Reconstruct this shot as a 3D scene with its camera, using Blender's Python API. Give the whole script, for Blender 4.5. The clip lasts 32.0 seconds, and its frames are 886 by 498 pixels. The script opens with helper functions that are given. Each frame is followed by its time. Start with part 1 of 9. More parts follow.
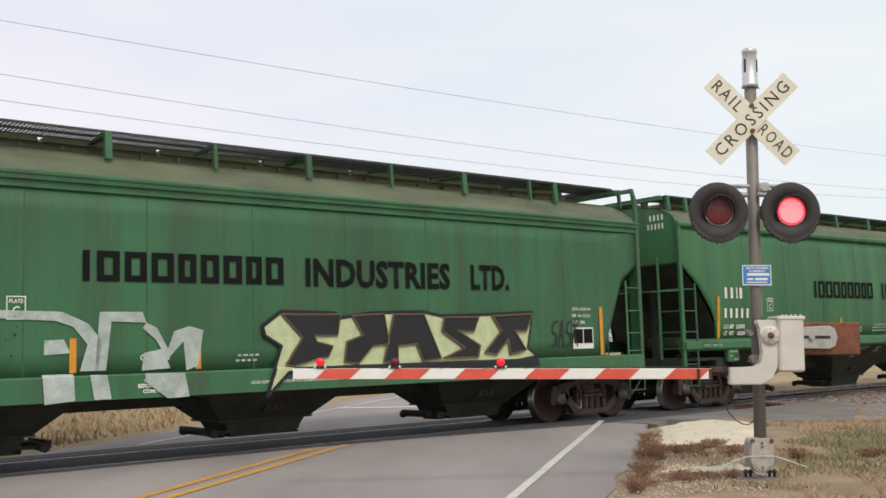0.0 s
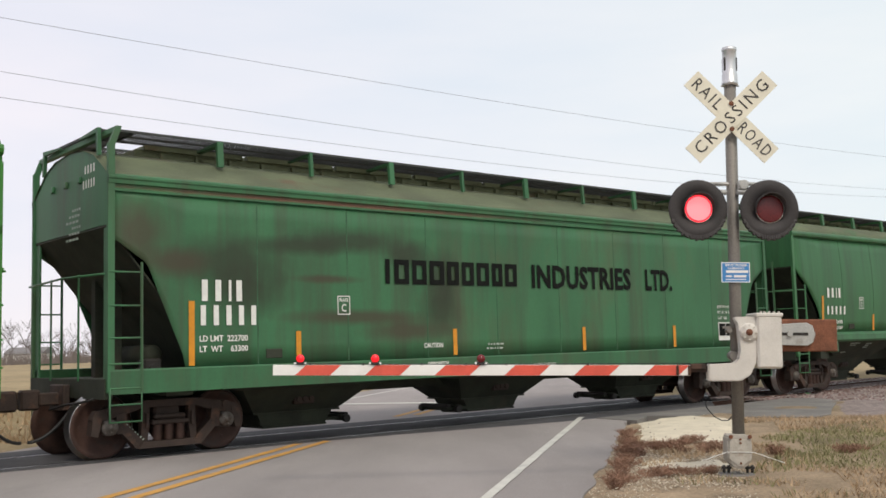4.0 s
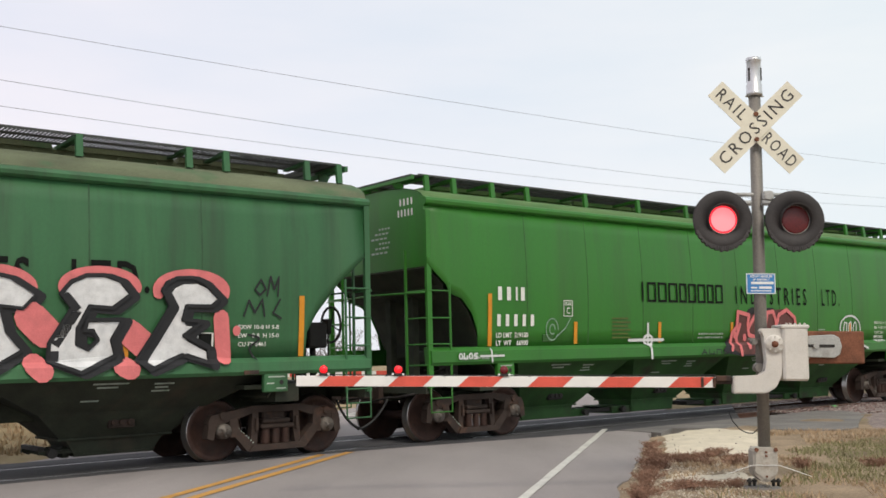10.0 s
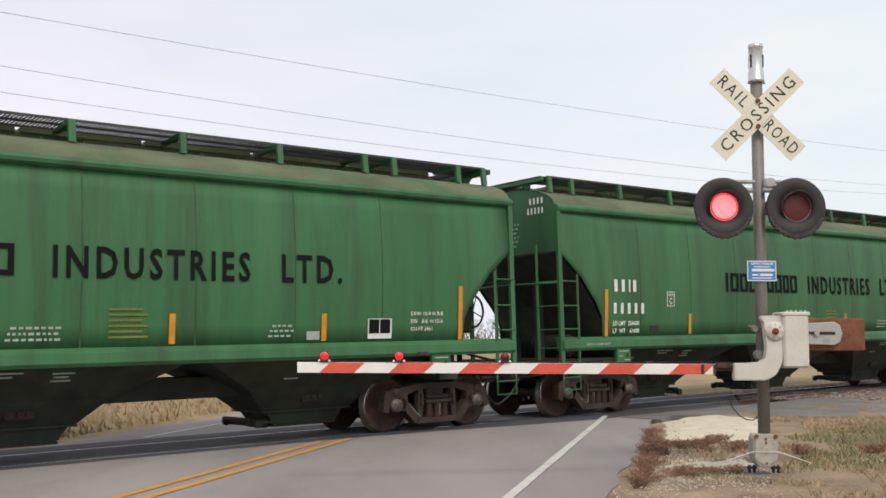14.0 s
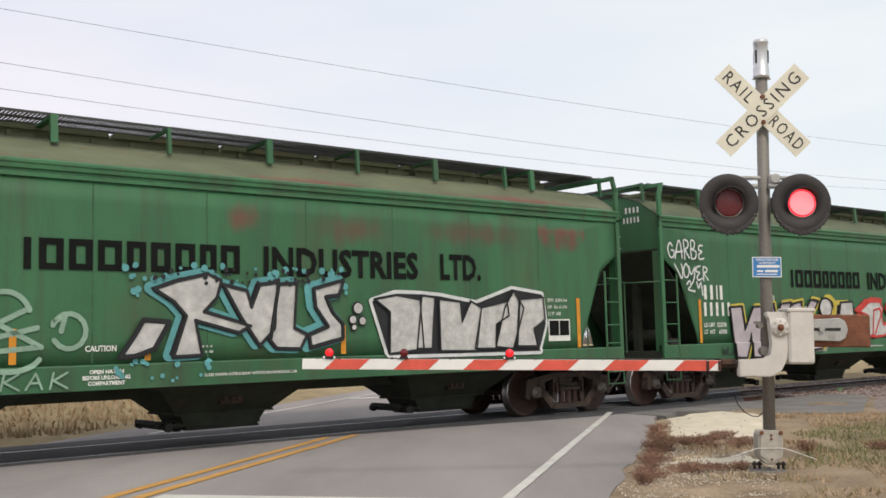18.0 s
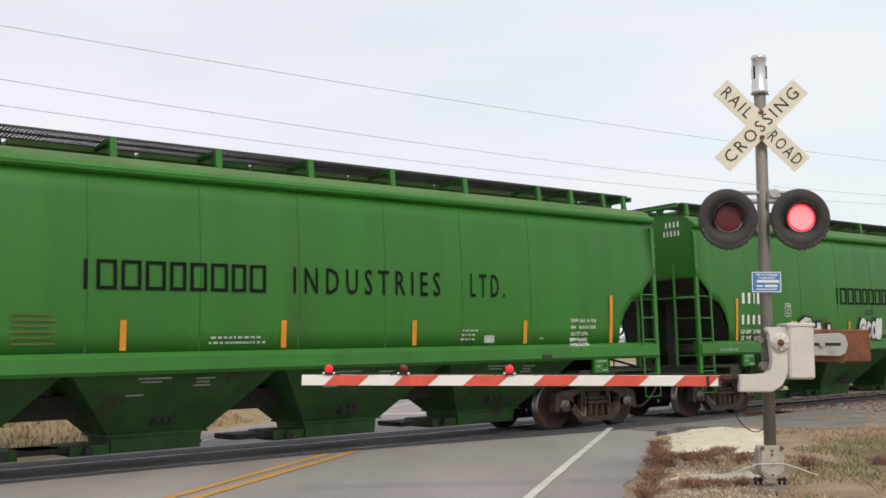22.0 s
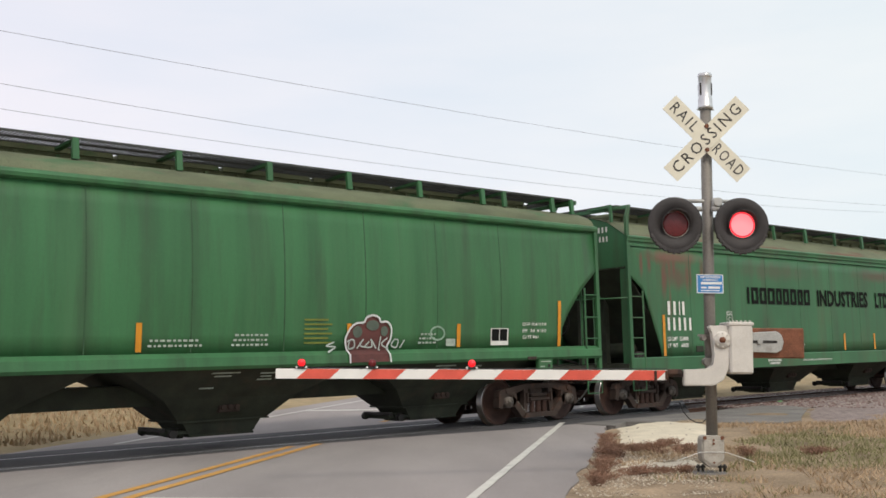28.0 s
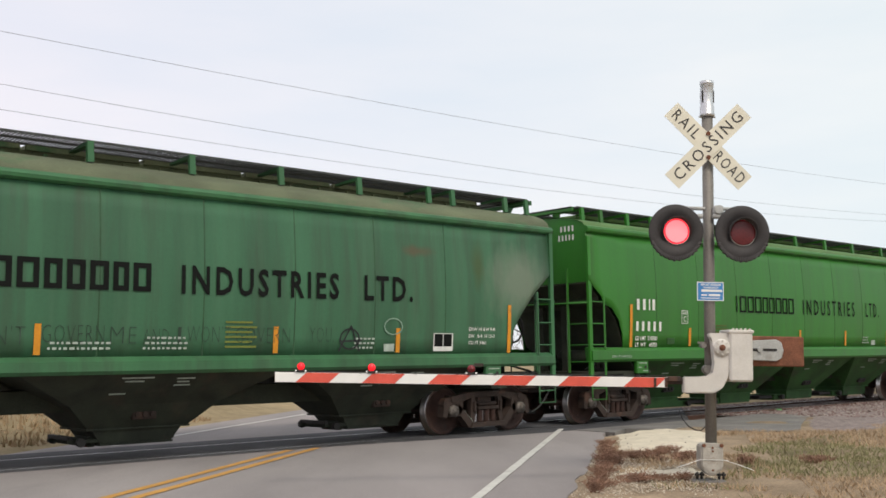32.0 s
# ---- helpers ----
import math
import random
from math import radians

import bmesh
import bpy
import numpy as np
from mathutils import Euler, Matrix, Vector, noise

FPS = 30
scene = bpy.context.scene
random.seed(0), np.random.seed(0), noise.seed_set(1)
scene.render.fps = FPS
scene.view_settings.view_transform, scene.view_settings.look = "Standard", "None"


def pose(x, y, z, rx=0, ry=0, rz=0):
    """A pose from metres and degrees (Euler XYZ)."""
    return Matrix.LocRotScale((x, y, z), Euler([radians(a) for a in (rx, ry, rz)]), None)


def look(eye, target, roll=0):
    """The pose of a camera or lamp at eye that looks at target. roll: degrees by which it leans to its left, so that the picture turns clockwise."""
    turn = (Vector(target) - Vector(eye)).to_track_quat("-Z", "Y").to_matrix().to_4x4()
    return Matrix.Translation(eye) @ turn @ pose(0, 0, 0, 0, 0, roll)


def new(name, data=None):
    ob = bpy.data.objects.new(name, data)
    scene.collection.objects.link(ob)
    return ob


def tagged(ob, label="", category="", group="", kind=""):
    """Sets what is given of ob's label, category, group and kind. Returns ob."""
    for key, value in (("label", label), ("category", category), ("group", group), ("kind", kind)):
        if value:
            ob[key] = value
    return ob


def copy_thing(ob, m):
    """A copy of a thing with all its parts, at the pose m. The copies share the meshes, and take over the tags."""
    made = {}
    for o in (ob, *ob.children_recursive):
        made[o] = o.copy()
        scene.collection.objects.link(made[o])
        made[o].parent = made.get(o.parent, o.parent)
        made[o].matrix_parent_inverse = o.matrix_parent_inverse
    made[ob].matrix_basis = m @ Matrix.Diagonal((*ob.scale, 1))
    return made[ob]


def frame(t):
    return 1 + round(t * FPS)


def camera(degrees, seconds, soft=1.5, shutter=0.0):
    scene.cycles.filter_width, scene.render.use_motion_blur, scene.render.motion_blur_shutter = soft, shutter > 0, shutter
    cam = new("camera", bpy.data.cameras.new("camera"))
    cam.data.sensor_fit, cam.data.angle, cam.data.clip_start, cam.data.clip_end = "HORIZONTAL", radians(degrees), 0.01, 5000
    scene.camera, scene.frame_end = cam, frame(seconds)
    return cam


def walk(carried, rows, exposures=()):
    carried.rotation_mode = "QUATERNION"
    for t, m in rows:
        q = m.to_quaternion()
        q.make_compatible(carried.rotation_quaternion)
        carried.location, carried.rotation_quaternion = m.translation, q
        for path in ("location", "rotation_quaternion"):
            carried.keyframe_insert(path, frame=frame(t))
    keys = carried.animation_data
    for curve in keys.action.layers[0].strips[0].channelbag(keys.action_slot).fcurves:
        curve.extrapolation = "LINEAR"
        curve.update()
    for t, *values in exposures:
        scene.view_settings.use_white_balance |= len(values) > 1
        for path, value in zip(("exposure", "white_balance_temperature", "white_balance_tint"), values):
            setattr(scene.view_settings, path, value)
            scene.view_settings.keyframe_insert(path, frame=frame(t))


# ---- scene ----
# The path: seconds, then heading, tilt and lean in degrees, from a stand beside the road.
CAM = [
    (0, 0.65, 5.67, -1.66), (0.5, 0.64, 5.77, -1.58), (1, 0.44, 5.76, -1.59), (1.5, 0.31, 5.60, -1.11),
    (2, 0.26, 5.61, -1.08), (2.5, 0.01, 5.52, -1.12), (3, -0.25, 5.40, -1.53), (3.5, -0.39, 5.39, -1.49),
    (4, -0.44, 5.44, -1.61), (4.5, -0.49, 5.47, -1.81), (6.5, 0.78, 5.47, -1.84), (7, 0.86, 5.61, -1.81),
    (7.5, 0.88, 5.59, -1.67), (8, 0.86, 5.61, -1.30), (8.5, 0.82, 5.70, -1.33), (9, 0.71, 5.84, -1.41),
    (9.5, 0.71, 5.98, -1.46), (10, 0.85, 6.10, -1.47), (10.5, 0.89, 6.12, -1.49), (11, 0.90, 6.10, -1.39),
    (11.5, 0.88, 6.06, -1.28), (12, 0.79, 5.94, -1.35), (12.5, 0.72, 5.73, -1.36), (13, 0.72, 5.51, -1.38),
    (13.5, 0.79, 5.35, -1.24), (14, 0.92, 5.36, -1.40), (14.5, 1.06, 5.40, -1.52), (16.5, 1.21, 5.41, -1.50),
    (17, 1.18, 5.26, -1.59), (17.5, 1.16, 5.18, -1.69), (18, 1.19, 5.17, -1.44), (18.5, 1.19, 5.21, -1.40),
    (19, 1.24, 5.16, -1.34), (19.5, 1.24, 5.33, -1.39), (20, 1.62, 5.66, -1.08), (20.5, 1.94, 5.82, -1.46),
    (21, 2.10, 6.07, -1.10), (21.5, 1.61, 6.21, -1.55), (22, 1.14, 6.05, -1.56), (22.5, 0.42, 5.30, -2.53),
    (23, 0.38, 5.58, -2.10), (23.5, 0.21, 6.17, -2.21), (24, 0.09, 6.31, -1.10), (24.5, -0.07, 6.46, -1.11),
    (26.5, -1.55, 5.96, -1.41), (27, -1.85, 6.08, -1.11), (27.5, -1.76, 6.03, -1.18), (28, -1.70, 5.96, -1.35),
    (28.5, -1.63, 5.85, -1.09), (29, -1.52, 5.86, -1.22), (29.5, -1.41, 5.81, -1.06), (30, -1.35, 5.89, -1.09),
    (30.5, -1.47, 5.88, -1.13), (31, -1.64, 5.98, -0.71), (31.5, -1.72, 6.08, -0.75), (32, -1.67, 6.24, -0.80),
]

EYE, BACK = Vector((0.0, 0.0, 1.455)), Vector((-0.183, -0.692, -0.044))
cam = camera(47.2, 32.0, soft=1.6)


def stand(t):
    """One step back from the road just after the middle of the clip."""
    return EYE + BACK * min(1.0, max(0.0, (t - 22.0) / 0.5))


walk(cam, [(t, pose(*stand(t), 90 + tilt, 0, turn) @ pose(0, 0, 0, 0, 0, lean)) for t, turn, tilt, lean in CAM],
     [(0.0, 0.0), (32.0, 0.0)])

# ---- sky, sun ----
world = bpy.data.worlds.new("world")
scene.world = world
world.use_nodes = True
wn = world.node_tree
wn.nodes.clear()
SUN_EL, SUN_AZ = 50.0, 160.0   # degrees; azimuth clockwise from +y


def link(tree, a, out, b, into):
    tree.links.new(a.outputs[out], b.inputs[into])


def build_sky():
    out = wn.nodes.new("ShaderNodeOutputWorld")
    bg = wn.nodes.new("ShaderNodeBackground")
    sky = wn.nodes.new("ShaderNodeTexSky")
    sky.sky_type = "NISHITA"
    sky.sun_disc = False
    sky.sun_elevation, sky.sun_rotation = radians(SUN_EL), radians(SUN_AZ)
    sky.air_density, sky.dust_density, sky.ozone_density = 1.0, 2.0, 1.5
    gain = wn.nodes.new("ShaderNodeMix")
    gain.data_type, gain.blend_type = "RGBA", "MULTIPLY"
    gain.inputs["Factor"].default_value = 1.0
    gain.inputs["B"].default_value = (0.10, 0.10, 0.10, 1)
    link(wn, sky, "Color", gain, "A")
    # a thin, even sheet of high cloud, with soft streaks
    co = wn.nodes.new("ShaderNodeTexCoord")
    mp = wn.nodes.new("ShaderNodeMapping")
    mp.inputs["Scale"].default_value = (1.6, 1.6, 7.0)
    link(wn, co, "Generated", mp, "Vector")
    cl = wn.nodes.new("ShaderNodeTexNoise")
    cl.inputs["Scale"].default_value, cl.inputs["Detail"].default_value = 1.6, 5.0
    link(wn, mp, "Vector", cl, "Vector")
    ramp = wn.nodes.new("ShaderNodeValToRGB")
    ramp.color_ramp.elements[0].position, ramp.color_ramp.elements[1].position = 0.30, 0.72
    ramp.color_ramp.elements[0].color = (0.835, 0.875, 0.930, 1)
    ramp.color_ramp.elements[1].color = (0.99, 0.96, 0.965, 1)
    link(wn, cl, "Fac", ramp, "Fac")
    tint = wn.nodes.new("ShaderNodeValToRGB")
    tint.color_ramp.elements[0].position, tint.color_ramp.elements[1].position = 0.25, 0.75
    tint.color_ramp.elements[0].color = (1.0, 0.955, 1.0, 1)
    tint.color_ramp.elements[1].color = (0.935, 1.0, 0.985, 1)
    sep = wn.nodes.new("ShaderNodeSeparateXYZ")
    link(wn, co, "Generated", sep, "Vector")
    half = wn.nodes.new("ShaderNodeMath")
    half.operation = "MULTIPLY_ADD"
    half.inputs[1].default_value, half.inputs[2].default_value = 0.5, 0.5
    link(wn, sep, "X", half, 0)
    link(wn, half, "Value", tint, "Fac")
    both = wn.nodes.new("ShaderNodeMix")
    both.data_type, both.blend_type = "RGBA", "MULTIPLY"
    both.inputs["Factor"].default_value = 1.0
    link(wn, ramp, "Color", both, "A")
    link(wn, tint, "Color", both, "B")
    mix = wn.nodes.new("ShaderNodeMix")
    mix.data_type = "RGBA"
    mix.inputs["Factor"].default_value = 0.88
    link(wn, gain, "Result", mix, "A")
    link(wn, both, "Result", mix, "B")
    link(wn, mix, "Result", bg, "Color")
    bg.inputs["Strength"].default_value = 1.06
    link(wn, bg, "Background", out, "Surface")


build_sky()
sun_data = bpy.data.lights.new("sun", "SUN")
sun_data.energy, sun_data.angle, sun_data.color = 1.8, radians(16), (1.0, 0.90, 0.76)
sun = new("sun", sun_data)
az, el = radians(SUN_AZ), radians(SUN_EL)
sun.matrix_basis = look((0, 0, 60), Vector((0, 0, 60)) - Vector((math.sin(az) * math.cos(el), math.cos(az) * math.cos(el), math.sin(el))))


# ---- materials ----
def material(name, colour, rough=0.6, metal=0.0, vary=0.12, scale=3.0, fine=60.0, bump=0.15, second=None, amount=0.5,
             stretch=(1, 1, 1), spec=0.5, hard=0.12, rand=0.0, bump_scale=None, regions=(), streak=None, grainy=None):
    """A paint or stuff with variation at two scales, optional stains of a second colour and fine relief."""
    m = bpy.data.materials.new(name)
    m.use_nodes = True
    t = m.node_tree
    b = t.nodes["Principled BSDF"]
    b.inputs["Roughness"].default_value, b.inputs["Metallic"].default_value = rough, metal
    b.inputs["Specular IOR Level"].default_value = spec
    co = t.nodes.new("ShaderNodeTexCoord")
    info = t.nodes.new("ShaderNodeObjectInfo")
    shift = t.nodes.new("ShaderNodeVectorMath")
    shift.operation = "MULTIPLY_ADD"
    comb = t.nodes.new("ShaderNodeCombineXYZ")
    for i, axis in enumerate("XYZ"):
        link(t, info, "Random", comb, axis)
    link(t, comb, "Vector", shift, 0)
    shift.inputs[1].default_value = (37.0, 11.0, 5.0)
    link(t, co, "Object", shift, 2)
    mp = t.nodes.new("ShaderNodeMapping")
    mp.inputs["Scale"].default_value = stretch
    link(t, shift, "Vector", mp, "Vector")
    big = t.nodes.new("ShaderNodeTexNoise")
    big.inputs["Scale"].default_value, big.inputs["Detail"].default_value = scale, 6
    link(t, mp, "Vector", big, "Vector")
    small = t.nodes.new("ShaderNodeTexNoise")
    small.inputs["Scale"].default_value, small.inputs["Detail"].default_value = fine, 3
    link(t, shift, "Vector", small, "Vector")
    c = Vector(colour[:3])
    ramp = t.nodes.new("ShaderNodeValToRGB")
    ramp.color_ramp.elements[0].position, ramp.color_ramp.elements[1].position = 0.3, 0.7
    ramp.color_ramp.elements[0].color = (*(c * (1 - vary)), 1)
    ramp.color_ramp.elements[1].color = (*(c * (1 + vary)), 1)
    link(t, big, "Fac", ramp, "Fac")
    grain = t.nodes.new("ShaderNodeMix")
    grain.data_type, grain.blend_type = "RGBA", "OVERLAY"
    grain.inputs["Factor"].default_value = min(0.5, vary * 2) if grainy is None else grainy
    link(t, ramp, "Color", grain, "A")
    link(t, small, "Fac", grain, "B")
    last, sock = grain, "Result"
    if second:
        mp2 = t.nodes.new("ShaderNodeMapping")
        mp2.inputs["Location"].default_value = (7.3, 3.1, 1.7)
        mp2.inputs["Scale"].default_value = stretch
        link(t, shift, "Vector", mp2, "Vector")
        st = t.nodes.new("ShaderNodeTexNoise")
        st.inputs["Scale"].default_value, st.inputs["Detail"].default_value = scale * 0.7, 8
        st.inputs["Roughness"].default_value = 0.65
        link(t, mp2, "Vector", st, "Vector")
        r2 = t.nodes.new("ShaderNodeValToRGB")
        r2.color_ramp.elements[0].position = 1 - amount
        r2.color_ramp.elements[1].position = min(1.0, 1 - amount + hard)
        link(t, st, "Fac", r2, "Fac")
        mx = t.nodes.new("ShaderNodeMix")
        mx.data_type = "RGBA"
        link(t, r2, "Color", mx, "Factor")
        link(t, last, sock, mx, "A")
        mx.inputs["B"].default_value = (*second, 1)
        last, sock = mx, "Result"
    if streak:                                             # long runs of dirt down the sheets
        tone, share, wide = streak
        mp4 = t.nodes.new("ShaderNodeMapping")
        mp4.inputs["Location"].default_value = (2.1, 0.0, 4.4)
        mp4.inputs["Scale"].default_value = (wide, 1.0, 0.10)
        link(t, shift, "Vector", mp4, "Vector")
        sn = t.nodes.new("ShaderNodeTexNoise")
        sn.inputs["Scale"].default_value, sn.inputs["Detail"].default_value = 1.6, 9
        sn.inputs["Roughness"].default_value = 0.7
        link(t, mp4, "Vector", sn, "Vector")
        sr = t.nodes.new("ShaderNodeMapRange")
        sr.inputs["From Min"].default_value, sr.inputs["From Max"].default_value = 0.48, 0.72
        sr.inputs["To Max"].default_value = share
        link(t, sn, "Fac", sr, "Value")
        mx = t.nodes.new("ShaderNodeMix")
        mx.data_type = "RGBA"
        link(t, sr, "Result", mx, "Factor")
        link(t, last, sock, mx, "A")
        mx.inputs["B"].default_value = (*tone, 1)
        last, sock = mx, "Result"
    if rand:
        hsv = t.nodes.new("ShaderNodeHueSaturation")
        mr = t.nodes.new("ShaderNodeMapRange")
        mr.inputs["To Min"].default_value, mr.inputs["To Max"].default_value = 1 - rand, 1 + rand
        link(t, info, "Random", mr, "Value")
        link(t, mr, "Result", hsv, "Value")
        link(t, last, sock, hsv, "Color")
        last, sock = hsv, "Color"
    for cx, cz, rx, rz, inner, tone, edge in regions:      # stains with a place and a shape of their own
        mp3 = t.nodes.new("ShaderNodeMapping")
        mp3.inputs["Location"].default_value = (-cx / rx, 0, -cz / rz)
        mp3.inputs["Scale"].default_value = (1 / rx, 0, 1 / rz)
        link(t, co, "Object", mp3, "Vector")
        ln = t.nodes.new("ShaderNodeVectorMath")
        ln.operation = "LENGTH"
        link(t, mp3, "Vector", ln, 0)
        rough_n = t.nodes.new("ShaderNodeTexNoise")
        rough_n.inputs["Scale"].default_value, rough_n.inputs["Detail"].default_value = 3.0, 9
        rmap = t.nodes.new("ShaderNodeMapping")
        rmap.inputs["Scale"].default_value = (1.6, 1.0, 0.7)
        link(t, co, "Object", rmap, "Vector")
        link(t, rmap, "Vector", rough_n, "Vector")
        ad = t.nodes.new("ShaderNodeMath")
        ad.operation = "MULTIPLY_ADD"
        link(t, rough_n, "Fac", ad, 0)
        ad.inputs[1].default_value = edge
        link(t, ln, "Value", ad, 2)
        r3 = t.nodes.new("ShaderNodeValToRGB")
        e0, e1 = r3.color_ramp.elements[0], r3.color_ramp.elements[1]
        e0.position, e1.position = 0.25 + edge * 0.25, 0.72 + edge * 0.25
        e0.color, e1.color = (1, 1, 1, 1), (0, 0, 0, 1)
        if inner:
            e2 = r3.color_ramp.elements.new(inner * 0.8)
            e2.color = (1, 1, 1, 1)
            e3 = r3.color_ramp.elements.new(inner * 0.45)
            e3.color = (0, 0, 0, 1)
        scaled = t.nodes.new("ShaderNodeMath")
        scaled.operation = "MULTIPLY"
        link(t, ad, "Value", scaled, 0)
        scaled.inputs[1].default_value = 0.72
        link(t, scaled, "Value", r3, "Fac")
        dim = t.nodes.new("ShaderNodeMath")
        dim.operation = "MULTIPLY"
        link(t, r3, "Color", dim, 0)
        dim.inputs[1].default_value = 0.78
        mx = t.nodes.new("ShaderNodeMix")
        mx.data_type = "RGBA"
        link(t, dim, "Value", mx, "Factor")
        link(t, last, sock, mx, "A")
        mx.inputs["B"].default_value = (*tone, 1)
        last, sock = mx, "Result"
    link(t, last, sock, b, "Base Color")
    if bump:
        bp = t.nodes.new("ShaderNodeBump")
        bp.inputs["Strength"].default_value, bp.inputs["Distance"].default_value = bump, 0.01
        if bump_scale:
            bn = t.nodes.new("ShaderNodeTexNoise")
            bn.inputs["Scale"].default_value, bn.inputs["Detail"].default_value = bump_scale, 4
            link(t, shift, "Vector", bn, "Vector")
            link(t, bn, "Fac", bp, "Height")
        else:
            link(t, small, "Fac", bp, "Height")
        link(t, bp, "Normal", b, "Normal")
    return m


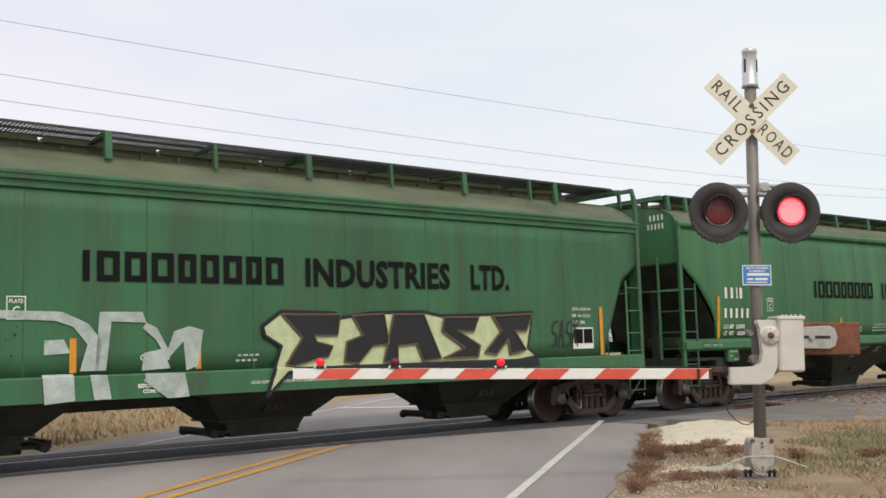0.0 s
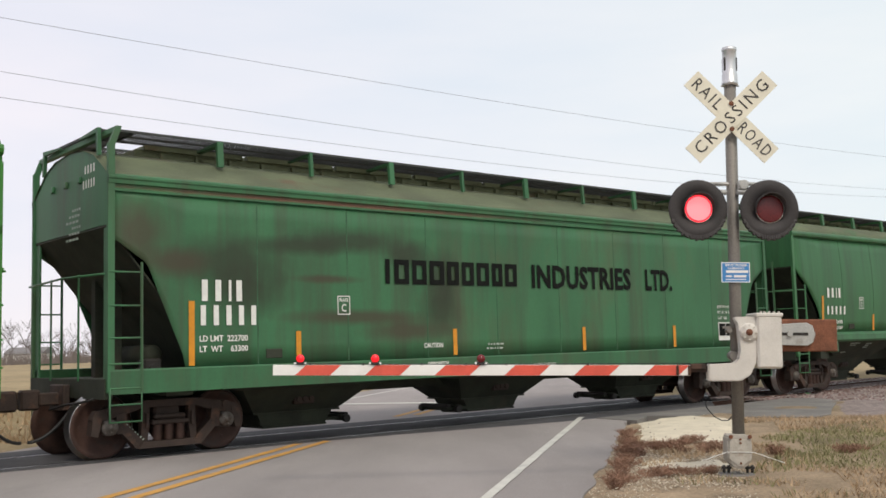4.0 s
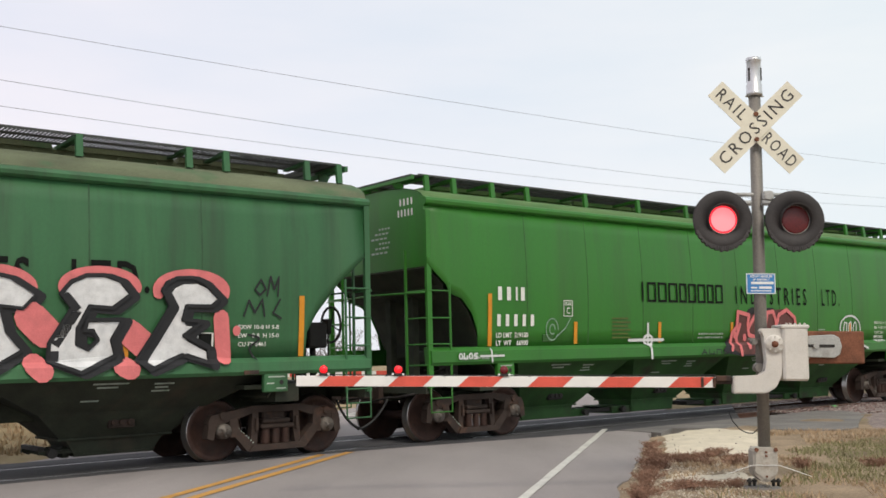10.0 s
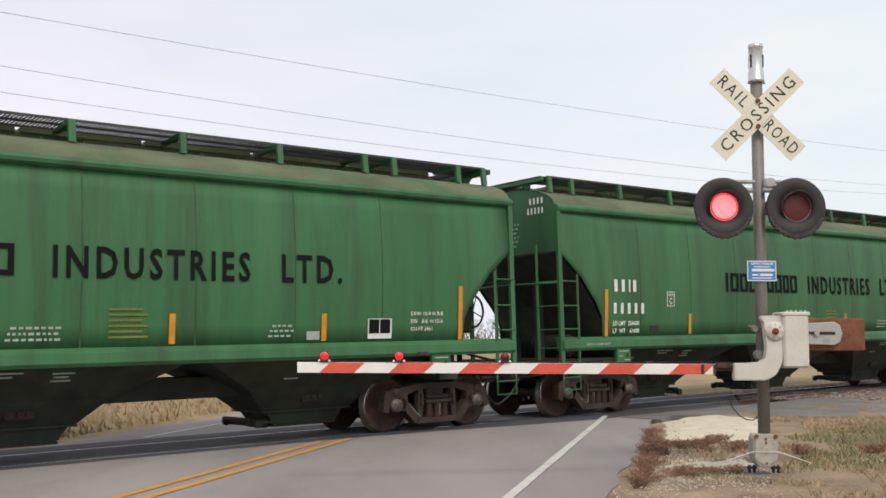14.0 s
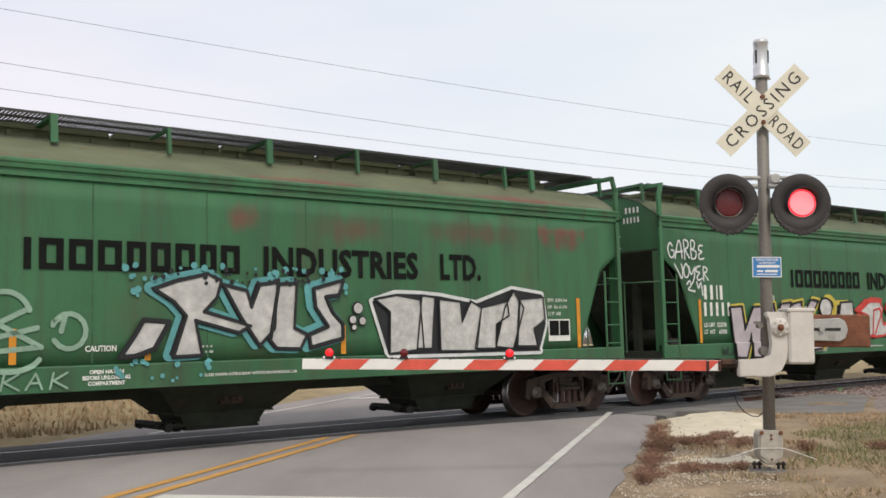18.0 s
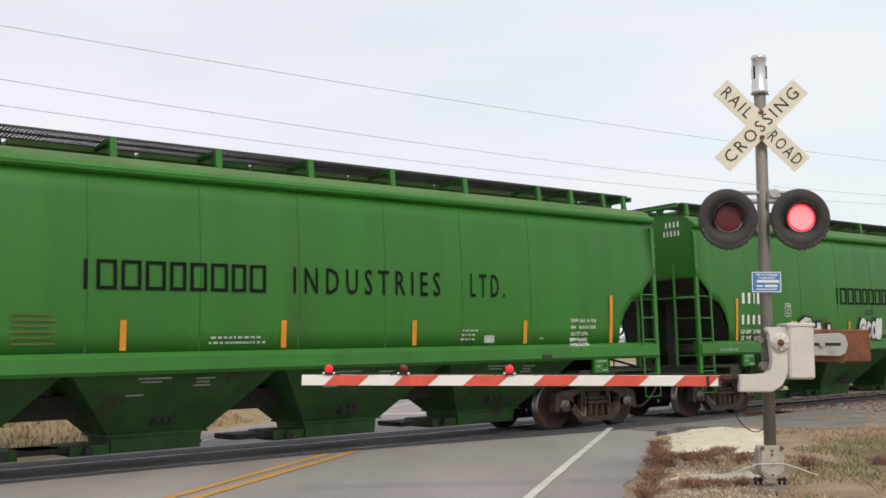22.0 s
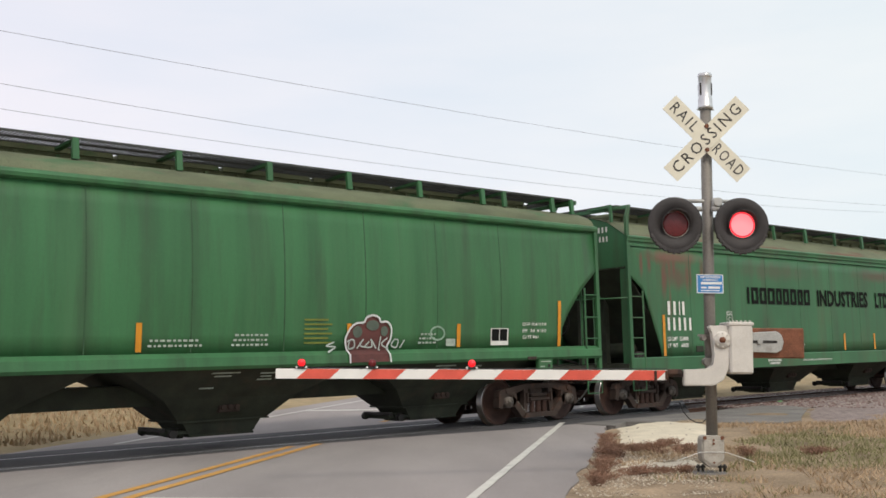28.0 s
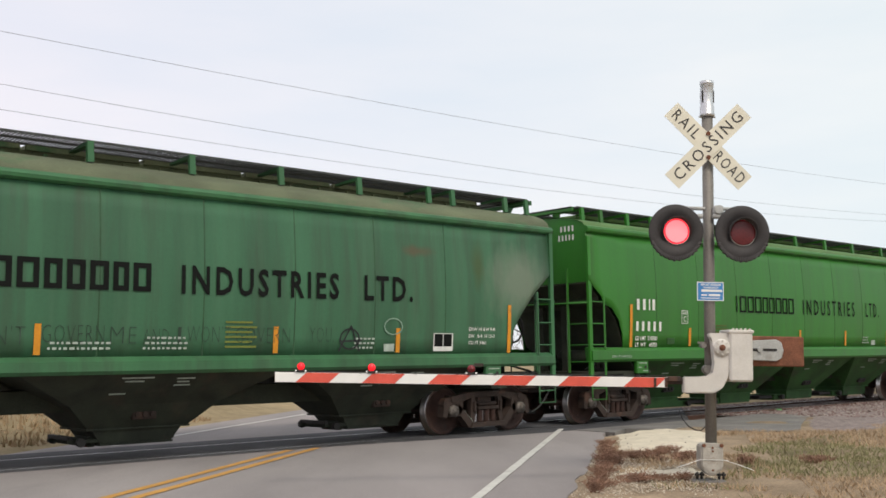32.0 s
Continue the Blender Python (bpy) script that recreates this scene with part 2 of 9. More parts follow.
M = {
    "green_a": material("green_paint_old", (0.037, 0.135, 0.057), 0.55, vary=0.18, scale=1.2, fine=25, bump=0.06,
                        second=(0.075, 0.095, 0.045), amount=0.47, stretch=(1.0, 1.0, 0.35), hard=0.25, rand=0.12, streak=((0.050, 0.060, 0.033), 0.75, 1.6), grainy=0.10),
    "green_b": material("green_paint_mid", (0.034, 0.132, 0.048), 0.50, vary=0.22, scale=1.4, fine=25, bump=0.06,
                        second=(0.055, 0.150, 0.062), amount=0.5, stretch=(1.6, 1.0, 0.12), hard=0.3, rand=0.10, streak=((0.030, 0.058, 0.028), 0.8, 1.3), grainy=0.10),
    "green_c": material("green_paint_bright", (0.026, 0.165, 0.014), 0.45, vary=0.10, scale=1.0, fine=20, bump=0.05,
                        second=(0.035, 0.150, 0.020), amount=0.5, stretch=(1.4, 1.0, 0.15), hard=0.3, rand=0.08, streak=((0.032, 0.095, 0.018), 0.6, 1.1), grainy=0.10),
    "roof_a": material("roof_grime_green", (0.098, 0.115, 0.064), 0.75, vary=0.28, scale=2.0, second=(0.13, 0.05, 0.03),
                       amount=0.42, stretch=(0.5, 1, 1), hard=0.2),
    "roof_b": material("roof_dusty_green", (0.110, 0.128, 0.070), 0.8, vary=0.28, scale=2.0, second=(0.05, 0.12, 0.05),
                       amount=0.45, stretch=(0.5, 1, 1)),
    "roof_c": material("roof_dust_on_green", (0.085, 0.165, 0.050), 0.8, vary=0.18, scale=2.0, second=(0.04, 0.14, 0.03),
                       amount=0.48, stretch=(0.5, 1, 1)),
    # dirt plus the shade under the cars, both mixed into this colour
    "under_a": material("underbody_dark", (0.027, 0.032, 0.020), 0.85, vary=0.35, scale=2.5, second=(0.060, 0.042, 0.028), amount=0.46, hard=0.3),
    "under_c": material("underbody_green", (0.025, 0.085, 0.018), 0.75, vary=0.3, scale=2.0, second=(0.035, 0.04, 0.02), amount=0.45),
    "grating": material("grating_steel", (0.055, 0.058, 0.055), 0.6, metal=0.4, vary=0.2),
    "seam_a": material("weld_seam_old", (0.027, 0.090, 0.039), 0.6, vary=0.3, scale=4),
    "seam_b": material("weld_seam_mid", (0.021, 0.070, 0.026), 0.6, vary=0.3, scale=4),
    "seam_c": material("weld_seam_bright", (0.020, 0.090, 0.012), 0.6, vary=0.3, scale=4),
    "faint": material("faded_white_print", (0.36, 0.42, 0.36), 0.6, vary=0.2, scale=9, second=(0.18, 0.26, 0.18), amount=0.42, bump=0),
    "white": material("white_lettering", (0.72, 0.72, 0.68), 0.6, vary=0.08, scale=9, second=(0.35, 0.42, 0.36), amount=0.36, bump=0),
    "black": material("black_lettering", (0.008, 0.009, 0.008), 0.85, vary=0.2, bump=0, spec=0.15),
    "orange": material("orange_reflector", (0.62, 0.25, 0.015), 0.4, vary=0.12, scale=6, bump=0, second=(0.35, 0.16, 0.03), amount=0.38),
    "spray_white": material("spray_white", (0.62, 0.63, 0.63), 0.6, vary=0.12, scale=5, bump=0),
    "spray_black": material("spray_black", (0.012, 0.012, 0.014), 0.6, vary=0.2, bump=0),
    "spray_pink": material("spray_pink", (0.66, 0.17, 0.17), 0.6, vary=0.12, scale=5, bump=0),
    "spray_red": material("spray_red", (0.55, 0.05, 0.04), 0.6, vary=0.12, bump=0),
    "spray_rust": material("spray_maroon", (0.11, 0.035, 0.03), 0.6, vary=0.25, bump=0),
    "spray_cream": material("spray_cream", (0.50, 0.56, 0.32), 0.6, vary=0.12, scale=6, bump=0),
    "spray_teal": material("spray_teal", (0.10, 0.32, 0.33), 0.6, vary=0.15, bump=0),
    "truck": material("cast_steel_rusty", (0.042, 0.027, 0.021), 0.8, metal=0.1, vary=0.3, scale=5, second=(0.095, 0.048, 0.031), amount=0.45, bump=0.3),
    "capsteel": material("bearing_cap_steel", (0.13, 0.115, 0.10), 0.6, metal=0.4, vary=0.25, scale=12, second=(0.07, 0.045, 0.033), amount=0.48),
    "wheel": material("wheel_rust", (0.062, 0.031, 0.023), 0.7, metal=0.2, vary=0.25, scale=5, second=(0.05, 0.035, 0.03), amount=0.45),
    "tread": material("polished_tread", (0.42, 0.41, 0.40), 0.28, metal=1.0, vary=0.1),
    "iron": material("dark_iron", (0.028, 0.025, 0.023), 0.7, metal=0.2, vary=0.3),
    "hose": material("rubber_hose", (0.02, 0.02, 0.02), 0.6, vary=0.2),
    "rail": material("rail_rust", (0.10, 0.05, 0.033), 0.75, metal=0.2, vary=0.25, scale=6),
    "railtop": material("rail_head", (0.36, 0.36, 0.37), 0.3, metal=1.0, vary=0.1),
    "asphalt": material("worn_asphalt", (0.285, 0.257, 0.248), 0.9, vary=0.14, scale=0.6, fine=70, bump=0.5, second=(0.200, 0.181, 0.177),
                        amount=0.5, hard=0.3, stretch=(1.0, 0.25, 1), spec=0.3),
    "fresh": material("dark_asphalt", (0.058, 0.057, 0.061), 0.85, vary=0.2, scale=1.5, fine=70, bump=0.5, second=(0.10, 0.098, 0.10), amount=0.45, spec=0.4),
    "shoulder": material("shoulder_asphalt", (0.185, 0.172, 0.160), 0.9, vary=0.2, scale=1.2, fine=80, bump=0.5, second=(0.13, 0.127, 0.125), amount=0.46, spec=0.3),
    "roadwhite": material("road_white", (0.54, 0.525, 0.48), 0.8, vary=0.1, scale=4, second=(0.34, 0.33, 0.32), amount=0.42, bump=0.3),
    "roadyellow": material("road_yellow", (0.52, 0.27, 0.06), 0.8, vary=0.12, scale=4, second=(0.34, 0.22, 0.10), amount=0.42, bump=0.3),
    "grass": material("dry_turf", (0.27, 0.205, 0.14), 0.95, vary=0.3, scale=1.3, fine=25, bump=0.8, second=(0.17, 0.155, 0.085), amount=0.45, hard=0.25, spec=0.1),
    "field": material("stubble_field", (0.30, 0.235, 0.14), 0.95, vary=0.2, scale=0.15, fine=3, bump=0.4, spec=0.1),
    "ballast": material("ballast_base", (0.22, 0.175, 0.16), 0.95, vary=0.3, scale=6, fine=30, bump=0.9),
    "limestone": material("limestone_gravel", (0.60, 0.53, 0.41), 0.95, vary=0.10, scale=3, fine=45, bump=0.7, second=(0.45, 0.39, 0.30), amount=0.36),
    "stone": material("ballast_stone", (0.25, 0.20, 0.185), 0.9, vary=0.2, scale=9, rand=0.3),
    "galv": material("galvanised_steel", (0.42, 0.42, 0.40), 0.55, metal=0.35, vary=0.14, scale=6, second=(0.30, 0.285, 0.25), amount=0.42),
    "mast": material("weathered_mast", (0.20, 0.185, 0.165), 0.6, metal=0.3, vary=0.2, scale=3, second=(0.15, 0.115, 0.09), amount=0.45, stretch=(2, 2, 0.4)),
    "alu": material("brushed_aluminium", (0.62, 0.62, 0.62), 0.38, metal=0.8, vary=0.1, scale=8),
    "cream": material("sign_sheet_aged", (0.72, 0.685, 0.56), 0.55, vary=0.06, scale=4, second=(0.62, 0.54, 0.36), amount=0.36),
    "signblack": material("sign_black", (0.035, 0.032, 0.03), 0.6, vary=0.2, bump=0),
    "hood": material("black_hood", (0.030, 0.026, 0.026), 0.65, vary=0.2, scale=8, second=(0.06, 0.05, 0.045), amount=0.38),
    "lens": material("red_lens_unlit", (0.105, 0.010, 0.012), 0.25, vary=0.25, scale=40, fine=120, bump=0.4),
    "cast": material("grey_casting", (0.40, 0.37, 0.32), 0.7, vary=0.12, scale=6, second=(0.28, 0.24, 0.19), amount=0.42, bump=0.2),
    "box": material("painted_housing", (0.60, 0.57, 0.52), 0.6, vary=0.08, scale=4, second=(0.44, 0.40, 0.34), amount=0.4),
    "rust": material("rusted_plate", (0.17, 0.065, 0.034), 0.85, vary=0.35, scale=5, second=(0.33, 0.13, 0.045), amount=0.44, bump=0.4),
    "blue": material("sign_blue", (0.045, 0.22, 0.52), 0.45, vary=0.08, bump=0),
    "signwhite": material("sign_white", (0.78, 0.78, 0.76), 0.45, vary=0.05, bump=0),
    "armwhite": material("arm_white", (0.80, 0.785, 0.74), 0.5, vary=0.05, scale=5, second=(0.66, 0.63, 0.56), amount=0.35),
    "armred": material("arm_red_sheet", (0.66, 0.095, 0.06), 0.45, vary=0.10, scale=6),
    "weed": material("dry_weed", (0.27, 0.155, 0.105), 0.95, vary=0.3, scale=4, bump=0, rand=0.0),
    "blade_dry": material("grass_blade_dry", (0.40, 0.29, 0.18), 0.95, vary=0.25, scale=2, bump=0),
    "blade_green": material("grass_blade_green", (0.215, 0.205, 0.095), 0.95, vary=0.25, scale=2, bump=0),
    "twig": material("bare_twigs", (0.16, 0.135, 0.125), 0.95, vary=0.2, scale=0.3, bump=0),
    "farhouse": material("pale_wall", (0.55, 0.53, 0.50), 0.9, vary=0.08),
    "farroof": material("grey_roof", (0.20, 0.19, 0.19), 0.9, vary=0.1),
    "wire": material("wire_dark", (0.09, 0.085, 0.09), 0.6, vary=0.1, bump=0),
    "signal_green": material("green_marker", (0.10, 0.42, 0.12), 0.5, vary=0.1),
    "wood": material("creosoted_wood", (0.085, 0.062, 0.05), 0.9, vary=0.25, scale=5),
}


def glowing(name, colour, strength):
    m = bpy.data.materials.new(name)
    m.use_nodes = True
    t = m.node_tree
    b = t.nodes["Principled BSDF"]
    b.inputs["Base Color"].default_value = (*colour, 1)
    b.inputs["Emission Color"].default_value = (*colour, 1)
    b.inputs["Emission Strength"].default_value = strength
    b.inputs["Roughness"].default_value = 0.3
    return m


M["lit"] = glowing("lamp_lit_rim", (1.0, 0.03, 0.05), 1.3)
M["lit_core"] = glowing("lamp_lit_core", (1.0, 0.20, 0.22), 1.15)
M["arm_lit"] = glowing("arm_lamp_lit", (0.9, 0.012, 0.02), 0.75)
M["arm_dim"] = material("arm_lamp_dim", (0.14, 0.008, 0.010), 0.12, vary=0.1, bump=0)


# ---- mesh helpers ----
def part(name, bm, mat, parent=None, label="", smooth=False):
    """Links a bmesh as one mesh object under a thing or a part."""
    me = bpy.data.meshes.new(name)
    bm.normal_update()
    bm.to_mesh(me)
    bm.free()
    for m in (mat if isinstance(mat, (list, tuple)) else [mat]):
        me.materials.append(m)
    if smooth:
        for p in me.polygons:
            p.use_smooth = True
    ob = new(name, me)
    ob.parent = parent
    if label:
        tagged(ob, label)
    return ob


def thing(name, label, category, m=None, group="", kind=""):
    ob = new(name)
    tagged(ob, label, category, group, kind)
    if m is not None:
        ob.matrix_basis = m
    return ob


def box(bm, x0, x1, y0, y1, z0, z1, m=None, bevel=0.0, mat=0):
    vs = [bm.verts.new((x, y, z)) for x in (x0, x1) for y in (y0, y1) for z in (z0, z1)]
    fs = [bm.faces.new([vs[i] for i in q]) for q in ((0, 1, 3, 2), (4, 6, 7, 5), (0, 4, 5, 1), (2, 3, 7, 6), (0, 2, 6, 4), (1, 5, 7, 3))]
    for f in fs:
        f.material_index = mat
    if bevel:
        es = list({e for f in fs for e in f.edges})
        r = bmesh.ops.bevel(bm, geom=es, offset=bevel, segments=1, affect="EDGES", clamp_overlap=True)
        vs = list({v for f in r["faces"] for v in f.verts} | {v for v in vs if v.is_valid})
    if m is not None:
        for v in vs:
            v.co = m @ v.co
    return vs


def rod(bm, a, b, r0, r1=None, n=8, caps=True, mat=0):
    """A round bar from a to b."""
    a, b = Vector(a), Vector(b)
    r1 = r0 if r1 is None else r1
    d = (b - a)
    q = d.to_track_quat("Z", "Y").to_matrix()
    rings = []
    for p, r in ((a, r0), (b, r1)):
        rings.append([bm.verts.new(p + q @ Vector((r * math.cos(k * math.tau / n), r * math.sin(k * math.tau / n), 0))) for k in range(n)])
    for k in range(n):
        f = bm.faces.new((rings[0][k], rings[0][(k + 1) % n], rings[1][(k + 1) % n], rings[1][k]))
        f.smooth = n > 6
        f.material_index = mat
    if caps:
        bm.faces.new(rings[0][::-1]).material_index = mat
        bm.faces.new(rings[1]).material_index = mat


def tube(bm, pts, r, n=8):
    """One bent round bar through the points."""
    pts = [Vector(p) for p in pts]
    rings = []
    for k, p in enumerate(pts):
        d = (pts[min(k + 1, len(pts) - 1)] - pts[max(k - 1, 0)]).normalized()
        side = d.cross(Vector((0.13, 0.31, 0.94)))
        side = (side if side.length > 0.05 else d.cross(Vector((1, 0, 0)))).normalized()
        up = side.cross(d)
        rings.append([bm.verts.new(p + (side * math.cos(a * math.tau / n) + up * math.sin(a * math.tau / n)) * r) for a in range(n)])
    for p, q in zip(rings, rings[1:]):
        for a in range(n):
            bm.faces.new((p[a], p[(a + 1) % n], q[(a + 1) % n], q[a])).smooth = True
    bm.faces.new(rings[0][::-1])
    bm.faces.new(rings[-1])
    bmesh.ops.recalc_face_normals(bm, faces=bm.faces)


def lathe(bm, prof, n=24, axis="y", mats=None):
    """Turns (radius, along) pairs round an axis."""
    rings = []
    for r, h in prof:
        ring = []
        for k in range(n):
            a = k * math.tau / n
            if axis == "y":
                ring.append(bm.verts.new((r * math.cos(a), h, r * math.sin(a))))
            elif axis == "z":
                ring.append(bm.verts.new((r * math.cos(a), r * math.sin(a), h)))
            else:
                ring.append(bm.verts.new((h, r * math.cos(a), r * math.sin(a))))
        rings.append(ring)
    for i, (p, q) in enumerate(zip(rings, rings[1:])):
        for k in range(n):
            f = bm.faces.new((p[k], p[(k + 1) % n], q[(k + 1) % n], q[k]))
            f.smooth = True
            if mats:
                f.material_index = mats[i]
    bmesh.ops.recalc_face_normals(bm, faces=bm.faces)
    return rings


def prism(bm, pts, y0, y1, mat=0):
    """An outline in x and z, pulled from y0 to y1."""
    a = [bm.verts.new((x, y0, z)) for x, z in pts]
    b = [bm.verts.new((x, y1, z)) for x, z in pts]
    n = len(pts)
    fs = [bm.faces.new(a), bm.faces.new(b[::-1])]
    for k in range(n):
        fs.append(bm.faces.new((a[k], b[k], b[(k + 1) % n], a[(k + 1) % n])))
    for f in fs:
        f.material_index = mat
    return fs


def words(text, height, thick=0.0, width=None, spacing=1.0, extrude=0.0):
    """A flat mesh of letters in x and z, its left foot at the origin; height is that of the capitals."""
    cu = bpy.data.curves.new("words", "FONT")
    cu.body, cu.size, cu.offset, cu.space_character, cu.extrude = text, height / 0.70, thick, spacing, extrude
    cu.resolution_u = 2
    ob = bpy.data.objects.new("words", cu)
    me = bpy.data.meshes.new_from_object(ob)
    bpy.data.objects.remove(ob)
    bpy.data.curves.remove(cu)
    bm = bmesh.new()
    bm.from_mesh(me)
    bpy.data.meshes.remove(me)
    xs = [v.co.x for v in bm.verts]
    x0, x1 = min(xs), max(xs)
    k = 1.0 if width is None else width / (x1 - x0)
    for v in bm.verts:
        v.co = Vector(((v.co.x - x0) * k, -v.co.z, v.co.y))
    return bm


def patch(bm, x0, x1, z0, z1, y=0.0, slant=0.0, mat=0):
    h = z1 - z0
    f = bm.faces.new([bm.verts.new(p) for p in ((x0, y, z0), (x1, y, z0), (x1 + slant * h, y, z1), (x0 + slant * h, y, z1))])
    f.material_index = mat


def ring(bm, xc, zc, w, h, t, y=0.0, n=14, mat=0, power=1.0):
    """A plain flat oval ring."""
    o, i = [], []
    for k in range(n):
        a = k * math.tau / n
        c, s = math.cos(a), math.sin(a)
        c, s = math.copysign(abs(c) ** power, c), math.copysign(abs(s) ** power, s)
        o.append(bm.verts.new((xc + c * w / 2, y, zc + s * h / 2)))
        i.append(bm.verts.new((xc + c * (w / 2 - t), y, zc + s * (h / 2 - t))))
    for k in range(n):
        f = bm.faces.new((o[k], o[(k + 1) % n], i[(k + 1) % n], i[k]))
        f.material_index = mat


# ---- plan: the track, and the road that crosses it ----
ANG, TRACK = 39.97, 14.87
U = Vector((math.cos(radians(ANG)), math.sin(radians(ANG)), 0))
N = Vector((-U.y, U.x, 0))


def on_track(u, v, z=0.0):
    return U * u + N * (TRACK + v) + Vector((0, 0, z))


ROAD0, RD = Vector((1.16, 13.0, 0)), Vector((0.2255, 0.9742, 0))
RP = Vector((RD.y, -RD.x, 0))


def on_road(s, o, z=0.0):
    return ROAD0 + RD * s + RP * o + Vector((0, 0, z))


def road_of(x, y):
    d = Vector((x, y, 0)) - ROAD0
    return d.dot(RD), d.dot(RP)


def track_of(x, y):
    p = Vector((x, y, 0))
    return p.dot(U), p.dot(N) - TRACK


# ---- ground ----
def smooth_step(a, b, x):
    k = min(1.0, max(0.0, (x - a) / (b - a)))
    return k * k * (3 - 2 * k)


def ground_z(x, y):
    s, o = road_of(x, y)
    u, v = track_of(x, y)
    off = max(o - 0.9, -8.6 - o, 0.0)          # metres outside the paving
    z = -0.022 + 0.017 * smooth_step(0.0, 0.12, off) + 0.005 * smooth_step(0.1, 0.8, off)
    if off > 0:
        z += 0.035 * noise.noise(Vector((x * 0.7, y * 0.7, 0))) * min(1, off) + 0.014 * noise.noise(Vector((x * 4, y * 4, 3)))
    if abs(v) < 3.2:
        z = min(z, -0.06 - 0.16 * smooth_step(3.2, 2.0, abs(v)) * (1 if off > 0 else 0))
    if v > 3.5 and o < -8.6:                   # a low bank across the track
        z += 0.45 * smooth_step(0.2, 2.5, -8.6 - o) * smooth_step(3.5, 6.0, v)
    far = math.hypot(x, y - 15)
    return z if far < 60 else z * max(0.0, 1 - (far - 60) / 60)


def coords(lo, hi, fine_lo, fine_hi, step):
    c = list(np.arange(fine_lo, fine_hi + 1e-6, step))
    k, d = fine_hi, step
    while k < hi:
        d *= 1.35
        k += d
        c.append(min(k, hi))
    k, d = fine_lo, step
    while k > lo:
        d *= 1.35
        k -= d
        c.insert(0, max(k, lo))
    return c


def build_ground():
    xs, ys = coords(-2500, 2500, -16, 22, 0.3), coords(-2500, 2500, 4, 42, 0.3)
    verts = [(x, y, ground_z(x, y)) for y in ys for x in xs]
    w = len(xs)
    faces = [(j * w + i, j * w + i + 1, (j + 1) * w + i + 1, (j + 1) * w + i) for j in range(len(ys) - 1) for i in range(w - 1)]
    me = bpy.data.meshes.new("ground")
    me.from_pydata(verts, [], faces)
    me.materials.append(M["grass"])
    me.materials.append(M["field"])
    for p in me.polygons:
        c = p.center
        u, v = track_of(c.x, c.y)
        if v > 2.8 or math.hypot(c.x, c.y) > 70:
            p.material_index = 1
        p.use_smooth = True
    tagged(new("ground", me), "dry brown and green turf ground reaching flat to the horizon", "ground", kind="structure")


build_ground()


def slab(name, pts, z, mat, label, category="road", depth=0.12, cuts=0):
    """A flat slab with a thickness, from an outline in x and y."""
    bm = bmesh.new()
    a = [bm.verts.new((p[0], p[1], z)) for p in pts]
    b = [bm.verts.new((p[0], p[1], z - depth)) for p in pts]
    bm.faces.new(a)
    bm.faces.new(b[::-1])
    for k in range(len(pts)):
        bm.faces.new((a[k], b[k], b[(k + 1) % len(pts)], a[(k + 1) % len(pts)]))
    bmesh.ops.recalc_face_normals(bm, faces=bm.faces)
    return tagged(part(name, bm, mat), label, category, kind="structure")


def crossing_s(o, v):
    """How far along the road the line v beside the track lies, at the offset o."""
    p, d = on_road(0, o), RD
    return (v + TRACK - p.dot(N)) / d.dot(N)


def ragged(s0, s1, o, step=0.12, amp=0.07, seed=0.0):
    n = max(2, int(abs(s1 - s0) / step))
    out = []
    for k in range(n + 1):
        s = s0 + (s1 - s0) * k / n
        out.append(on_road(s, o + amp * noise.noise(Vector((s * 1.3, seed, 0.5))) + 0.4 * amp * noise.noise(Vector((s * 5, seed, 2)))))
    return out


road_near = ragged(-26, crossing_s(0.92, -1.10), 0.92, seed=1.0) + [on_road(crossing_s(-8.4, -1.10), -8.4), on_road(-26, -8.4)]
slab("road", road_near, 0.0, M["asphalt"], "worn grey asphalt road up to the railway crossing")
road_far = [on_road(crossing_s(0.92, 1.62), 0.92), on_road(120, 0.92), on_road(120, -8.4), on_road(crossing_s(-8.4, 1.62), -8.4)]
slab("road", road_far, 0.0, M["asphalt"], "worn grey asphalt road beyond the railway crossing")


def crossing():
    """Dark asphalt between and beside the rails, with gaps along the rails."""
    for v0, v1, wide in ((-1.10, -0.80, 0.0), (-0.64, 0.64, 0.0), (0.80, 1.62, 0.0)):
        pts = []
        for o, v in ((2.6, v0), (2.6, v1), (-9.4, v1), (-9.4, v0)):
            pts.append(on_road(crossing_s(o, v), o))
        slab("crossing_panel", pts, 0.004, M["fresh"], "dark patched asphalt between the rails of the crossing", "road")


crossing()
# dark resurfaced strip on the near side of the rails
strip = []
for k in range(31):
    o = 2.6 - k * 0.4
    strip.append(on_road(crossing_s(o, -1.102), o))
for k in range(31):
    o = -9.4 + k * 0.4
    edge = -1.16 - 0.72 * smooth_step(-4.0, 0.4, o) + 0.03 * noise.noise(Vector((o * 2, 0, 0)))
    strip.append(on_road(crossing_s(o, edge), o))
slab("resurfaced_strip", strip, 0.004, M["fresh"], "dark resurfaced asphalt strip along the near rail", depth=0.02)


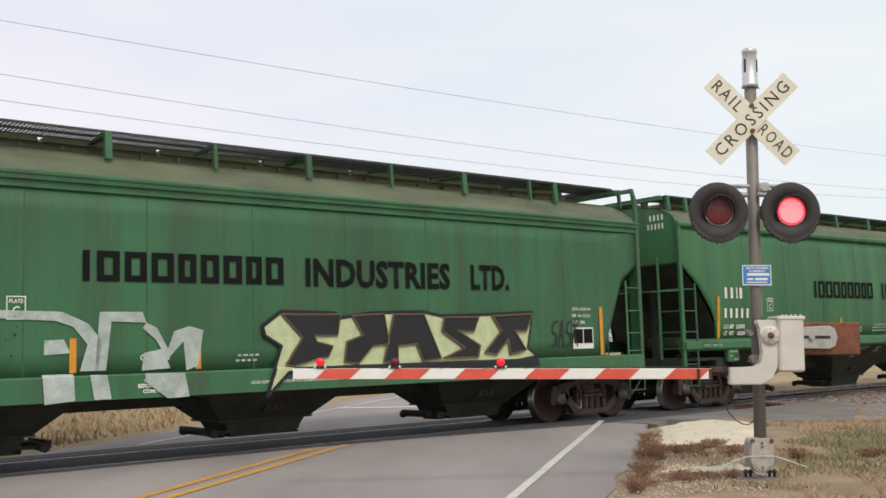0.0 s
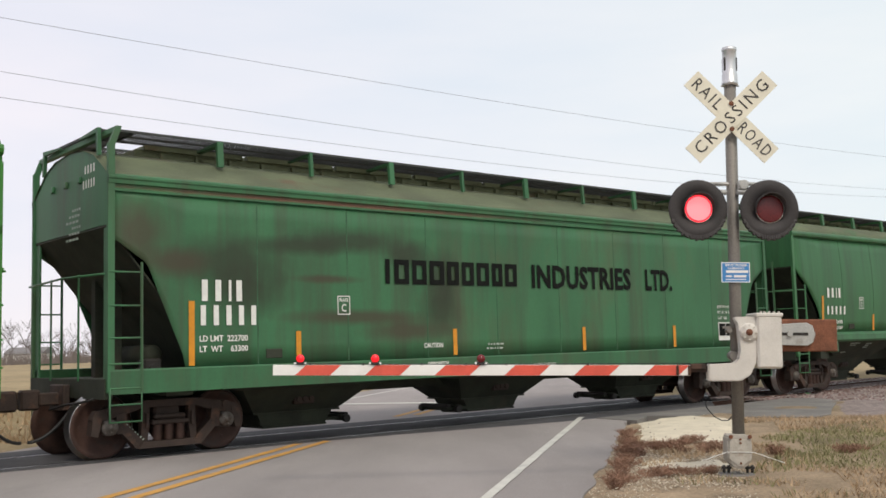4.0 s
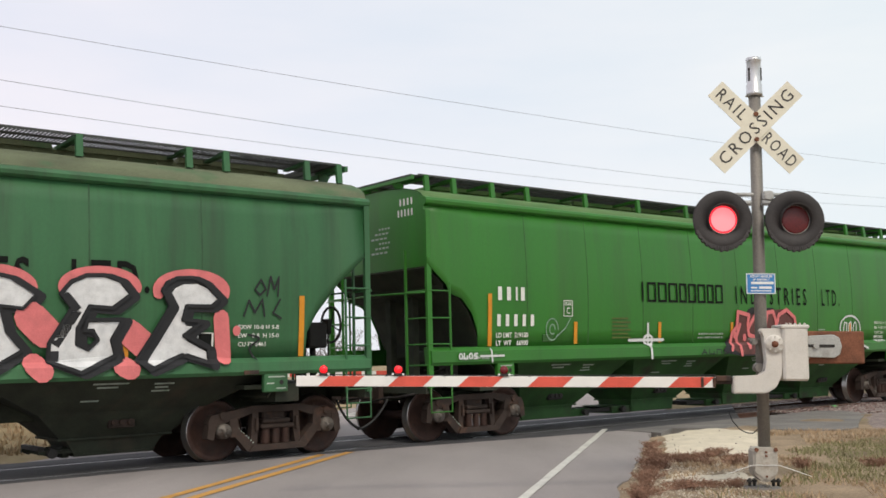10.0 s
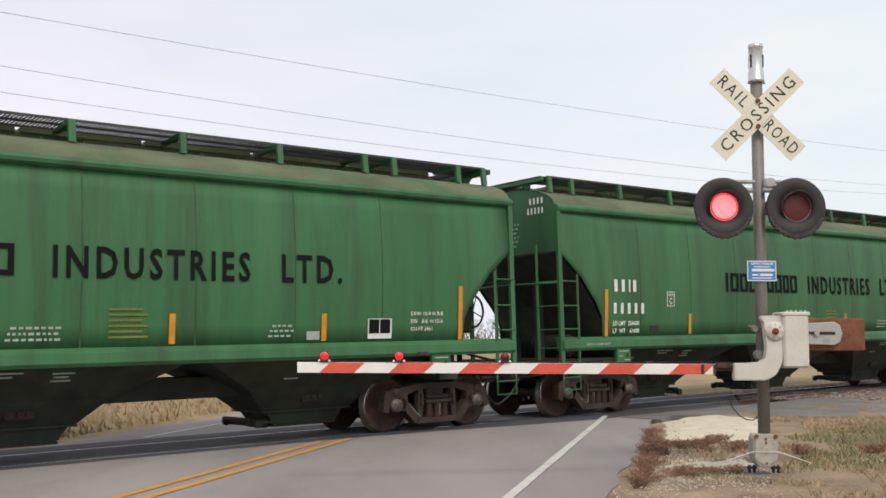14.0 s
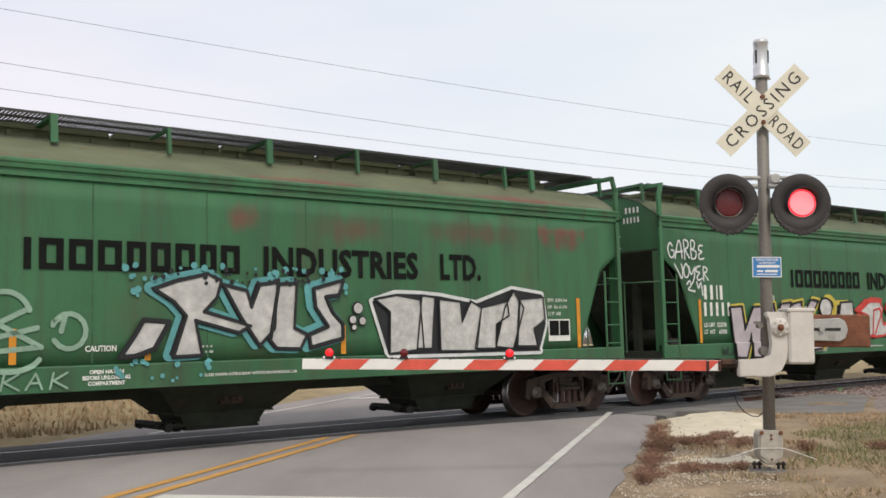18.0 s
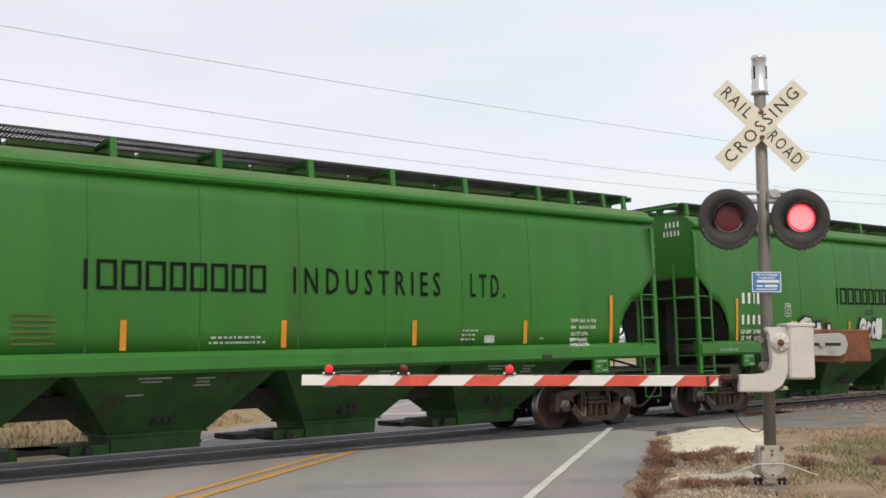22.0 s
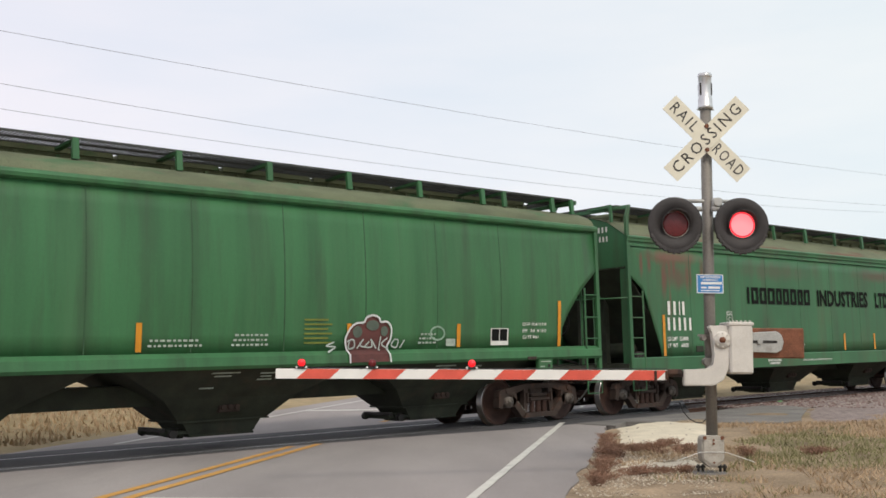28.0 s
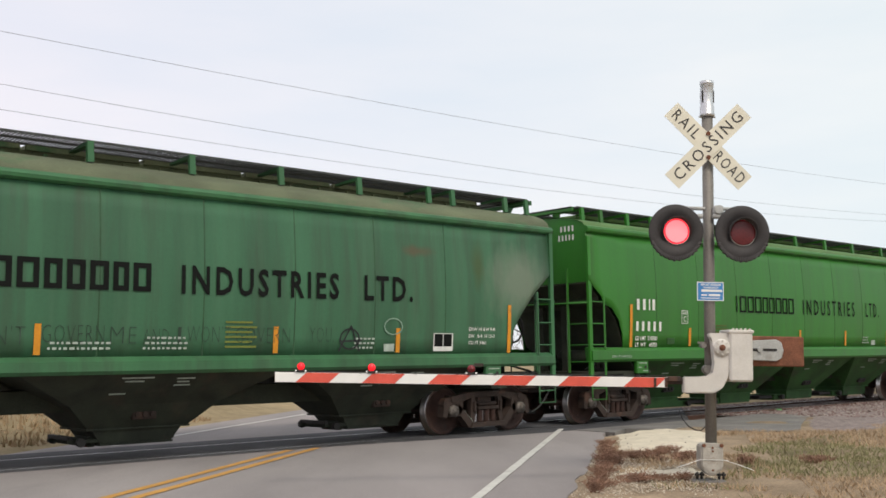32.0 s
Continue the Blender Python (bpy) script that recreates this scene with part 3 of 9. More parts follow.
def stripe(name, o0, o1, s0, s1, mat, label, worn=0.012, step=0.5):
    """A painted line with slightly worn edges."""
    bm = bmesh.new()
    n = max(2, int(abs(s1 - s0) / step))
    prev = None
    for k in range(n + 1):
        s = s0 + (s1 - s0) * k / n
        a = bm.verts.new(on_road(s, o0 + worn * noise.noise(Vector((s * 3, o0, 0))), 0.008))
        b = bm.verts.new(on_road(s, o1 + worn * noise.noise(Vector((s * 3, o1, 5))), 0.008))
        if prev:
            bm.faces.new((prev[0], prev[1], b, a))
        prev = (a, b)
    tagged(part(name, bm, mat), label, "road marking", kind="structure")


stripe("edge_line", -0.055, 0.055, -26, crossing_s(0, -1.45), M["roadwhite"], "worn white edge line on the road")
stripe("edge_line", -0.055, 0.055, crossing_s(0, 1.9), 90, M["roadwhite"], "worn white edge line on the road")
stripe("edge_line", -7.45, -7.34, -26, crossing_s(-7.4, -2.2), M["roadwhite"], "worn white edge line on the road")
stripe("edge_line", -7.45, -7.34, crossing_s(-7.4, 1.9), 90, M["roadwhite"], "worn white edge line on the road")
for o in (-4.00, -3.68):
    stripe("centre_line", o, o + 0.14, -26, crossing_s(o, -1.20), M["roadyellow"], "worn yellow double centre line on the road")
    stripe("centre_line", o, o + 0.14, crossing_s(o, 2.2), 90, M["roadyellow"], "worn yellow double centre line on the road")
stripe("stop_line", -3.45, -0.06, -4.35, -3.71, M["roadwhite"], "white stop line painted across the lane", step=0.1)
stripe("stop_line", -7.3, -4.0, 12.4, 12.9, M["roadwhite"], "white stop line painted across the far lane", step=0.1)

# paved pad, pale stone patch, ballast, tan verge beside the crossing
slab("asphalt_pad", [(3.55, 18.5), (3.95, 19.5), (4.7, 19.2), (5.4, 18.75), (6.1, 18.4), (6.7, 18.2), (7.15, 18.7), (7.5, 19.6), (8.1, 21.0), (8.75, 22.4), (8.75, 23.35), (8.2, 23.9), (5.75, 21.75), (2.95, 19.4)], 0.012,
     M["shoulder"], "grey asphalt pad with a broken edge beside the crossing", depth=0.2)


def bed(name, outline, z, mat, label, category, amp=0.02, step=0.16, grow=0.0):
    """A lumpy sheet of loose stuff within an outline, thinning out to its edge."""
    xs = [p[0] for p in outline]
    ys = [p[1] for p in outline]

    def inside(x, y):
        hit = False
        for (xa, ya), (xb, yb) in zip(outline, outline[1:] + outline[:1]):
            if (ya > y) != (yb > y) and x < (xb - xa) * (y - ya) / (yb - ya) + xa:
                hit = not hit
        return hit

    def gap(x, y):
        best = 9e9
        for (xa, ya), (xb, yb) in zip(outline, outline[1:] + outline[:1]):
            dx, dy = xb - xa, yb - ya
            k = min(1, max(0, ((x - xa) * dx + (y - ya) * dy) / (dx * dx + dy * dy)))
            best = min(best, math.hypot(x - xa - k * dx, y - ya - k * dy))
        return best if inside(x, y) else -best
    nx, ny = int((max(xs) - min(xs)) / step) + 2, int((max(ys) - min(ys)) / step) + 2
    verts, idx, faces = [], {}, []
    for j in range(ny):
        for i in range(nx):
            x, y = min(xs) + i * step, min(ys) + j * step
            g = gap(x, y) + 0.12 * noise.noise(Vector((x * 2.5, y * 2.5, 7)))
            if g > -step:
                h = z * smooth_step(-0.1, 0.35, g) - 0.04 * (1 - smooth_step(-0.15, 0.1, g))
                h += amp * noise.noise(Vector((x * 5, y * 5, 1))) + grow * noise.noise(Vector((x, y, 4)))
                idx[(i, j)] = len(verts)
                verts.append((x, y, ground_z(x, y) + h))
    for j in range(ny - 1):
        for i in range(nx - 1):
            q = [(i, j), (i + 1, j), (i + 1, j + 1), (i, j + 1)]
            if all(k in idx for k in q):
                faces.append([idx[k] for k in q])
    me = bpy.data.meshes.new(name)
    me.from_pydata(verts, [], faces)
    me.materials.append(mat)
    for p in me.polygons:
        p.use_smooth = True
    return tagged(new(name, me), label, category, kind="structure")


PATCH = [(2.86, 14.75), (3.38, 17.6), (3.78, 19.2), (4.2, 19.5), (4.85, 18.9), (5.25, 18.3), (4.75, 16.4), (4.1, 14.3), (3.75, 14.0), (3.6, 15.0), (3.2, 14.6)]
bed("stone_patch", PATCH, 0.035, M["limestone"],
    "pale crushed limestone patch beside the road", "gravel")
bed("stone_patch", [(2.1, 11.6), (2.35, 12.3), (2.8, 12.6), (3.3, 12.3), (3.5, 11.8), (3.2, 11.5), (2.6, 11.5)], 0.008, M["limestone"],
    "thin pale limestone gravel among dry weeds", "gravel")

bed("ballast_apron", [(7.35, 18.0), (7.6, 19.5), (8.2, 21.1), (8.85, 22.6), (11.6, 24.6), (16.5, 28.6), (18.0, 27.2), (13.2, 22.8), (10.4, 20.2), (8.6, 18.4)], 0.03, M["ballast"],
    "reddish crushed stone spread beside the track", "gravel", amp=0.03)


def ballast_bed():
    """The stone bed under the track on both sides of the crossing."""
    for u0, u1 in ((-60.0, crossing_u(-9.4)), (crossing_u(2.6), 140.0)):
        bm = bmesh.new()
        prev = None
        n = int((u1 - u0) / 0.5)
        for k in range(n + 1):
            u = u0 + (u1 - u0) * k / n
            row = []
            for v, z in ((-3.4, -0.16), (-2.6, -0.10), (-1.75, -0.02), (-0.8, -0.05), (0.8, -0.05), (1.75, -0.02), (2.6, -0.16), (3.4, -0.22)):
                row.append(bm.verts.new(on_track(u, v, z + 0.02 * noise.noise(Vector((u * 2, v * 2, 0))))))
            if prev:
                for a in range(len(row) - 1):
                    bm.faces.new((prev[a], prev[a + 1], row[a + 1], row[a])).smooth = True
            prev = row
        bmesh.ops.recalc_face_normals(bm, faces=bm.faces)
        tagged(part("ballast", bm, M["ballast"]), "brownish crushed stone ballast bed under the track", "ballast", kind="structure")


def crossing_u(o):
    p = on_road(crossing_s(o, 0), o)
    return p.dot(U)


ballast_bed()


def rails():
    prof = [(-0.07, -0.165), (-0.07, -0.150), (-0.012, -0.125), (-0.010, -0.045), (-0.036, -0.032), (-0.036, -0.006), (-0.028, 0.0),
            (0.028, 0.0), (0.036, -0.006), (0.036, -0.032), (0.010, -0.045), (0.012, -0.125), (0.07, -0.150), (0.07, -0.165)]
    for v in (-0.753, 0.753):
        bm = bmesh.new()
        a = [bm.verts.new(on_track(-70, v + dv, z)) for dv, z in prof]
        b = [bm.verts.new(on_track(160, v + dv, z)) for dv, z in prof]
        for k in range(len(prof)):
            f = bm.faces.new((a[k], a[(k + 1) % len(prof)], b[(k + 1) % len(prof)], b[k]))
            f.material_index = 1 if k == 6 else 0
        bmesh.ops.recalc_face_normals(bm, faces=bm.faces)
        tagged(part("rail", bm, [M["rail"], M["railtop"]]), "rusty steel rail with a polished running surface", "rail", group="rails of the track", kind="structure")
    bm = bmesh.new()
    box(bm, -0.115, 0.115, -1.3, 1.3, -0.335, -0.165, bevel=0.01)
    tie = part("tie", bm, M["wood"])
    tagged(tie, "dark creosoted wooden railway tie in ballast", "railway tie", group="ties under the rails")
    spots = [u for u in np.arange(crossing_u(2.6) + 0.3, crossing_u(2.6) + 62, 0.52)] + [u for u in np.arange(crossing_u(-9.4) - 20, crossing_u(-9.4) - 0.2, 0.52)]
    turn = Matrix.Rotation(radians(ANG), 4, "Z")
    for k, u in enumerate(spots):
        m = Matrix.Translation(on_track(u, 0, 0.10)) @ turn
        if k == 0:
            tie.matrix_basis = m
        else:
            copy_thing(tie, m)


rails()

# ---- the train ----
KIND = {
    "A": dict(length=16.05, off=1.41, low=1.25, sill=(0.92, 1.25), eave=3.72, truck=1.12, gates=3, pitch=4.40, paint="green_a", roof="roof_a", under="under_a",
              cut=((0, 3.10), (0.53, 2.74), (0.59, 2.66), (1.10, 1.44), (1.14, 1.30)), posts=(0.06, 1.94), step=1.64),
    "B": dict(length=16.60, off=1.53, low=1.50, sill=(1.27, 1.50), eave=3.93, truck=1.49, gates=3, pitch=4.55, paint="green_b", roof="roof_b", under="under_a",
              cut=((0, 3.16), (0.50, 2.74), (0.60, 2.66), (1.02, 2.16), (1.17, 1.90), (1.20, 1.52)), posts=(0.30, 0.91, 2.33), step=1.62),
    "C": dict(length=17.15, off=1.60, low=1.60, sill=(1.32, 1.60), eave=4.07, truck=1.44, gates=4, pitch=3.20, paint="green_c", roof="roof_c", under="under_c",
              cut=((0, 3.04), (0.42, 2.68), (0.46, 2.56), (0.52, 2.53), (0.76, 2.45), (0.98, 2.21), (1.11, 1.92), (1.14, 1.62)), posts=(0.40, 1.02, 1.94, 2.83), step=1.61),
}


def half_width(kind, z):
    k = KIND[kind]
    if kind == "A":
        return 1.50
    t = (z - k["low"]) / (k["eave"] - k["low"])
    return 1.47 + 0.065 * math.sin(math.pi * min(1, max(0, t)))


def side_bottom(kind, d):
    """Lower edge of the side sheet, d metres from the car's end."""
    cut = KIND[kind]["cut"]
    if d >= cut[-1][0]:
        return KIND[kind]["low"]
    for (a, za), (b, zb) in zip(cut, cut[1:]):
        if a <= d <= b:
            return za + (zb - za) * (d - a) / (b - a)
    return cut[0][1]


def roof_line(kind):
    """From the eave to the crown: half width and height."""
    if kind == "A":
        return [(1.50, 3.90), (1.42, 3.98), (0.98, 4.27), (0.55, 4.40), (0.0, 4.44)]
    e = KIND[kind]["eave"] + 0.11
    top = 4.46
    return [(1.46 * math.cos(a), e + (top - e) * math.sin(a)) for a in [k * math.pi / 2 / 6 for k in range(7)]]


def zc_of(kind):
    """Lower edge of the end wall."""
    return KIND[kind]["cut"][0][1] + {"A": 0.14, "B": 0.0, "C": -0.04}[kind]


def car_body(kind, car):
    k = KIND[kind]
    L, low, eave = k["length"], k["low"], k["eave"]
    xs = sorted({0.02, *[c[0] + 0.02 for c in k["cut"]], *np.arange(1.6, L / 2, 0.8)})
    xs = [x for x in xs if x < L / 2] + [L / 2]
    xs = xs + [L - x for x in reversed(xs[:-1])]
    for side in (-1, 1):
        bm = bmesh.new()
        cols = []
        for x in xs:
            zb = side_bottom(kind, min(x, L - x) - 0.02)
            zs = [zb + (eave - zb) * j / 8 for j in range(9)]
            cols.append([[bm.verts.new((x - L / 2, side * (half_width(kind, z) - d), z)) for z in zs] for d in (0.0, 0.014)])
        for p, q in zip(cols, cols[1:]):
            for j in range(8):
                bm.faces.new((p[0][j], q[0][j], q[0][j + 1], p[0][j + 1])).smooth = True
                bm.faces.new((p[1][j], p[1][j + 1], q[1][j + 1], q[1][j]))
            bm.faces.new((p[0][0], p[1][0], q[1][0], q[0][0]))
            bm.faces.new((p[0][8], q[0][8], q[1][8], p[1][8]))
        for p in (cols[0], cols[-1]):
            for j in range(8):
                bm.faces.new((p[0][j], p[0][j + 1], p[1][j + 1], p[1][j]))
        bmesh.ops.recalc_face_normals(bm, faces=bm.faces)
        part("side_sheet", bm, M[k["paint"]], car)
    # end walls down to the slope sheets, with the roof's outline on top
    line = [(-w, z) for w, z in roof_line(kind)] + [(w, z) for w, z in reversed(roof_line(kind)[:-1])]
    zc = zc_of(kind)
    lo = [(-half_width(kind, zc) + 0.02, zc), (-half_width(kind, eave) + 0.02, eave)] + [(y * 0.985, z - 0.006) for y, z in line] + [(half_width(kind, eave) - 0.02, eave), (half_width(kind, zc) - 0.02, zc)]
    for x in (0.05 - L / 2, L / 2 - 0.065):
        bm = bmesh.new()
        a = [bm.verts.new((x, y, z)) for y, z in lo]
        b = [bm.verts.new((x + 0.015, y, z)) for y, z in lo]
        bm.faces.new(a)
        bm.faces.new(b[::-1])
        for j in range(len(lo)):
            bm.faces.new((a[j], b[j], b[(j + 1) % len(lo)], a[(j + 1) % len(lo)]))
        bmesh.ops.recalc_face_normals(bm, faces=bm.faces)
        part("end_wall", bm, M[k["paint"]], car)
    # slope sheets under both ends, dirt and shade put into their dark colour
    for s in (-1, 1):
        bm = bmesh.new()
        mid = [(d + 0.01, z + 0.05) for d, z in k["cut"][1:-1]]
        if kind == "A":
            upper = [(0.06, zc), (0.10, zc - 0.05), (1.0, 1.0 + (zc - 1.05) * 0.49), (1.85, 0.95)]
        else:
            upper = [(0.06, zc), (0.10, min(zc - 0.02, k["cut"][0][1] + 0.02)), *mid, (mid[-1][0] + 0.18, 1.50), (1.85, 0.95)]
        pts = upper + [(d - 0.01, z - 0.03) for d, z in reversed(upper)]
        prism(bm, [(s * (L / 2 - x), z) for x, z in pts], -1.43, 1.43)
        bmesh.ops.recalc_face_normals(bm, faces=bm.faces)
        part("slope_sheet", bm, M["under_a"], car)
    # roof
    bm = bmesh.new()
    prev = None
    for x in (0.03, 0.9, *np.arange(2.0, L - 1.5, 1.62), L - 0.9, L - 0.03):
        row = [bm.verts.new((x - L / 2, y, z)) for y, z in line]
        if prev:
            for j in range(len(line) - 1):
                bm.faces.new((prev[j], row[j], row[j + 1], prev[j + 1])).smooth = kind != "A"
        prev = row
    part("roof", bm, M[k["roof"]], car)
    # eave moulding, both sides
    for s in (-1, 1):
        bm = bmesh.new()
        if kind == "A":
            shape = [(1.49, 3.69), (1.53, 3.695), (1.53, 3.735), (1.505, 3.75), (1.505, 3.785), (1.54, 3.80), (1.545, 3.85), (1.56, 3.87), (1.56, 3.90), (1.47, 3.94)]
        else:
            shape = [(1.45, eave - 0.035), (1.50, eave - 0.03), (1.545, eave + 0.0), (1.555, eave + 0.05), (1.53, eave + 0.10), (1.44, eave + 0.125)]
        a = [bm.verts.new((0.02 - L / 2, s * y, z)) for y, z in shape]
        b = [bm.verts.new((L / 2 - 0.02, s * y, z)) for y, z in shape]
        for j in range(len(shape)):
            bm.faces.new((a[j], a[(j + 1) % len(shape)], b[(j + 1) % len(shape)], b[j]))
        bm.faces.new(a)
        bm.faces.new(b)
        bmesh.ops.recalc_face_normals(bm, faces=bm.faces)
        part("eave_moulding", bm, M[k["paint"]], car)
    # side sills
    z0, z1 = k["sill"]
    for s in (-1, 1):
        bm = bmesh.new()
        if kind == "A":
            shape = [(1.34, z1), (1.52, z1 + 0.004), (1.535, z1 - 0.02), (1.535, z0), (1.40, z0)]
        else:
            shape = [(1.34, z1 + 0.03), (1.48, z1 + 0.02), (1.56, z1 - 0.05), (1.57, z0 + 0.05), (1.53, z0), (1.38, z0)]
        a = [bm.verts.new((0.06 - L / 2, s * y, z)) for y, z in shape]
        b = [bm.verts.new((L / 2 - 0.06, s * y, z)) for y, z in shape]
        for j in range(len(shape)):
            bm.faces.new((a[j], a[(j + 1) % len(shape)], b[(j + 1) % len(shape)], b[j]))
        bm.faces.new(a)
        bm.faces.new(b)
        bmesh.ops.recalc_face_normals(bm, faces=bm.faces)
        part("side_sill", bm, M[k["paint"]], car)
        # jacking pads under the sill
        for d in (1.75, L - 1.75):
            if kind != "A":
                bm = bmesh.new()
                box(bm, d - 0.20 - L / 2, d + 0.20 - L / 2, min(s * 1.44, s * 1.54), max(s * 1.44, s * 1.54), z0 - 0.26, z0 + 0.02, bevel=0.015)
                rod(bm, (d + 0.08 - L / 2, s * 1.53, z0 - 0.12), (d + 0.08 - L / 2, s * 1.548, z0 - 0.12), 0.045, n=10)
                pad = part("jacking_pad", bm, M[k["paint"]], car)
                if s < 0:
                    bm = bmesh.new()
                    rod(bm, (d + 0.08 - L / 2, s * 1.545, z0 - 0.12), (d + 0.08 - L / 2, s * 1.5505, z0 - 0.12), 0.036, n=10)
                    part("pad_hole", bm, M["iron"], pad)
                    bm = bmesh.new()
                    for xa, xb, zz in ((-0.14, 0.14, z0 - 0.045), (0.0, 0.16, z0 - 0.215), (-0.16, -0.04, z0 - 0.14)):
                        patch(bm, d + xa - L / 2, d + xb - L / 2, zz, zz + 0.02, s * 1.5425)
                    tagged(part("pad_stencil", bm, M["faint"], pad), kind="stuff")
    # weld seams on the sides
    mesh = None
    for s in (-1, 1):
        for x in np.arange(-L / 2 + 2.33, L / 2 - 2.0, k["step"]):
            if mesh is None:
                bm = bmesh.new()
                prev = None
                for j in range(11):
                    z = low + 0.02 + (eave - low - 0.06) * j / 10
                    y = half_width(kind, z) + 0.008
                    row = [bm.verts.new((dx, yy, z)) for dx, yy in ((-0.014, y - 0.0095), (-0.005, y - 0.004), (0.005, y - 0.004), (0.014, y - 0.0095))]
                    if prev:
                        for a in range(3):
                            bm.faces.new((prev[a], prev[a + 1], row[a + 1], row[a])).smooth = True
                    prev = row
                ob = part("weld_seam", bm, M["seam_" + kind.lower()], car)
                mesh = ob.data
            else:
                ob = new("weld_seam", mesh)
                ob.parent = car
            ob.matrix_basis = Matrix.Translation((x, 0, 0)) @ Matrix.Rotation(math.pi if s < 0 else 0, 4, "Z")


def car_roof_walk(kind, car):
    """Grated running boards on brackets, and the hatch covers between them."""
    k = KIND[kind]
    L = k["length"]
    for s in (-1, 1):
        bm = bmesh.new()
        y0, y1 = 0.30, 1.06
        for y in (y0, y1 - 0.012, (y0 + y1) / 2):
            box(bm, -L / 2 + 0.25, L / 2 - 0.25, min(s * y, s * (y + 0.02)), max(s * y, s * (y + 0.02)), 4.625, 4.66)
        for x in np.arange(-L / 2 + 0.28, L / 2 - 0.26, 0.055):
            box(bm, x, x + 0.031, min(s * (y0 + 0.02), s * (y1 - 0.02)), max(s * (y0 + 0.02), s * (y1 - 0.02)), 4.646, 4.655)
        tagged(part("running_board", bm, M["grating"], car), kind="stuff")
    # the end platforms that join the boards
    for s in (-1, 1):
        bm = bmesh.new()
        for x in (0.10, 0.34, 0.58):
            box(bm, min(s * (L / 2 - x), s * (L / 2 - x - 0.02)), max(s * (L / 2 - x), s * (L / 2 - x - 0.02)), -1.05, 1.05, 4.61, 4.645)
        for y in np.arange(-1.04, 1.04, 0.06):
            box(bm, min(s * (L / 2 - 0.10), s * (L / 2 - 0.60)), max(s * (L / 2 - 0.10), s * (L / 2 - 0.60)), y, y + 0.024, 4.628, 4.64)
        tagged(part("end_platform", bm, M["grating"], car), kind="stuff")
        bm = bmesh.new()
        if kind == "A":              # beam across the end, carried by the corner posts
            box(bm, min(s * (L / 2 - 0.12), s * (L / 2 - 0.20)), max(s * (L / 2 - 0.12), s * (L / 2 - 0.20)), -1.53, 1.53, 4.52, 4.60, bevel=0.008)
        else:                        # fascia under the platform, with short gussets on the roof
            box(bm, min(s * (L / 2 - 0.10), s * (L / 2 - 0.16)), max(s * (L / 2 - 0.10), s * (L / 2 - 0.16)), -1.06, 1.06, 4.55, 4.63, bevel=0.006)
            for y in (-0.5, 0.5):
                prism(bm, [(s * (L / 2 - 0.09), 4.56), (s * (L / 2 - 0.34), 4.56), (s * (L / 2 - 0.30), 4.36), (s * (L / 2 - 0.22), 4.36)], y - 0.02, y + 0.02)
        part("platform_beam", bm, M[k["paint"]], car)
    spots = list(k["posts"])
    x = k["posts"][-1] + k["step"]
    while x < L - k["posts"][-1] - 0.5:
        spots.append(x)
        x += k["step"]
    spots += [L - p for p in reversed(k["posts"])]
    mesh = {}
    for s in (-1, 1):
        for i, x in enumerate(spots):
            wide = 0.048 if (kind != "A" or i % 2 == 1) else 0.026
            if (s, wide) not in mesh:
                bm = bmesh.new()
                zb = {"A": 4.25, "B": 4.33, "C": 4.34}[kind]
                foot = [(1.13, zb), (1.10, 4.645), (0.42, 4.60), (0.42, 4.57), (1.04, 4.58), (1.07, zb)]
                a = [bm.verts.new((-wide, s * y, z)) for y, z in foot]
                b = [bm.verts.new((wide, s * y, z)) for y, z in foot]
                for j in range(len(foot)):
                    bm.faces.new((a[j], b[j], b[(j + 1) % len(foot)], a[(j + 1) % len(foot)]))
                for f in ((0, 1, 4, 5), (1, 2, 3, 4)):
                    bm.faces.new([a[j] for j in f])
                    bm.faces.new([b[j] for j in f])
                bmesh.ops.recalc_face_normals(bm, faces=bm.faces)
                ob = part("board_bracket", bm, M[k["paint"]], car)
                mesh[(s, wide)] = ob.data
            else:
                ob = new("board_bracket", mesh[(s, wide)])
                ob.parent = car
            ob.matrix_basis = Matrix.Translation((x - L / 2, 0, 0))
    # trough hatch covers down the middle
    bm = bmesh.new()
    box(bm, -L / 2 + 0.9, L / 2 - 0.9, -0.36, 0.36, 4.36, 4.545)
    part("hatch_coaming", bm, M[k["roof"]], car)
    mesh = None
    n = 8
    w = (L - 2.0) / n
    for i in range(n):
        x = -L / 2 + 1.0 + w * (i + 0.5)
        if mesh is None:
            bm = bmesh.new()
            prism(bm, [(-w / 2 + 0.03, 4.545), (-w / 2 + 0.05, 4.618), (w / 2 - 0.05, 4.618), (w / 2 - 0.03, 4.545)], -0.40, 0.40)
            for dx in (-w / 3, 0, w / 3):
                box(bm, dx - 0.025, dx + 0.025, -0.47, -0.40, 4.40, 4.50)
            bmesh.ops.recalc_face_normals(bm, faces=bm.faces)
            ob = part("hatch_cover", bm, M[k["roof"]], car)
            mesh = ob.data
        else:
            ob = new("hatch_cover", mesh)
            ob.parent = car
        ob.matrix_basis = Matrix.Translation((x, 0, 0))


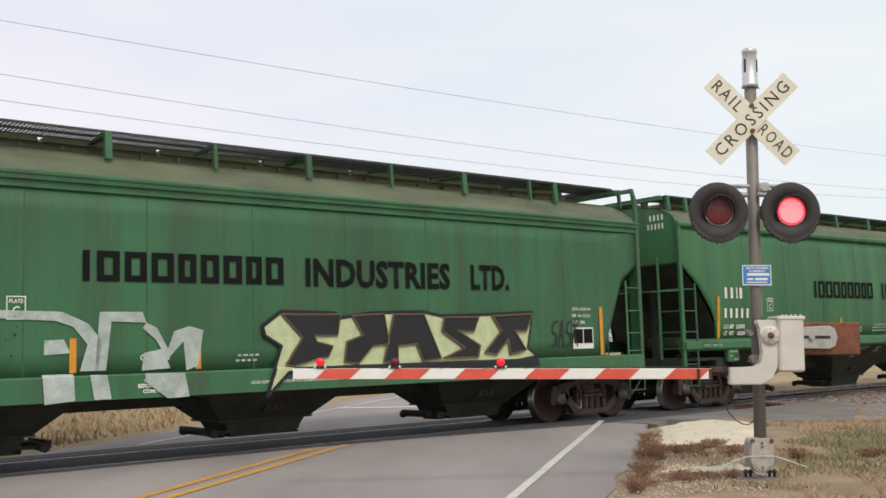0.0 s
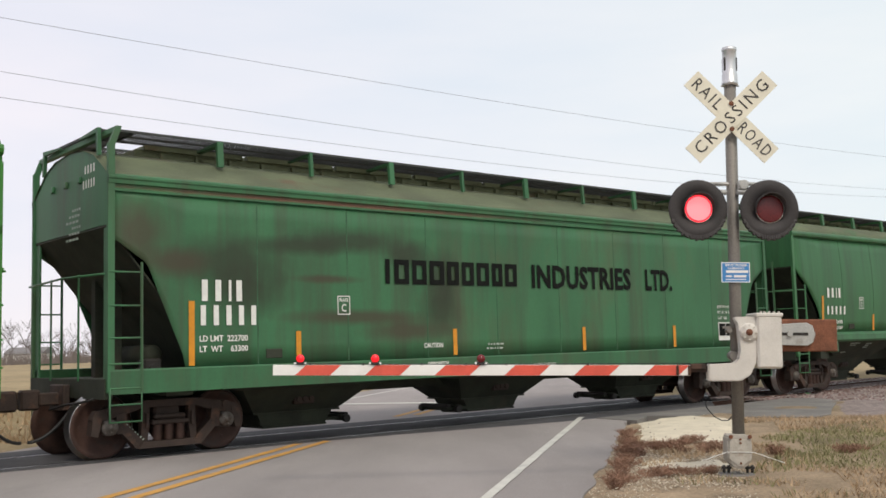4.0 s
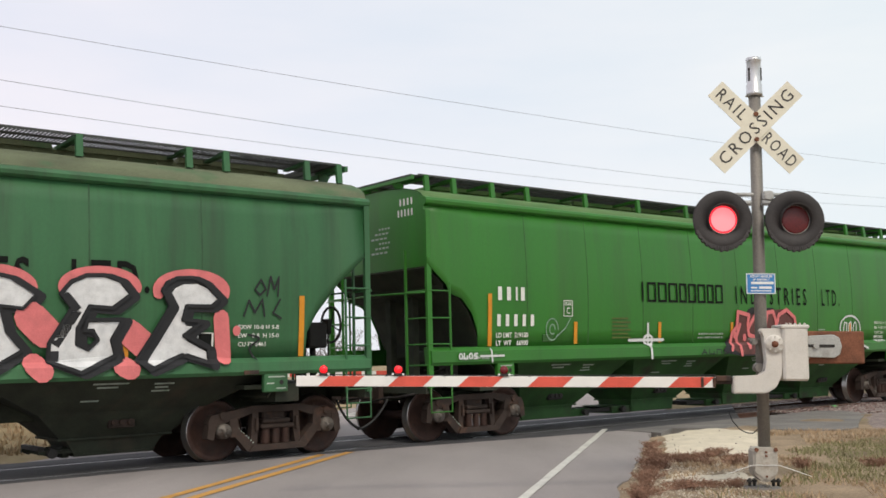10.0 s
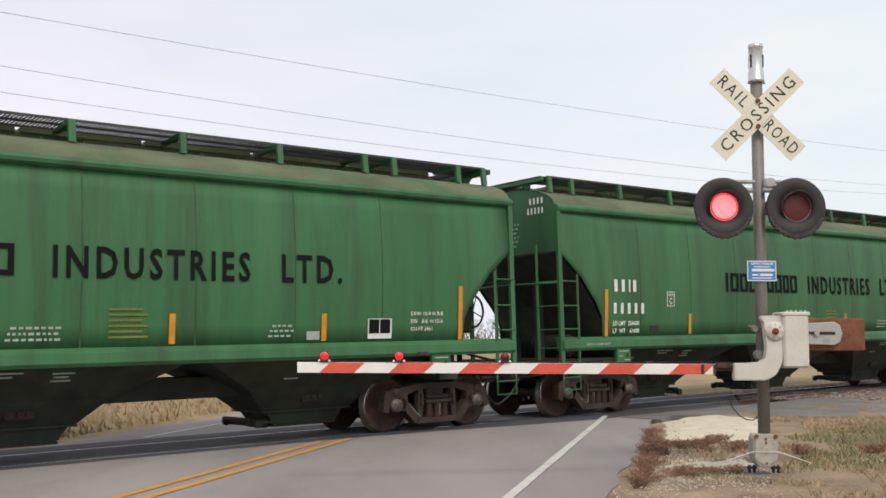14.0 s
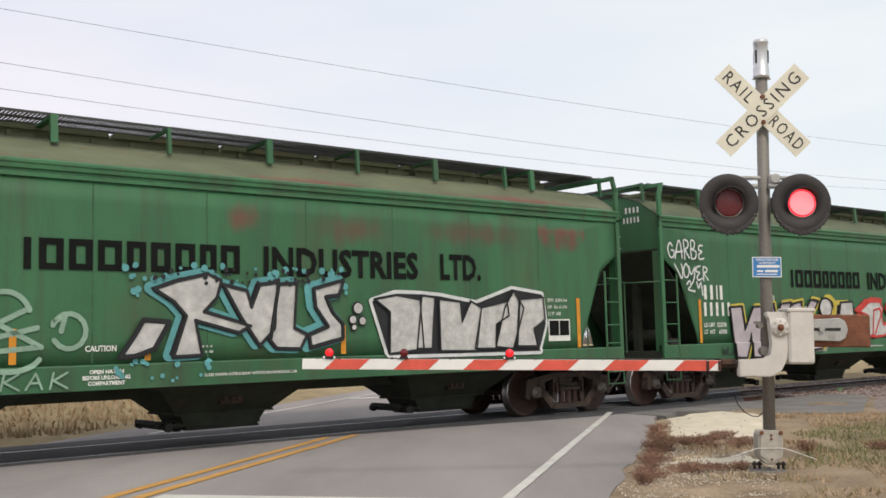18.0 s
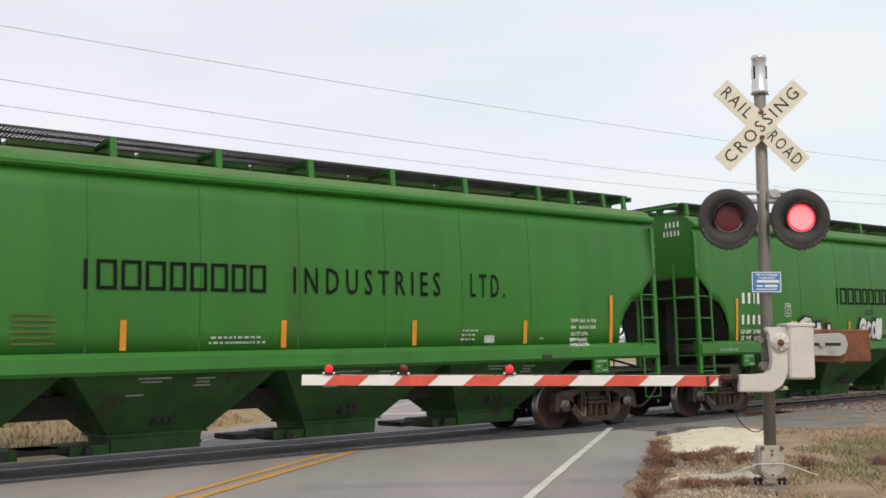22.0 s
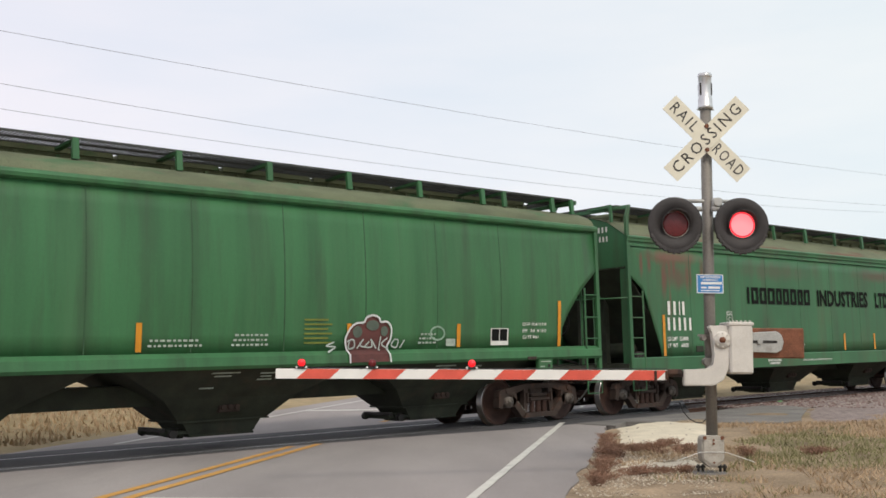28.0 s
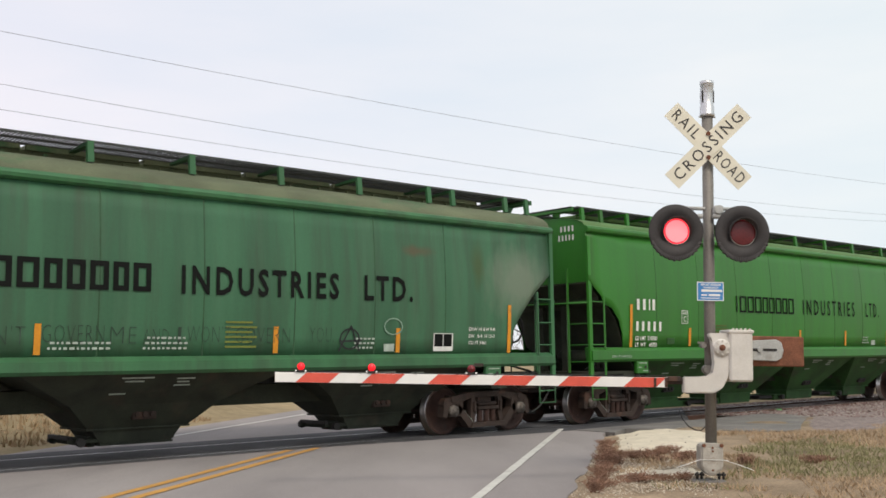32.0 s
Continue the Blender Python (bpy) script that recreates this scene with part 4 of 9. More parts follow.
def car_ladders(kind, car):
    k = KIND[kind]
    L = k["length"]
    top = 3.95 if kind != "A" else 4.35
    paint = M[k["paint"]]
    for s in (-1, 1):
        for f in (-1, 1):
            bm = bmesh.new()
            x = s * (L / 2 - 0.02)
            y = f * 1.53
            box(bm, min(x - s * 0.095, x), max(x - s * 0.095, x), min(y, y - f * 0.06), max(y, y - f * 0.06), 0.95, top)
            if kind == "A":       # leaning corner post up to the running board
                prism(bm, [(x - s * 0.05 - 0.045, 4.32), (x - s * 0.05 + 0.045, 4.32), (x - s * 0.15 + 0.04, 4.60), (x - s * 0.15 - 0.04, 4.60)], min(y, y - f * 0.06), max(y, y - f * 0.06))
            part("corner_post", bm, paint, car)
            # side ladder
            bm = bmesh.new()
            xi = s * (L / 2 - 0.50)
            rod(bm, (xi, y, 0.95), (xi, y, 2.72), 0.022, n=6)
            for z in (1.0, 1.33, 1.68, 2.12, 2.58):
                rod(bm, (x - s * 0.03, y, z), (xi, y, z), 0.014, n=6)
            part("side_ladder", bm, paint, car)
            # end ladder; the flat-sided cars have a wide web plate and a thin stanchion instead
            bm = bmesh.new()
            if kind == "A":
                box(bm, min(x - s * 0.04, x - s * 0.07), max(x - s * 0.04, x - s * 0.07), min(f * 1.28, f * 1.44), max(f * 1.28, f * 1.44), 1.0, zc_of(kind))
                rod(bm, (x + s * 0.03, f * 0.55, 1.1), (x + s * 0.03, f * 0.55, 2.60), 0.016, n=6)
                part("web_plate", bm, paint, car)
            else:
                ye = f * 0.98
                rod(bm, (x + s * 0.04, ye, 1.1), (x + s * 0.04, ye, 3.3), 0.028, n=6)
                for z in (1.33, 1.68, 2.12, 2.58):
                    rod(bm, (x + s * 0.02, y - f * 0.03, z), (x + s * 0.04, ye, z), 0.014, n=6)
                part("end_ladder", bm, paint, car)
            # stirrup below the sill
            bm = bmesh.new()
            tube(bm, [(x - s * 0.03, y, 1.0), (x - s * 0.03, y, 0.55), (xi, y, 0.55), (xi, y, 1.0)], 0.016, n=6)
            rod(bm, (x - s * 0.03, y, 0.78), (xi, y, 0.78), 0.013, n=6)
            part("stirrup", bm, paint, car)
        if kind == "A":
            for y in (-0.45, 0.1, 0.65):
                bm = bmesh.new()
                box(bm, min(s * (L / 2 - 0.052), s * (L / 2 - 0.01)), max(s * (L / 2 - 0.052), s * (L / 2 - 0.01)), y - 0.05, y + 0.05, 3.93, 4.03, bevel=0.012)
                part("end_rib", bm, paint, car)
        # handrail across the end
        bm = bmesh.new()
        tube(bm, [(s * (L / 2 + 0.02), -1.50, 2.55), (s * (L / 2 + 0.06), 0.0, 2.58), (s * (L / 2 + 0.02), 1.50, 2.55)], 0.016, n=6)
        part("handrail", bm, paint, car)


def car_under(kind, car):
    k = KIND[kind]
    L = k["length"]
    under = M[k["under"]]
    # the sill is dark on bright cars too: shade painted in with the dirt
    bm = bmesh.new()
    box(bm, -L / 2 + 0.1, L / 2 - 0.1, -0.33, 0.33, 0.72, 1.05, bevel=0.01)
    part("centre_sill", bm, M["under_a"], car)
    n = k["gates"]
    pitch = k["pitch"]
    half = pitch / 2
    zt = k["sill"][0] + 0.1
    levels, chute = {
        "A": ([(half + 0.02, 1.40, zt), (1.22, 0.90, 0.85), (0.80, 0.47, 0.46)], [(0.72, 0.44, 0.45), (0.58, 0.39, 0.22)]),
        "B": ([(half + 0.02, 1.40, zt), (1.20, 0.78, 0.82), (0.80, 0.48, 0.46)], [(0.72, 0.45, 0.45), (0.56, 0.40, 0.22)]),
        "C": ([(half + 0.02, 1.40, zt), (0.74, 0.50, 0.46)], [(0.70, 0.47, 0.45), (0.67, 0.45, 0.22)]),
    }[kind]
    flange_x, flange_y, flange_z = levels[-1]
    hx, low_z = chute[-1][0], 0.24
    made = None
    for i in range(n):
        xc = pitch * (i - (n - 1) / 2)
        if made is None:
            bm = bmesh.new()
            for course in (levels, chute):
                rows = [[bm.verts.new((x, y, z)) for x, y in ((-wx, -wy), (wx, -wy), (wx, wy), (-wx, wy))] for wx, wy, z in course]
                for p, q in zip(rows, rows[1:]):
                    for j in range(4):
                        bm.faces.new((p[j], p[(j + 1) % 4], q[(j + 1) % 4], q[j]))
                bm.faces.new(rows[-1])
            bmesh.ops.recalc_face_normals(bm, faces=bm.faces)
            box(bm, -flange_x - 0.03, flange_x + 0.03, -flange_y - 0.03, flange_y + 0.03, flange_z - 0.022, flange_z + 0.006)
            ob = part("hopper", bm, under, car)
            bm = bmesh.new()
            if kind == "C":          # slide gate: housing beside the chute, and the drawn-out dark plate
                box(bm, -hx - 0.58, -hx - 0.01, -0.42, 0.42, low_z - 0.04, low_z + 0.11, bevel=0.008)
            for y in (-0.37, 0.37):
                box(bm, -hx - 0.50, hx + 0.06, y - 0.03, y + 0.03, low_z + 0.02, low_z + 0.07)
            box(bm, -hx - 0.03, hx + 0.03, -0.43, 0.43, low_z - 0.035, low_z, bevel=0.008)
            box(bm, -hx - 0.16, -hx - 0.04, -0.30, 0.22, low_z - 0.05, low_z + 0.10, bevel=0.02)
            box(bm, -hx - 0.40, -hx - 0.30, -0.44, 0.44, low_z, low_z + 0.10, bevel=0.012)
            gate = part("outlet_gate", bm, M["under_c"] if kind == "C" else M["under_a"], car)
            bm = bmesh.new()
            rod(bm, (-hx - 0.36, -0.52, low_z + 0.04), (-hx - 0.36, 0.52, low_z + 0.04), 0.035, n=8)
            for y in (-0.53, 0.53):
                rod(bm, (-hx - 0.36, y - 0.04, low_z + 0.04), (-hx - 0.36, y + 0.04, low_z + 0.04), 0.068, n=8)
            if kind == "C":
                box(bm, -hx - 1.22, -hx - 0.58, -0.36, 0.36, low_z + 0.01, low_z + 0.09, bevel=0.006)
            else:
                box(bm, -hx - 0.50, -hx - 0.42, -0.40, 0.40, low_z + 0.07, low_z + 0.13, bevel=0.008)
            shaft = part("gate_shaft", bm, M["iron"], gate)
            # vibrator bracket: cast lugs on the near slope
            bm = bmesh.new()
            (xa, ya, za), (xb, yb, zb) = levels[-2], levels[-1]
            zz = 0.66
            face = yb + (ya - yb) * (zz - zb) / (za - zb)
            for dx in (-0.12, 0.0, 0.12):
                rod(bm, (dx, -face + 0.05, zz), (dx, -face - 0.07, zz), 0.045, n=8)
            box(bm, -0.19, 0.19, -face - 0.03, -face + 0.06, zz - 0.08, zz + 0.08, bevel=0.01)
            lug = part("vibrator_bracket", bm, M["iron"] if kind == "C" else M["truck"], ob)
            bm = bmesh.new()
            (xa, ya, za), (xb, yb, zb) = levels[0], levels[1]
            for zz, x0, x1 in ((zt - 0.17, -0.62, -0.12), (zt - 0.22, -0.55, -0.25), (zt - 0.19, 0.25, 0.55), (zt - 0.24, 0.28, 0.48), (zt - 0.29, 0.25, 0.52), (zt - 0.40, -0.70, -0.45)):
                if zz > zb:
                    row = [(-(yb + (z - zb) / (za - zb) * (ya - yb)) - 0.012, z) for z in (zz, zz + 0.022)]
                    bm.faces.new([bm.verts.new(p) for p in ((x0, *row[0]), (x1, *row[0]), (x1, *row[1]), (x0, *row[1]))])
            prints = tagged(part("small_print", bm, M["faint"], ob), kind="stuff")
            made = (ob, gate, shaft, lug, prints)
        else:
            ob, gate, shaft, lug, prints = [new(o.name.split(".")[0], o.data) for o in made]
            tagged(prints, kind="stuff")
            ob.parent = gate.parent = car
            lug.parent = prints.parent = ob
            shaft.parent = gate
        ob.matrix_basis = Matrix.Translation((xc, 0, 0))
        gate.matrix_basis = pose(xc, 0, 0, 0, 0, 180 if i == 0 else 0)
    # decks and struts take the same dark colour, under-car shade included
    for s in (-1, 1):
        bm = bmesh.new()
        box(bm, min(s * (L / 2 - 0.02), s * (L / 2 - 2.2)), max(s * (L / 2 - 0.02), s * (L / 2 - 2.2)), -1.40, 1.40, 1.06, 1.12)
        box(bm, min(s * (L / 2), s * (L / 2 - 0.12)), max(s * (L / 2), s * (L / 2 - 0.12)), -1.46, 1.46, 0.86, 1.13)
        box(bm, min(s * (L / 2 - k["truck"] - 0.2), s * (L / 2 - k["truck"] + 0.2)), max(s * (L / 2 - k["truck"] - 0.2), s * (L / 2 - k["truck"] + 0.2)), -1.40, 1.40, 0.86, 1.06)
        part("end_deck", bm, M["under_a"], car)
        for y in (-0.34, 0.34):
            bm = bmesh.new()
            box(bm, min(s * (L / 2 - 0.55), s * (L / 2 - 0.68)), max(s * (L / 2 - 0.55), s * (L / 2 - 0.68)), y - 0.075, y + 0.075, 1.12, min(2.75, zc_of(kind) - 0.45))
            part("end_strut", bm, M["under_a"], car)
        # coupler
        bm = bmesh.new()
        box(bm, min(s * (L / 2 - 0.3), s * (L / 2 + 0.38)), max(s * (L / 2 - 0.3), s * (L / 2 + 0.38)), -0.09, 0.09, 0.76, 0.94, bevel=0.02)
        gap = 0.62
        box(bm, min(s * (L / 2 + 0.34), s * (L / 2 + gap)), max(s * (L / 2 + 0.34), s * (L / 2 + gap)), -0.17 if s > 0 else -0.02, 0.02 if s > 0 else 0.17, 0.70, 0.99, bevel=0.03)
        box(bm, min(s * (L / 2 + 0.02), s * (L / 2 + 0.12)), max(s * (L / 2 + 0.02), s * (L / 2 + 0.12)), -0.28, 0.28, 0.68, 1.05, bevel=0.015)
        part("coupler", bm, M["truck"], car)
        # air hose that hangs to the middle of the gap
        bm = bmesh.new()
        pts = []
        for j in range(11):
            t = j / 10
            pts.append((s * (L / 2 + 0.02 + 0.60 * t), -0.42 + 0.1 * t, 0.80 - 0.52 * math.sin(t * math.pi / 2) ** 0.8))
        tube(bm, pts, 0.024, n=6)
        part("air_hose", bm, M["hose"], car)
        bm = bmesh.new()
        tube(bm, [(s * (L / 2 + 0.05), -1.2, 0.86), (s * (L / 2 + 0.10), -0.8, 0.80), (s * (L / 2 + 0.12), -0.45, 0.78), (s * (L / 2 + 0.25), -0.1, 0.70)], 0.018, n=6)
        part("uncoupling_lever", bm, M["iron"], car)
    for s in (-1, 1):
        bm = bmesh.new()
        tube(bm, [(s * (L / 2 - 0.3), -1.1, 1.16), (s * (L / 2 - 0.9), -1.05, 1.30), (s * (L / 2 - 1.3), -0.4, 1.36), (s * (L / 2 - 1.5), 0.5, 1.22)], 0.022, n=6)
        part("brake_pipe", bm, M["iron"], car)
    bm = bmesh.new()
    box(bm, L / 2 - 0.62, L / 2 - 0.26, -0.62, -0.26, 1.66, 2.08, bevel=0.03)
    rod(bm, (L / 2 - 0.45, -0.45, 1.12), (L / 2 - 0.45, -0.45, 1.68), 0.05, n=8)
    part("brake_gear_box", bm, M["iron"], car)
    # brake gear: reservoir and valve on one end, hand wheel on the other
    bm = bmesh.new()
    lathe(bm, [(0.0, -0.52), (0.13, -0.50), (0.17, -0.44), (0.17, 0.44), (0.13, 0.50), (0.0, 0.52)], 14)
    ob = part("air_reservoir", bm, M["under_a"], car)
    ob.matrix_basis = pose(-L / 2 + 0.98, -0.35, 1.42)
    bm = bmesh.new()
    box(bm, -0.14, 0.14, -0.11, 0.11, 0.0, 0.26, bevel=0.03)
    rod(bm, (0, -0.18, 0.13), (0, 0.18, 0.13), 0.07, n=8)
    ob = part("brake_valve", bm, M["iron"], car)
    ob.matrix_basis = pose(-L / 2 + 0.85, -1.02, 1.125)
    bm = bmesh.new()
    r = 0.30
    for j in range(16):
        a, b = j * math.tau / 16, (j + 1) * math.tau / 16
        rod(bm, (0, r * math.cos(a), r * math.sin(a)), (0, r * math.cos(b), r * math.sin(b)), 0.022, n=5, caps=False)
    for j in range(4):
        a = j * math.tau / 4 + 0.4
        rod(bm, (0, 0, 0), (0, r * math.cos(a), r * math.sin(a)), 0.012, n=5)
    box(bm, -0.12, -0.03, -0.08, 0.08, -0.16, 0.10, bevel=0.02)
    rod(bm, (-0.06, 0, -0.9), (-0.06, 0, -0.1), 0.015, n=6)
    ob = part("hand_brake", bm, M["iron"], car)
    ob.matrix_basis = pose(L / 2 - 0.02, -0.35, 2.05)


def truck_parts(parent):
    """A two-axle truck; its turning wheelsets are parts of it."""
    mesh_frame = mesh_spring = None
    for s in (-1, 1):
        if mesh_frame is None:
            bm = bmesh.new()
            prism(bm, [(-1.14, 0.58), (-1.08, 0.69), (-0.66, 0.76), (-0.40, 0.80), (0.40, 0.80), (0.66, 0.76), (1.08, 0.69), (1.14, 0.58), (1.09, 0.52),
                       (0.66, 0.62), (0.40, 0.70), (-0.40, 0.70), (-0.66, 0.62), (-1.09, 0.52)], -0.07, 0.07)
            for f in (-1, 1):
                rod(bm, (f * 0.889, -0.10, 0.68), (f * 0.889, 0.10, 0.68), 0.06, n=8)
                prism(bm, [(f * 1.12, 0.62), (f * 1.15, 0.36), (f * 1.05, 0.33), (f * 0.99, 0.56), (f * 0.99, 0.62)], -0.085, 0.085)
                prism(bm, [(f * 0.79, 0.62), (f * 0.79, 0.36), (f * 0.72, 0.36), (f * 0.64, 0.50), (f * 0.66, 0.66)], -0.085, 0.085)
                prism(bm, [(f * 0.76, 0.60), (f * 0.76, 0.42), (f * 0.50, 0.14), (f * 0.38, 0.14), (f * 0.40, 0.24), (f * 0.62, 0.46)], -0.085, 0.085)
                prism(bm, [(f * 0.40, 0.72), (f * 0.30, 0.72), (f * 0.30, 0.44), (f * 0.335, 0.20), (f * 0.43, 0.20)], -0.06, 0.06)
                box(bm, f * 0.345 - 0.022, f * 0.345 + 0.022, -0.115, -0.055, 0.42, 0.62, bevel=0.008)
            prism(bm, [(-0.48, 0.135), (-0.42, 0.225), (0.42, 0.225), (0.48, 0.135)], -0.13, 0.13)
            box(bm, -0.28, 0.28, -0.12, 0.12, 0.455, 0.52, bevel=0.015)
            box(bm, -0.24, 0.24, -0.10, 0.10, 0.53, 0.60, bevel=0.02)
            bmesh.ops.recalc_face_normals(bm, faces=bm.faces)
            ob = part("side_frame", bm, M["truck"], parent)
            mesh_frame = ob.data
        else:
            ob = new("side_frame", mesh_frame)
            ob.parent = parent
        ob.matrix_basis = pose(0, s * 1.0, 0)
        if s < 0:
            bm = bmesh.new()
            for j in range(8):
                q = 0.04 * j
                bm.faces.new([bm.verts.new(p) for p in ((-0.70 + q, -1.0705, 0.50 - q * 0.9), (-0.685 + q, -1.0705, 0.487 - q * 0.9), (-0.66 + q, -1.0705, 0.515 - q * 0.9), (-0.675 + q, -1.0705, 0.528 - q * 0.9))])
            tagged(part("frame_stencil", bm, M["faint"], parent), kind="stuff")
        for dx in (-0.17, 0.0, 0.17):
            if mesh_spring is None:
                bm = bmesh.new()
                prof = []
                for j in range(15):
                    prof.append((0.080 if j % 2 else 0.048, 0.225 + 0.23 * j / 14))
                lathe(bm, prof, 10, "z")
                ob = part("spring", bm, M["wheel"], parent)
                mesh_spring = ob.data
            else:
                ob = new("spring", mesh_spring)
                ob.parent = parent
            ob.matrix_basis = pose(dx, s * 1.03, 0)
        for f in (-1, 1):
            bm = bmesh.new()
            lathe(bm, [(0.0, 0.152), (0.03, 0.152), (0.032, 0.142), (0.085, 0.140), (0.09, 0.125), (0.112, 0.122), (0.115, -0.02), (0.0, -0.02)], 14)
            for a in range(3):
                ca, sa = 0.06 * math.cos(a * math.tau / 3 + 0.5), 0.06 * math.sin(a * math.tau / 3 + 0.5)
                rod(bm, (ca, 0.13, sa), (ca, 0.162, sa), 0.016, n=6)
            ob = part("axle_cap", bm, M["capsteel"], parent)
            ob.matrix_basis = pose(f * 0.889, s * 1.0, 0.457) @ Matrix.Rotation(math.pi if s < 0 else 0, 4, "Z")
    sets = []
    for f in (-1, 1):
        bm = bmesh.new()
        for s in (-1, 1):
            prof = [(0.0, s * 0.80), (0.10, s * 0.80), (0.12, s * 0.76), (0.26, s * 0.735), (0.36, s * 0.765), (0.385, s * 0.79), (0.445, s * 0.79), (0.457, s * 0.775),
                    (0.462, s * 0.70), (0.488, s * 0.68), (0.485, s * 0.655), (0.40, s * 0.655), (0.36, s * 0.69), (0.14, s * 0.66), (0.09, s * 0.62), (0.0, s * 0.62)]
            lathe(bm, prof, 28, "y", mats=[0, 0, 0, 0, 0, 0, 1, 1, 1, 0, 0, 0, 0, 0, 0])
            for j in range(3):      # worn casting marks, which show that the wheel turns
                a = j * math.tau / 3 + f
                rod(bm, (0.30 * math.cos(a), s * 0.735, 0.30 * math.sin(a)), (0.30 * math.cos(a), s * 0.757, 0.30 * math.sin(a)), 0.03, n=6)
        rod(bm, (0, -0.9, 0), (0, 0.9, 0), 0.085, n=10)
        ob = part("wheelset", bm, [M["wheel"], M["tread"]], parent)
        ob.matrix_basis = pose(f * 0.889, 0, 0.457)
        sets.append(ob)
    return sets


def prototype(kind):
    label = {"A": "flat-sided dark green covered hopper car", "B": "curved-side dark green covered hopper car", "C": "bright green covered hopper car"}[kind]
    car = thing("hopper_car", label, "train car")
    car_body(kind, car)
    car_roof_walk(kind, car)
    car_ladders(kind, car)
    car_under(kind, car)
    for s in (-1, 1):
        bm = bmesh.new()
        box(bm, -0.2, 0.2, -1.0, 1.0, 0.45, 0.72, bevel=0.03)
        tr = part("truck", bm, M["truck"], car, "rusty brown two-axle truck")
        tr.matrix_basis = pose(s * (KIND[kind]["length"] / 2 - KIND[kind]["truck"]), 0, 0)
        truck_parts(tr)
    return car


# kind, distance of the lettering along the train, label, rust
TRAIN = [
    ("B", -17.40, "curved-side dark green covered hopper car with faded black lettering"),
    ("A", 0.00, "flat-sided green covered hopper car with white and cream graffiti"),
    ("B", 17.79, "curved-side green covered hopper car with dusty roof"),
    ("A", 35.12, "flat-sided green covered hopper car with a brown smeared stain"),
    ("C", 53.41, "clean bright green covered hopper car with rounded end openings"),
    ("A", 70.83, "flat-sided green covered hopper car with small blue and white tags"),
    ("C", 89.13, "bright green covered hopper car with a pink outlined graffiti"),
    ("B", 106.92, "curved-side green covered hopper car with bold white SIKE graffiti"),
    ("B", 124.62, "curved-side dark green covered hopper car with dusty roof"),
    ("B", 142.32, "curved-side dark green covered hopper car with clean sides"),
    ("A", 159.60, "flat-sided green covered hopper car with pale pink graffiti"),
    ("A", 176.84, "rust-marked green covered hopper car with white outlined graffiti"),
    ("C", 195.05, "bright green covered hopper car with white bubble graffiti"),
    ("C", 213.46, "clean bright green covered hopper car with rounded end openings"),
    ("C", 231.87, "clean bright green covered hopper car with rounded end openings"),
    ("A", 249.21, "flat-sided green covered hopper car with red rust streaks"),
    ("B", 266.64, "curved-side green covered hopper car with a small red graffiti"),
    ("C", 284.72, "clean bright green covered hopper car with rounded end openings"),
    ("B", 302.43, "weathered green covered hopper car with scrawled black writing"),
]


def run(t):
    """How far the train has come at t seconds."""
    k = (t - 16) / 16
    return 158.680 + 150.745 * k - 6.957 * k * k - 0.484 * k ** 3


PROTO = {kind: prototype(kind) for kind in "ABC"}
CARS = []
for i, (kind, at, label) in enumerate(TRAIN):
    first = all(k != kind for k, _, _ in TRAIN[:i])
    car = PROTO[kind] if first else copy_thing(PROTO[kind], Matrix.Identity(4))
    tagged(car, label, "train car", "hopper cars of the freight train")
    CARS.append(car)


def car_pose(i, t):
    kind, at, _ = TRAIN[i]
    u = run(t) - at - KIND[kind]["off"] + KIND[kind]["length"] / 2
    return Matrix.Translation(on_track(u, 0, 0.0)) @ Matrix.Rotation(radians(ANG), 4, "Z")


# ---- the crossing signal ----
LEAN = Matrix.Translation((3.185, 11.0, 0.03)) @ Matrix.Rotation(radians(1.75), 4, "Y")


def crossbuck(signal):
    for tilt, y, name in ((45, -0.125, "sign_blade"), (-45, -0.112, "sign_blade")):
        bm = bmesh.new()
        box(bm, -0.61, 0.61, -0.004, 0.004, -0.1145, 0.1145)
        ob = part(name, bm, M["cream"], signal, "aged white sign blade with black letters")
        ob.matrix_basis = pose(-0.028, y, 3.826) @ Matrix.Rotation(radians(-tilt), 4, "Y")
        texts = (("CROSSING", -0.54, 1.08),) if tilt == 45 else (("RAIL", -0.55, 0.385), ("ROAD", 0.14, 0.43))
        for text, x, w in texts:
            bm = words(text, 0.135, 0.0005, width=w, spacing=1.3)
            for v in bm.verts:
                v.co = v.co + Vector((x, -0.006, -0.062))
            part("letters", bm, M["signblack"], ob)
    bm = bmesh.new()
    for z in (3.69, 3.97):
        rod(bm, (-0.028, -0.10, z), (-0.028, -0.145, z), 0.026, n=8)
    part("bolt", bm, M["rust"], signal)


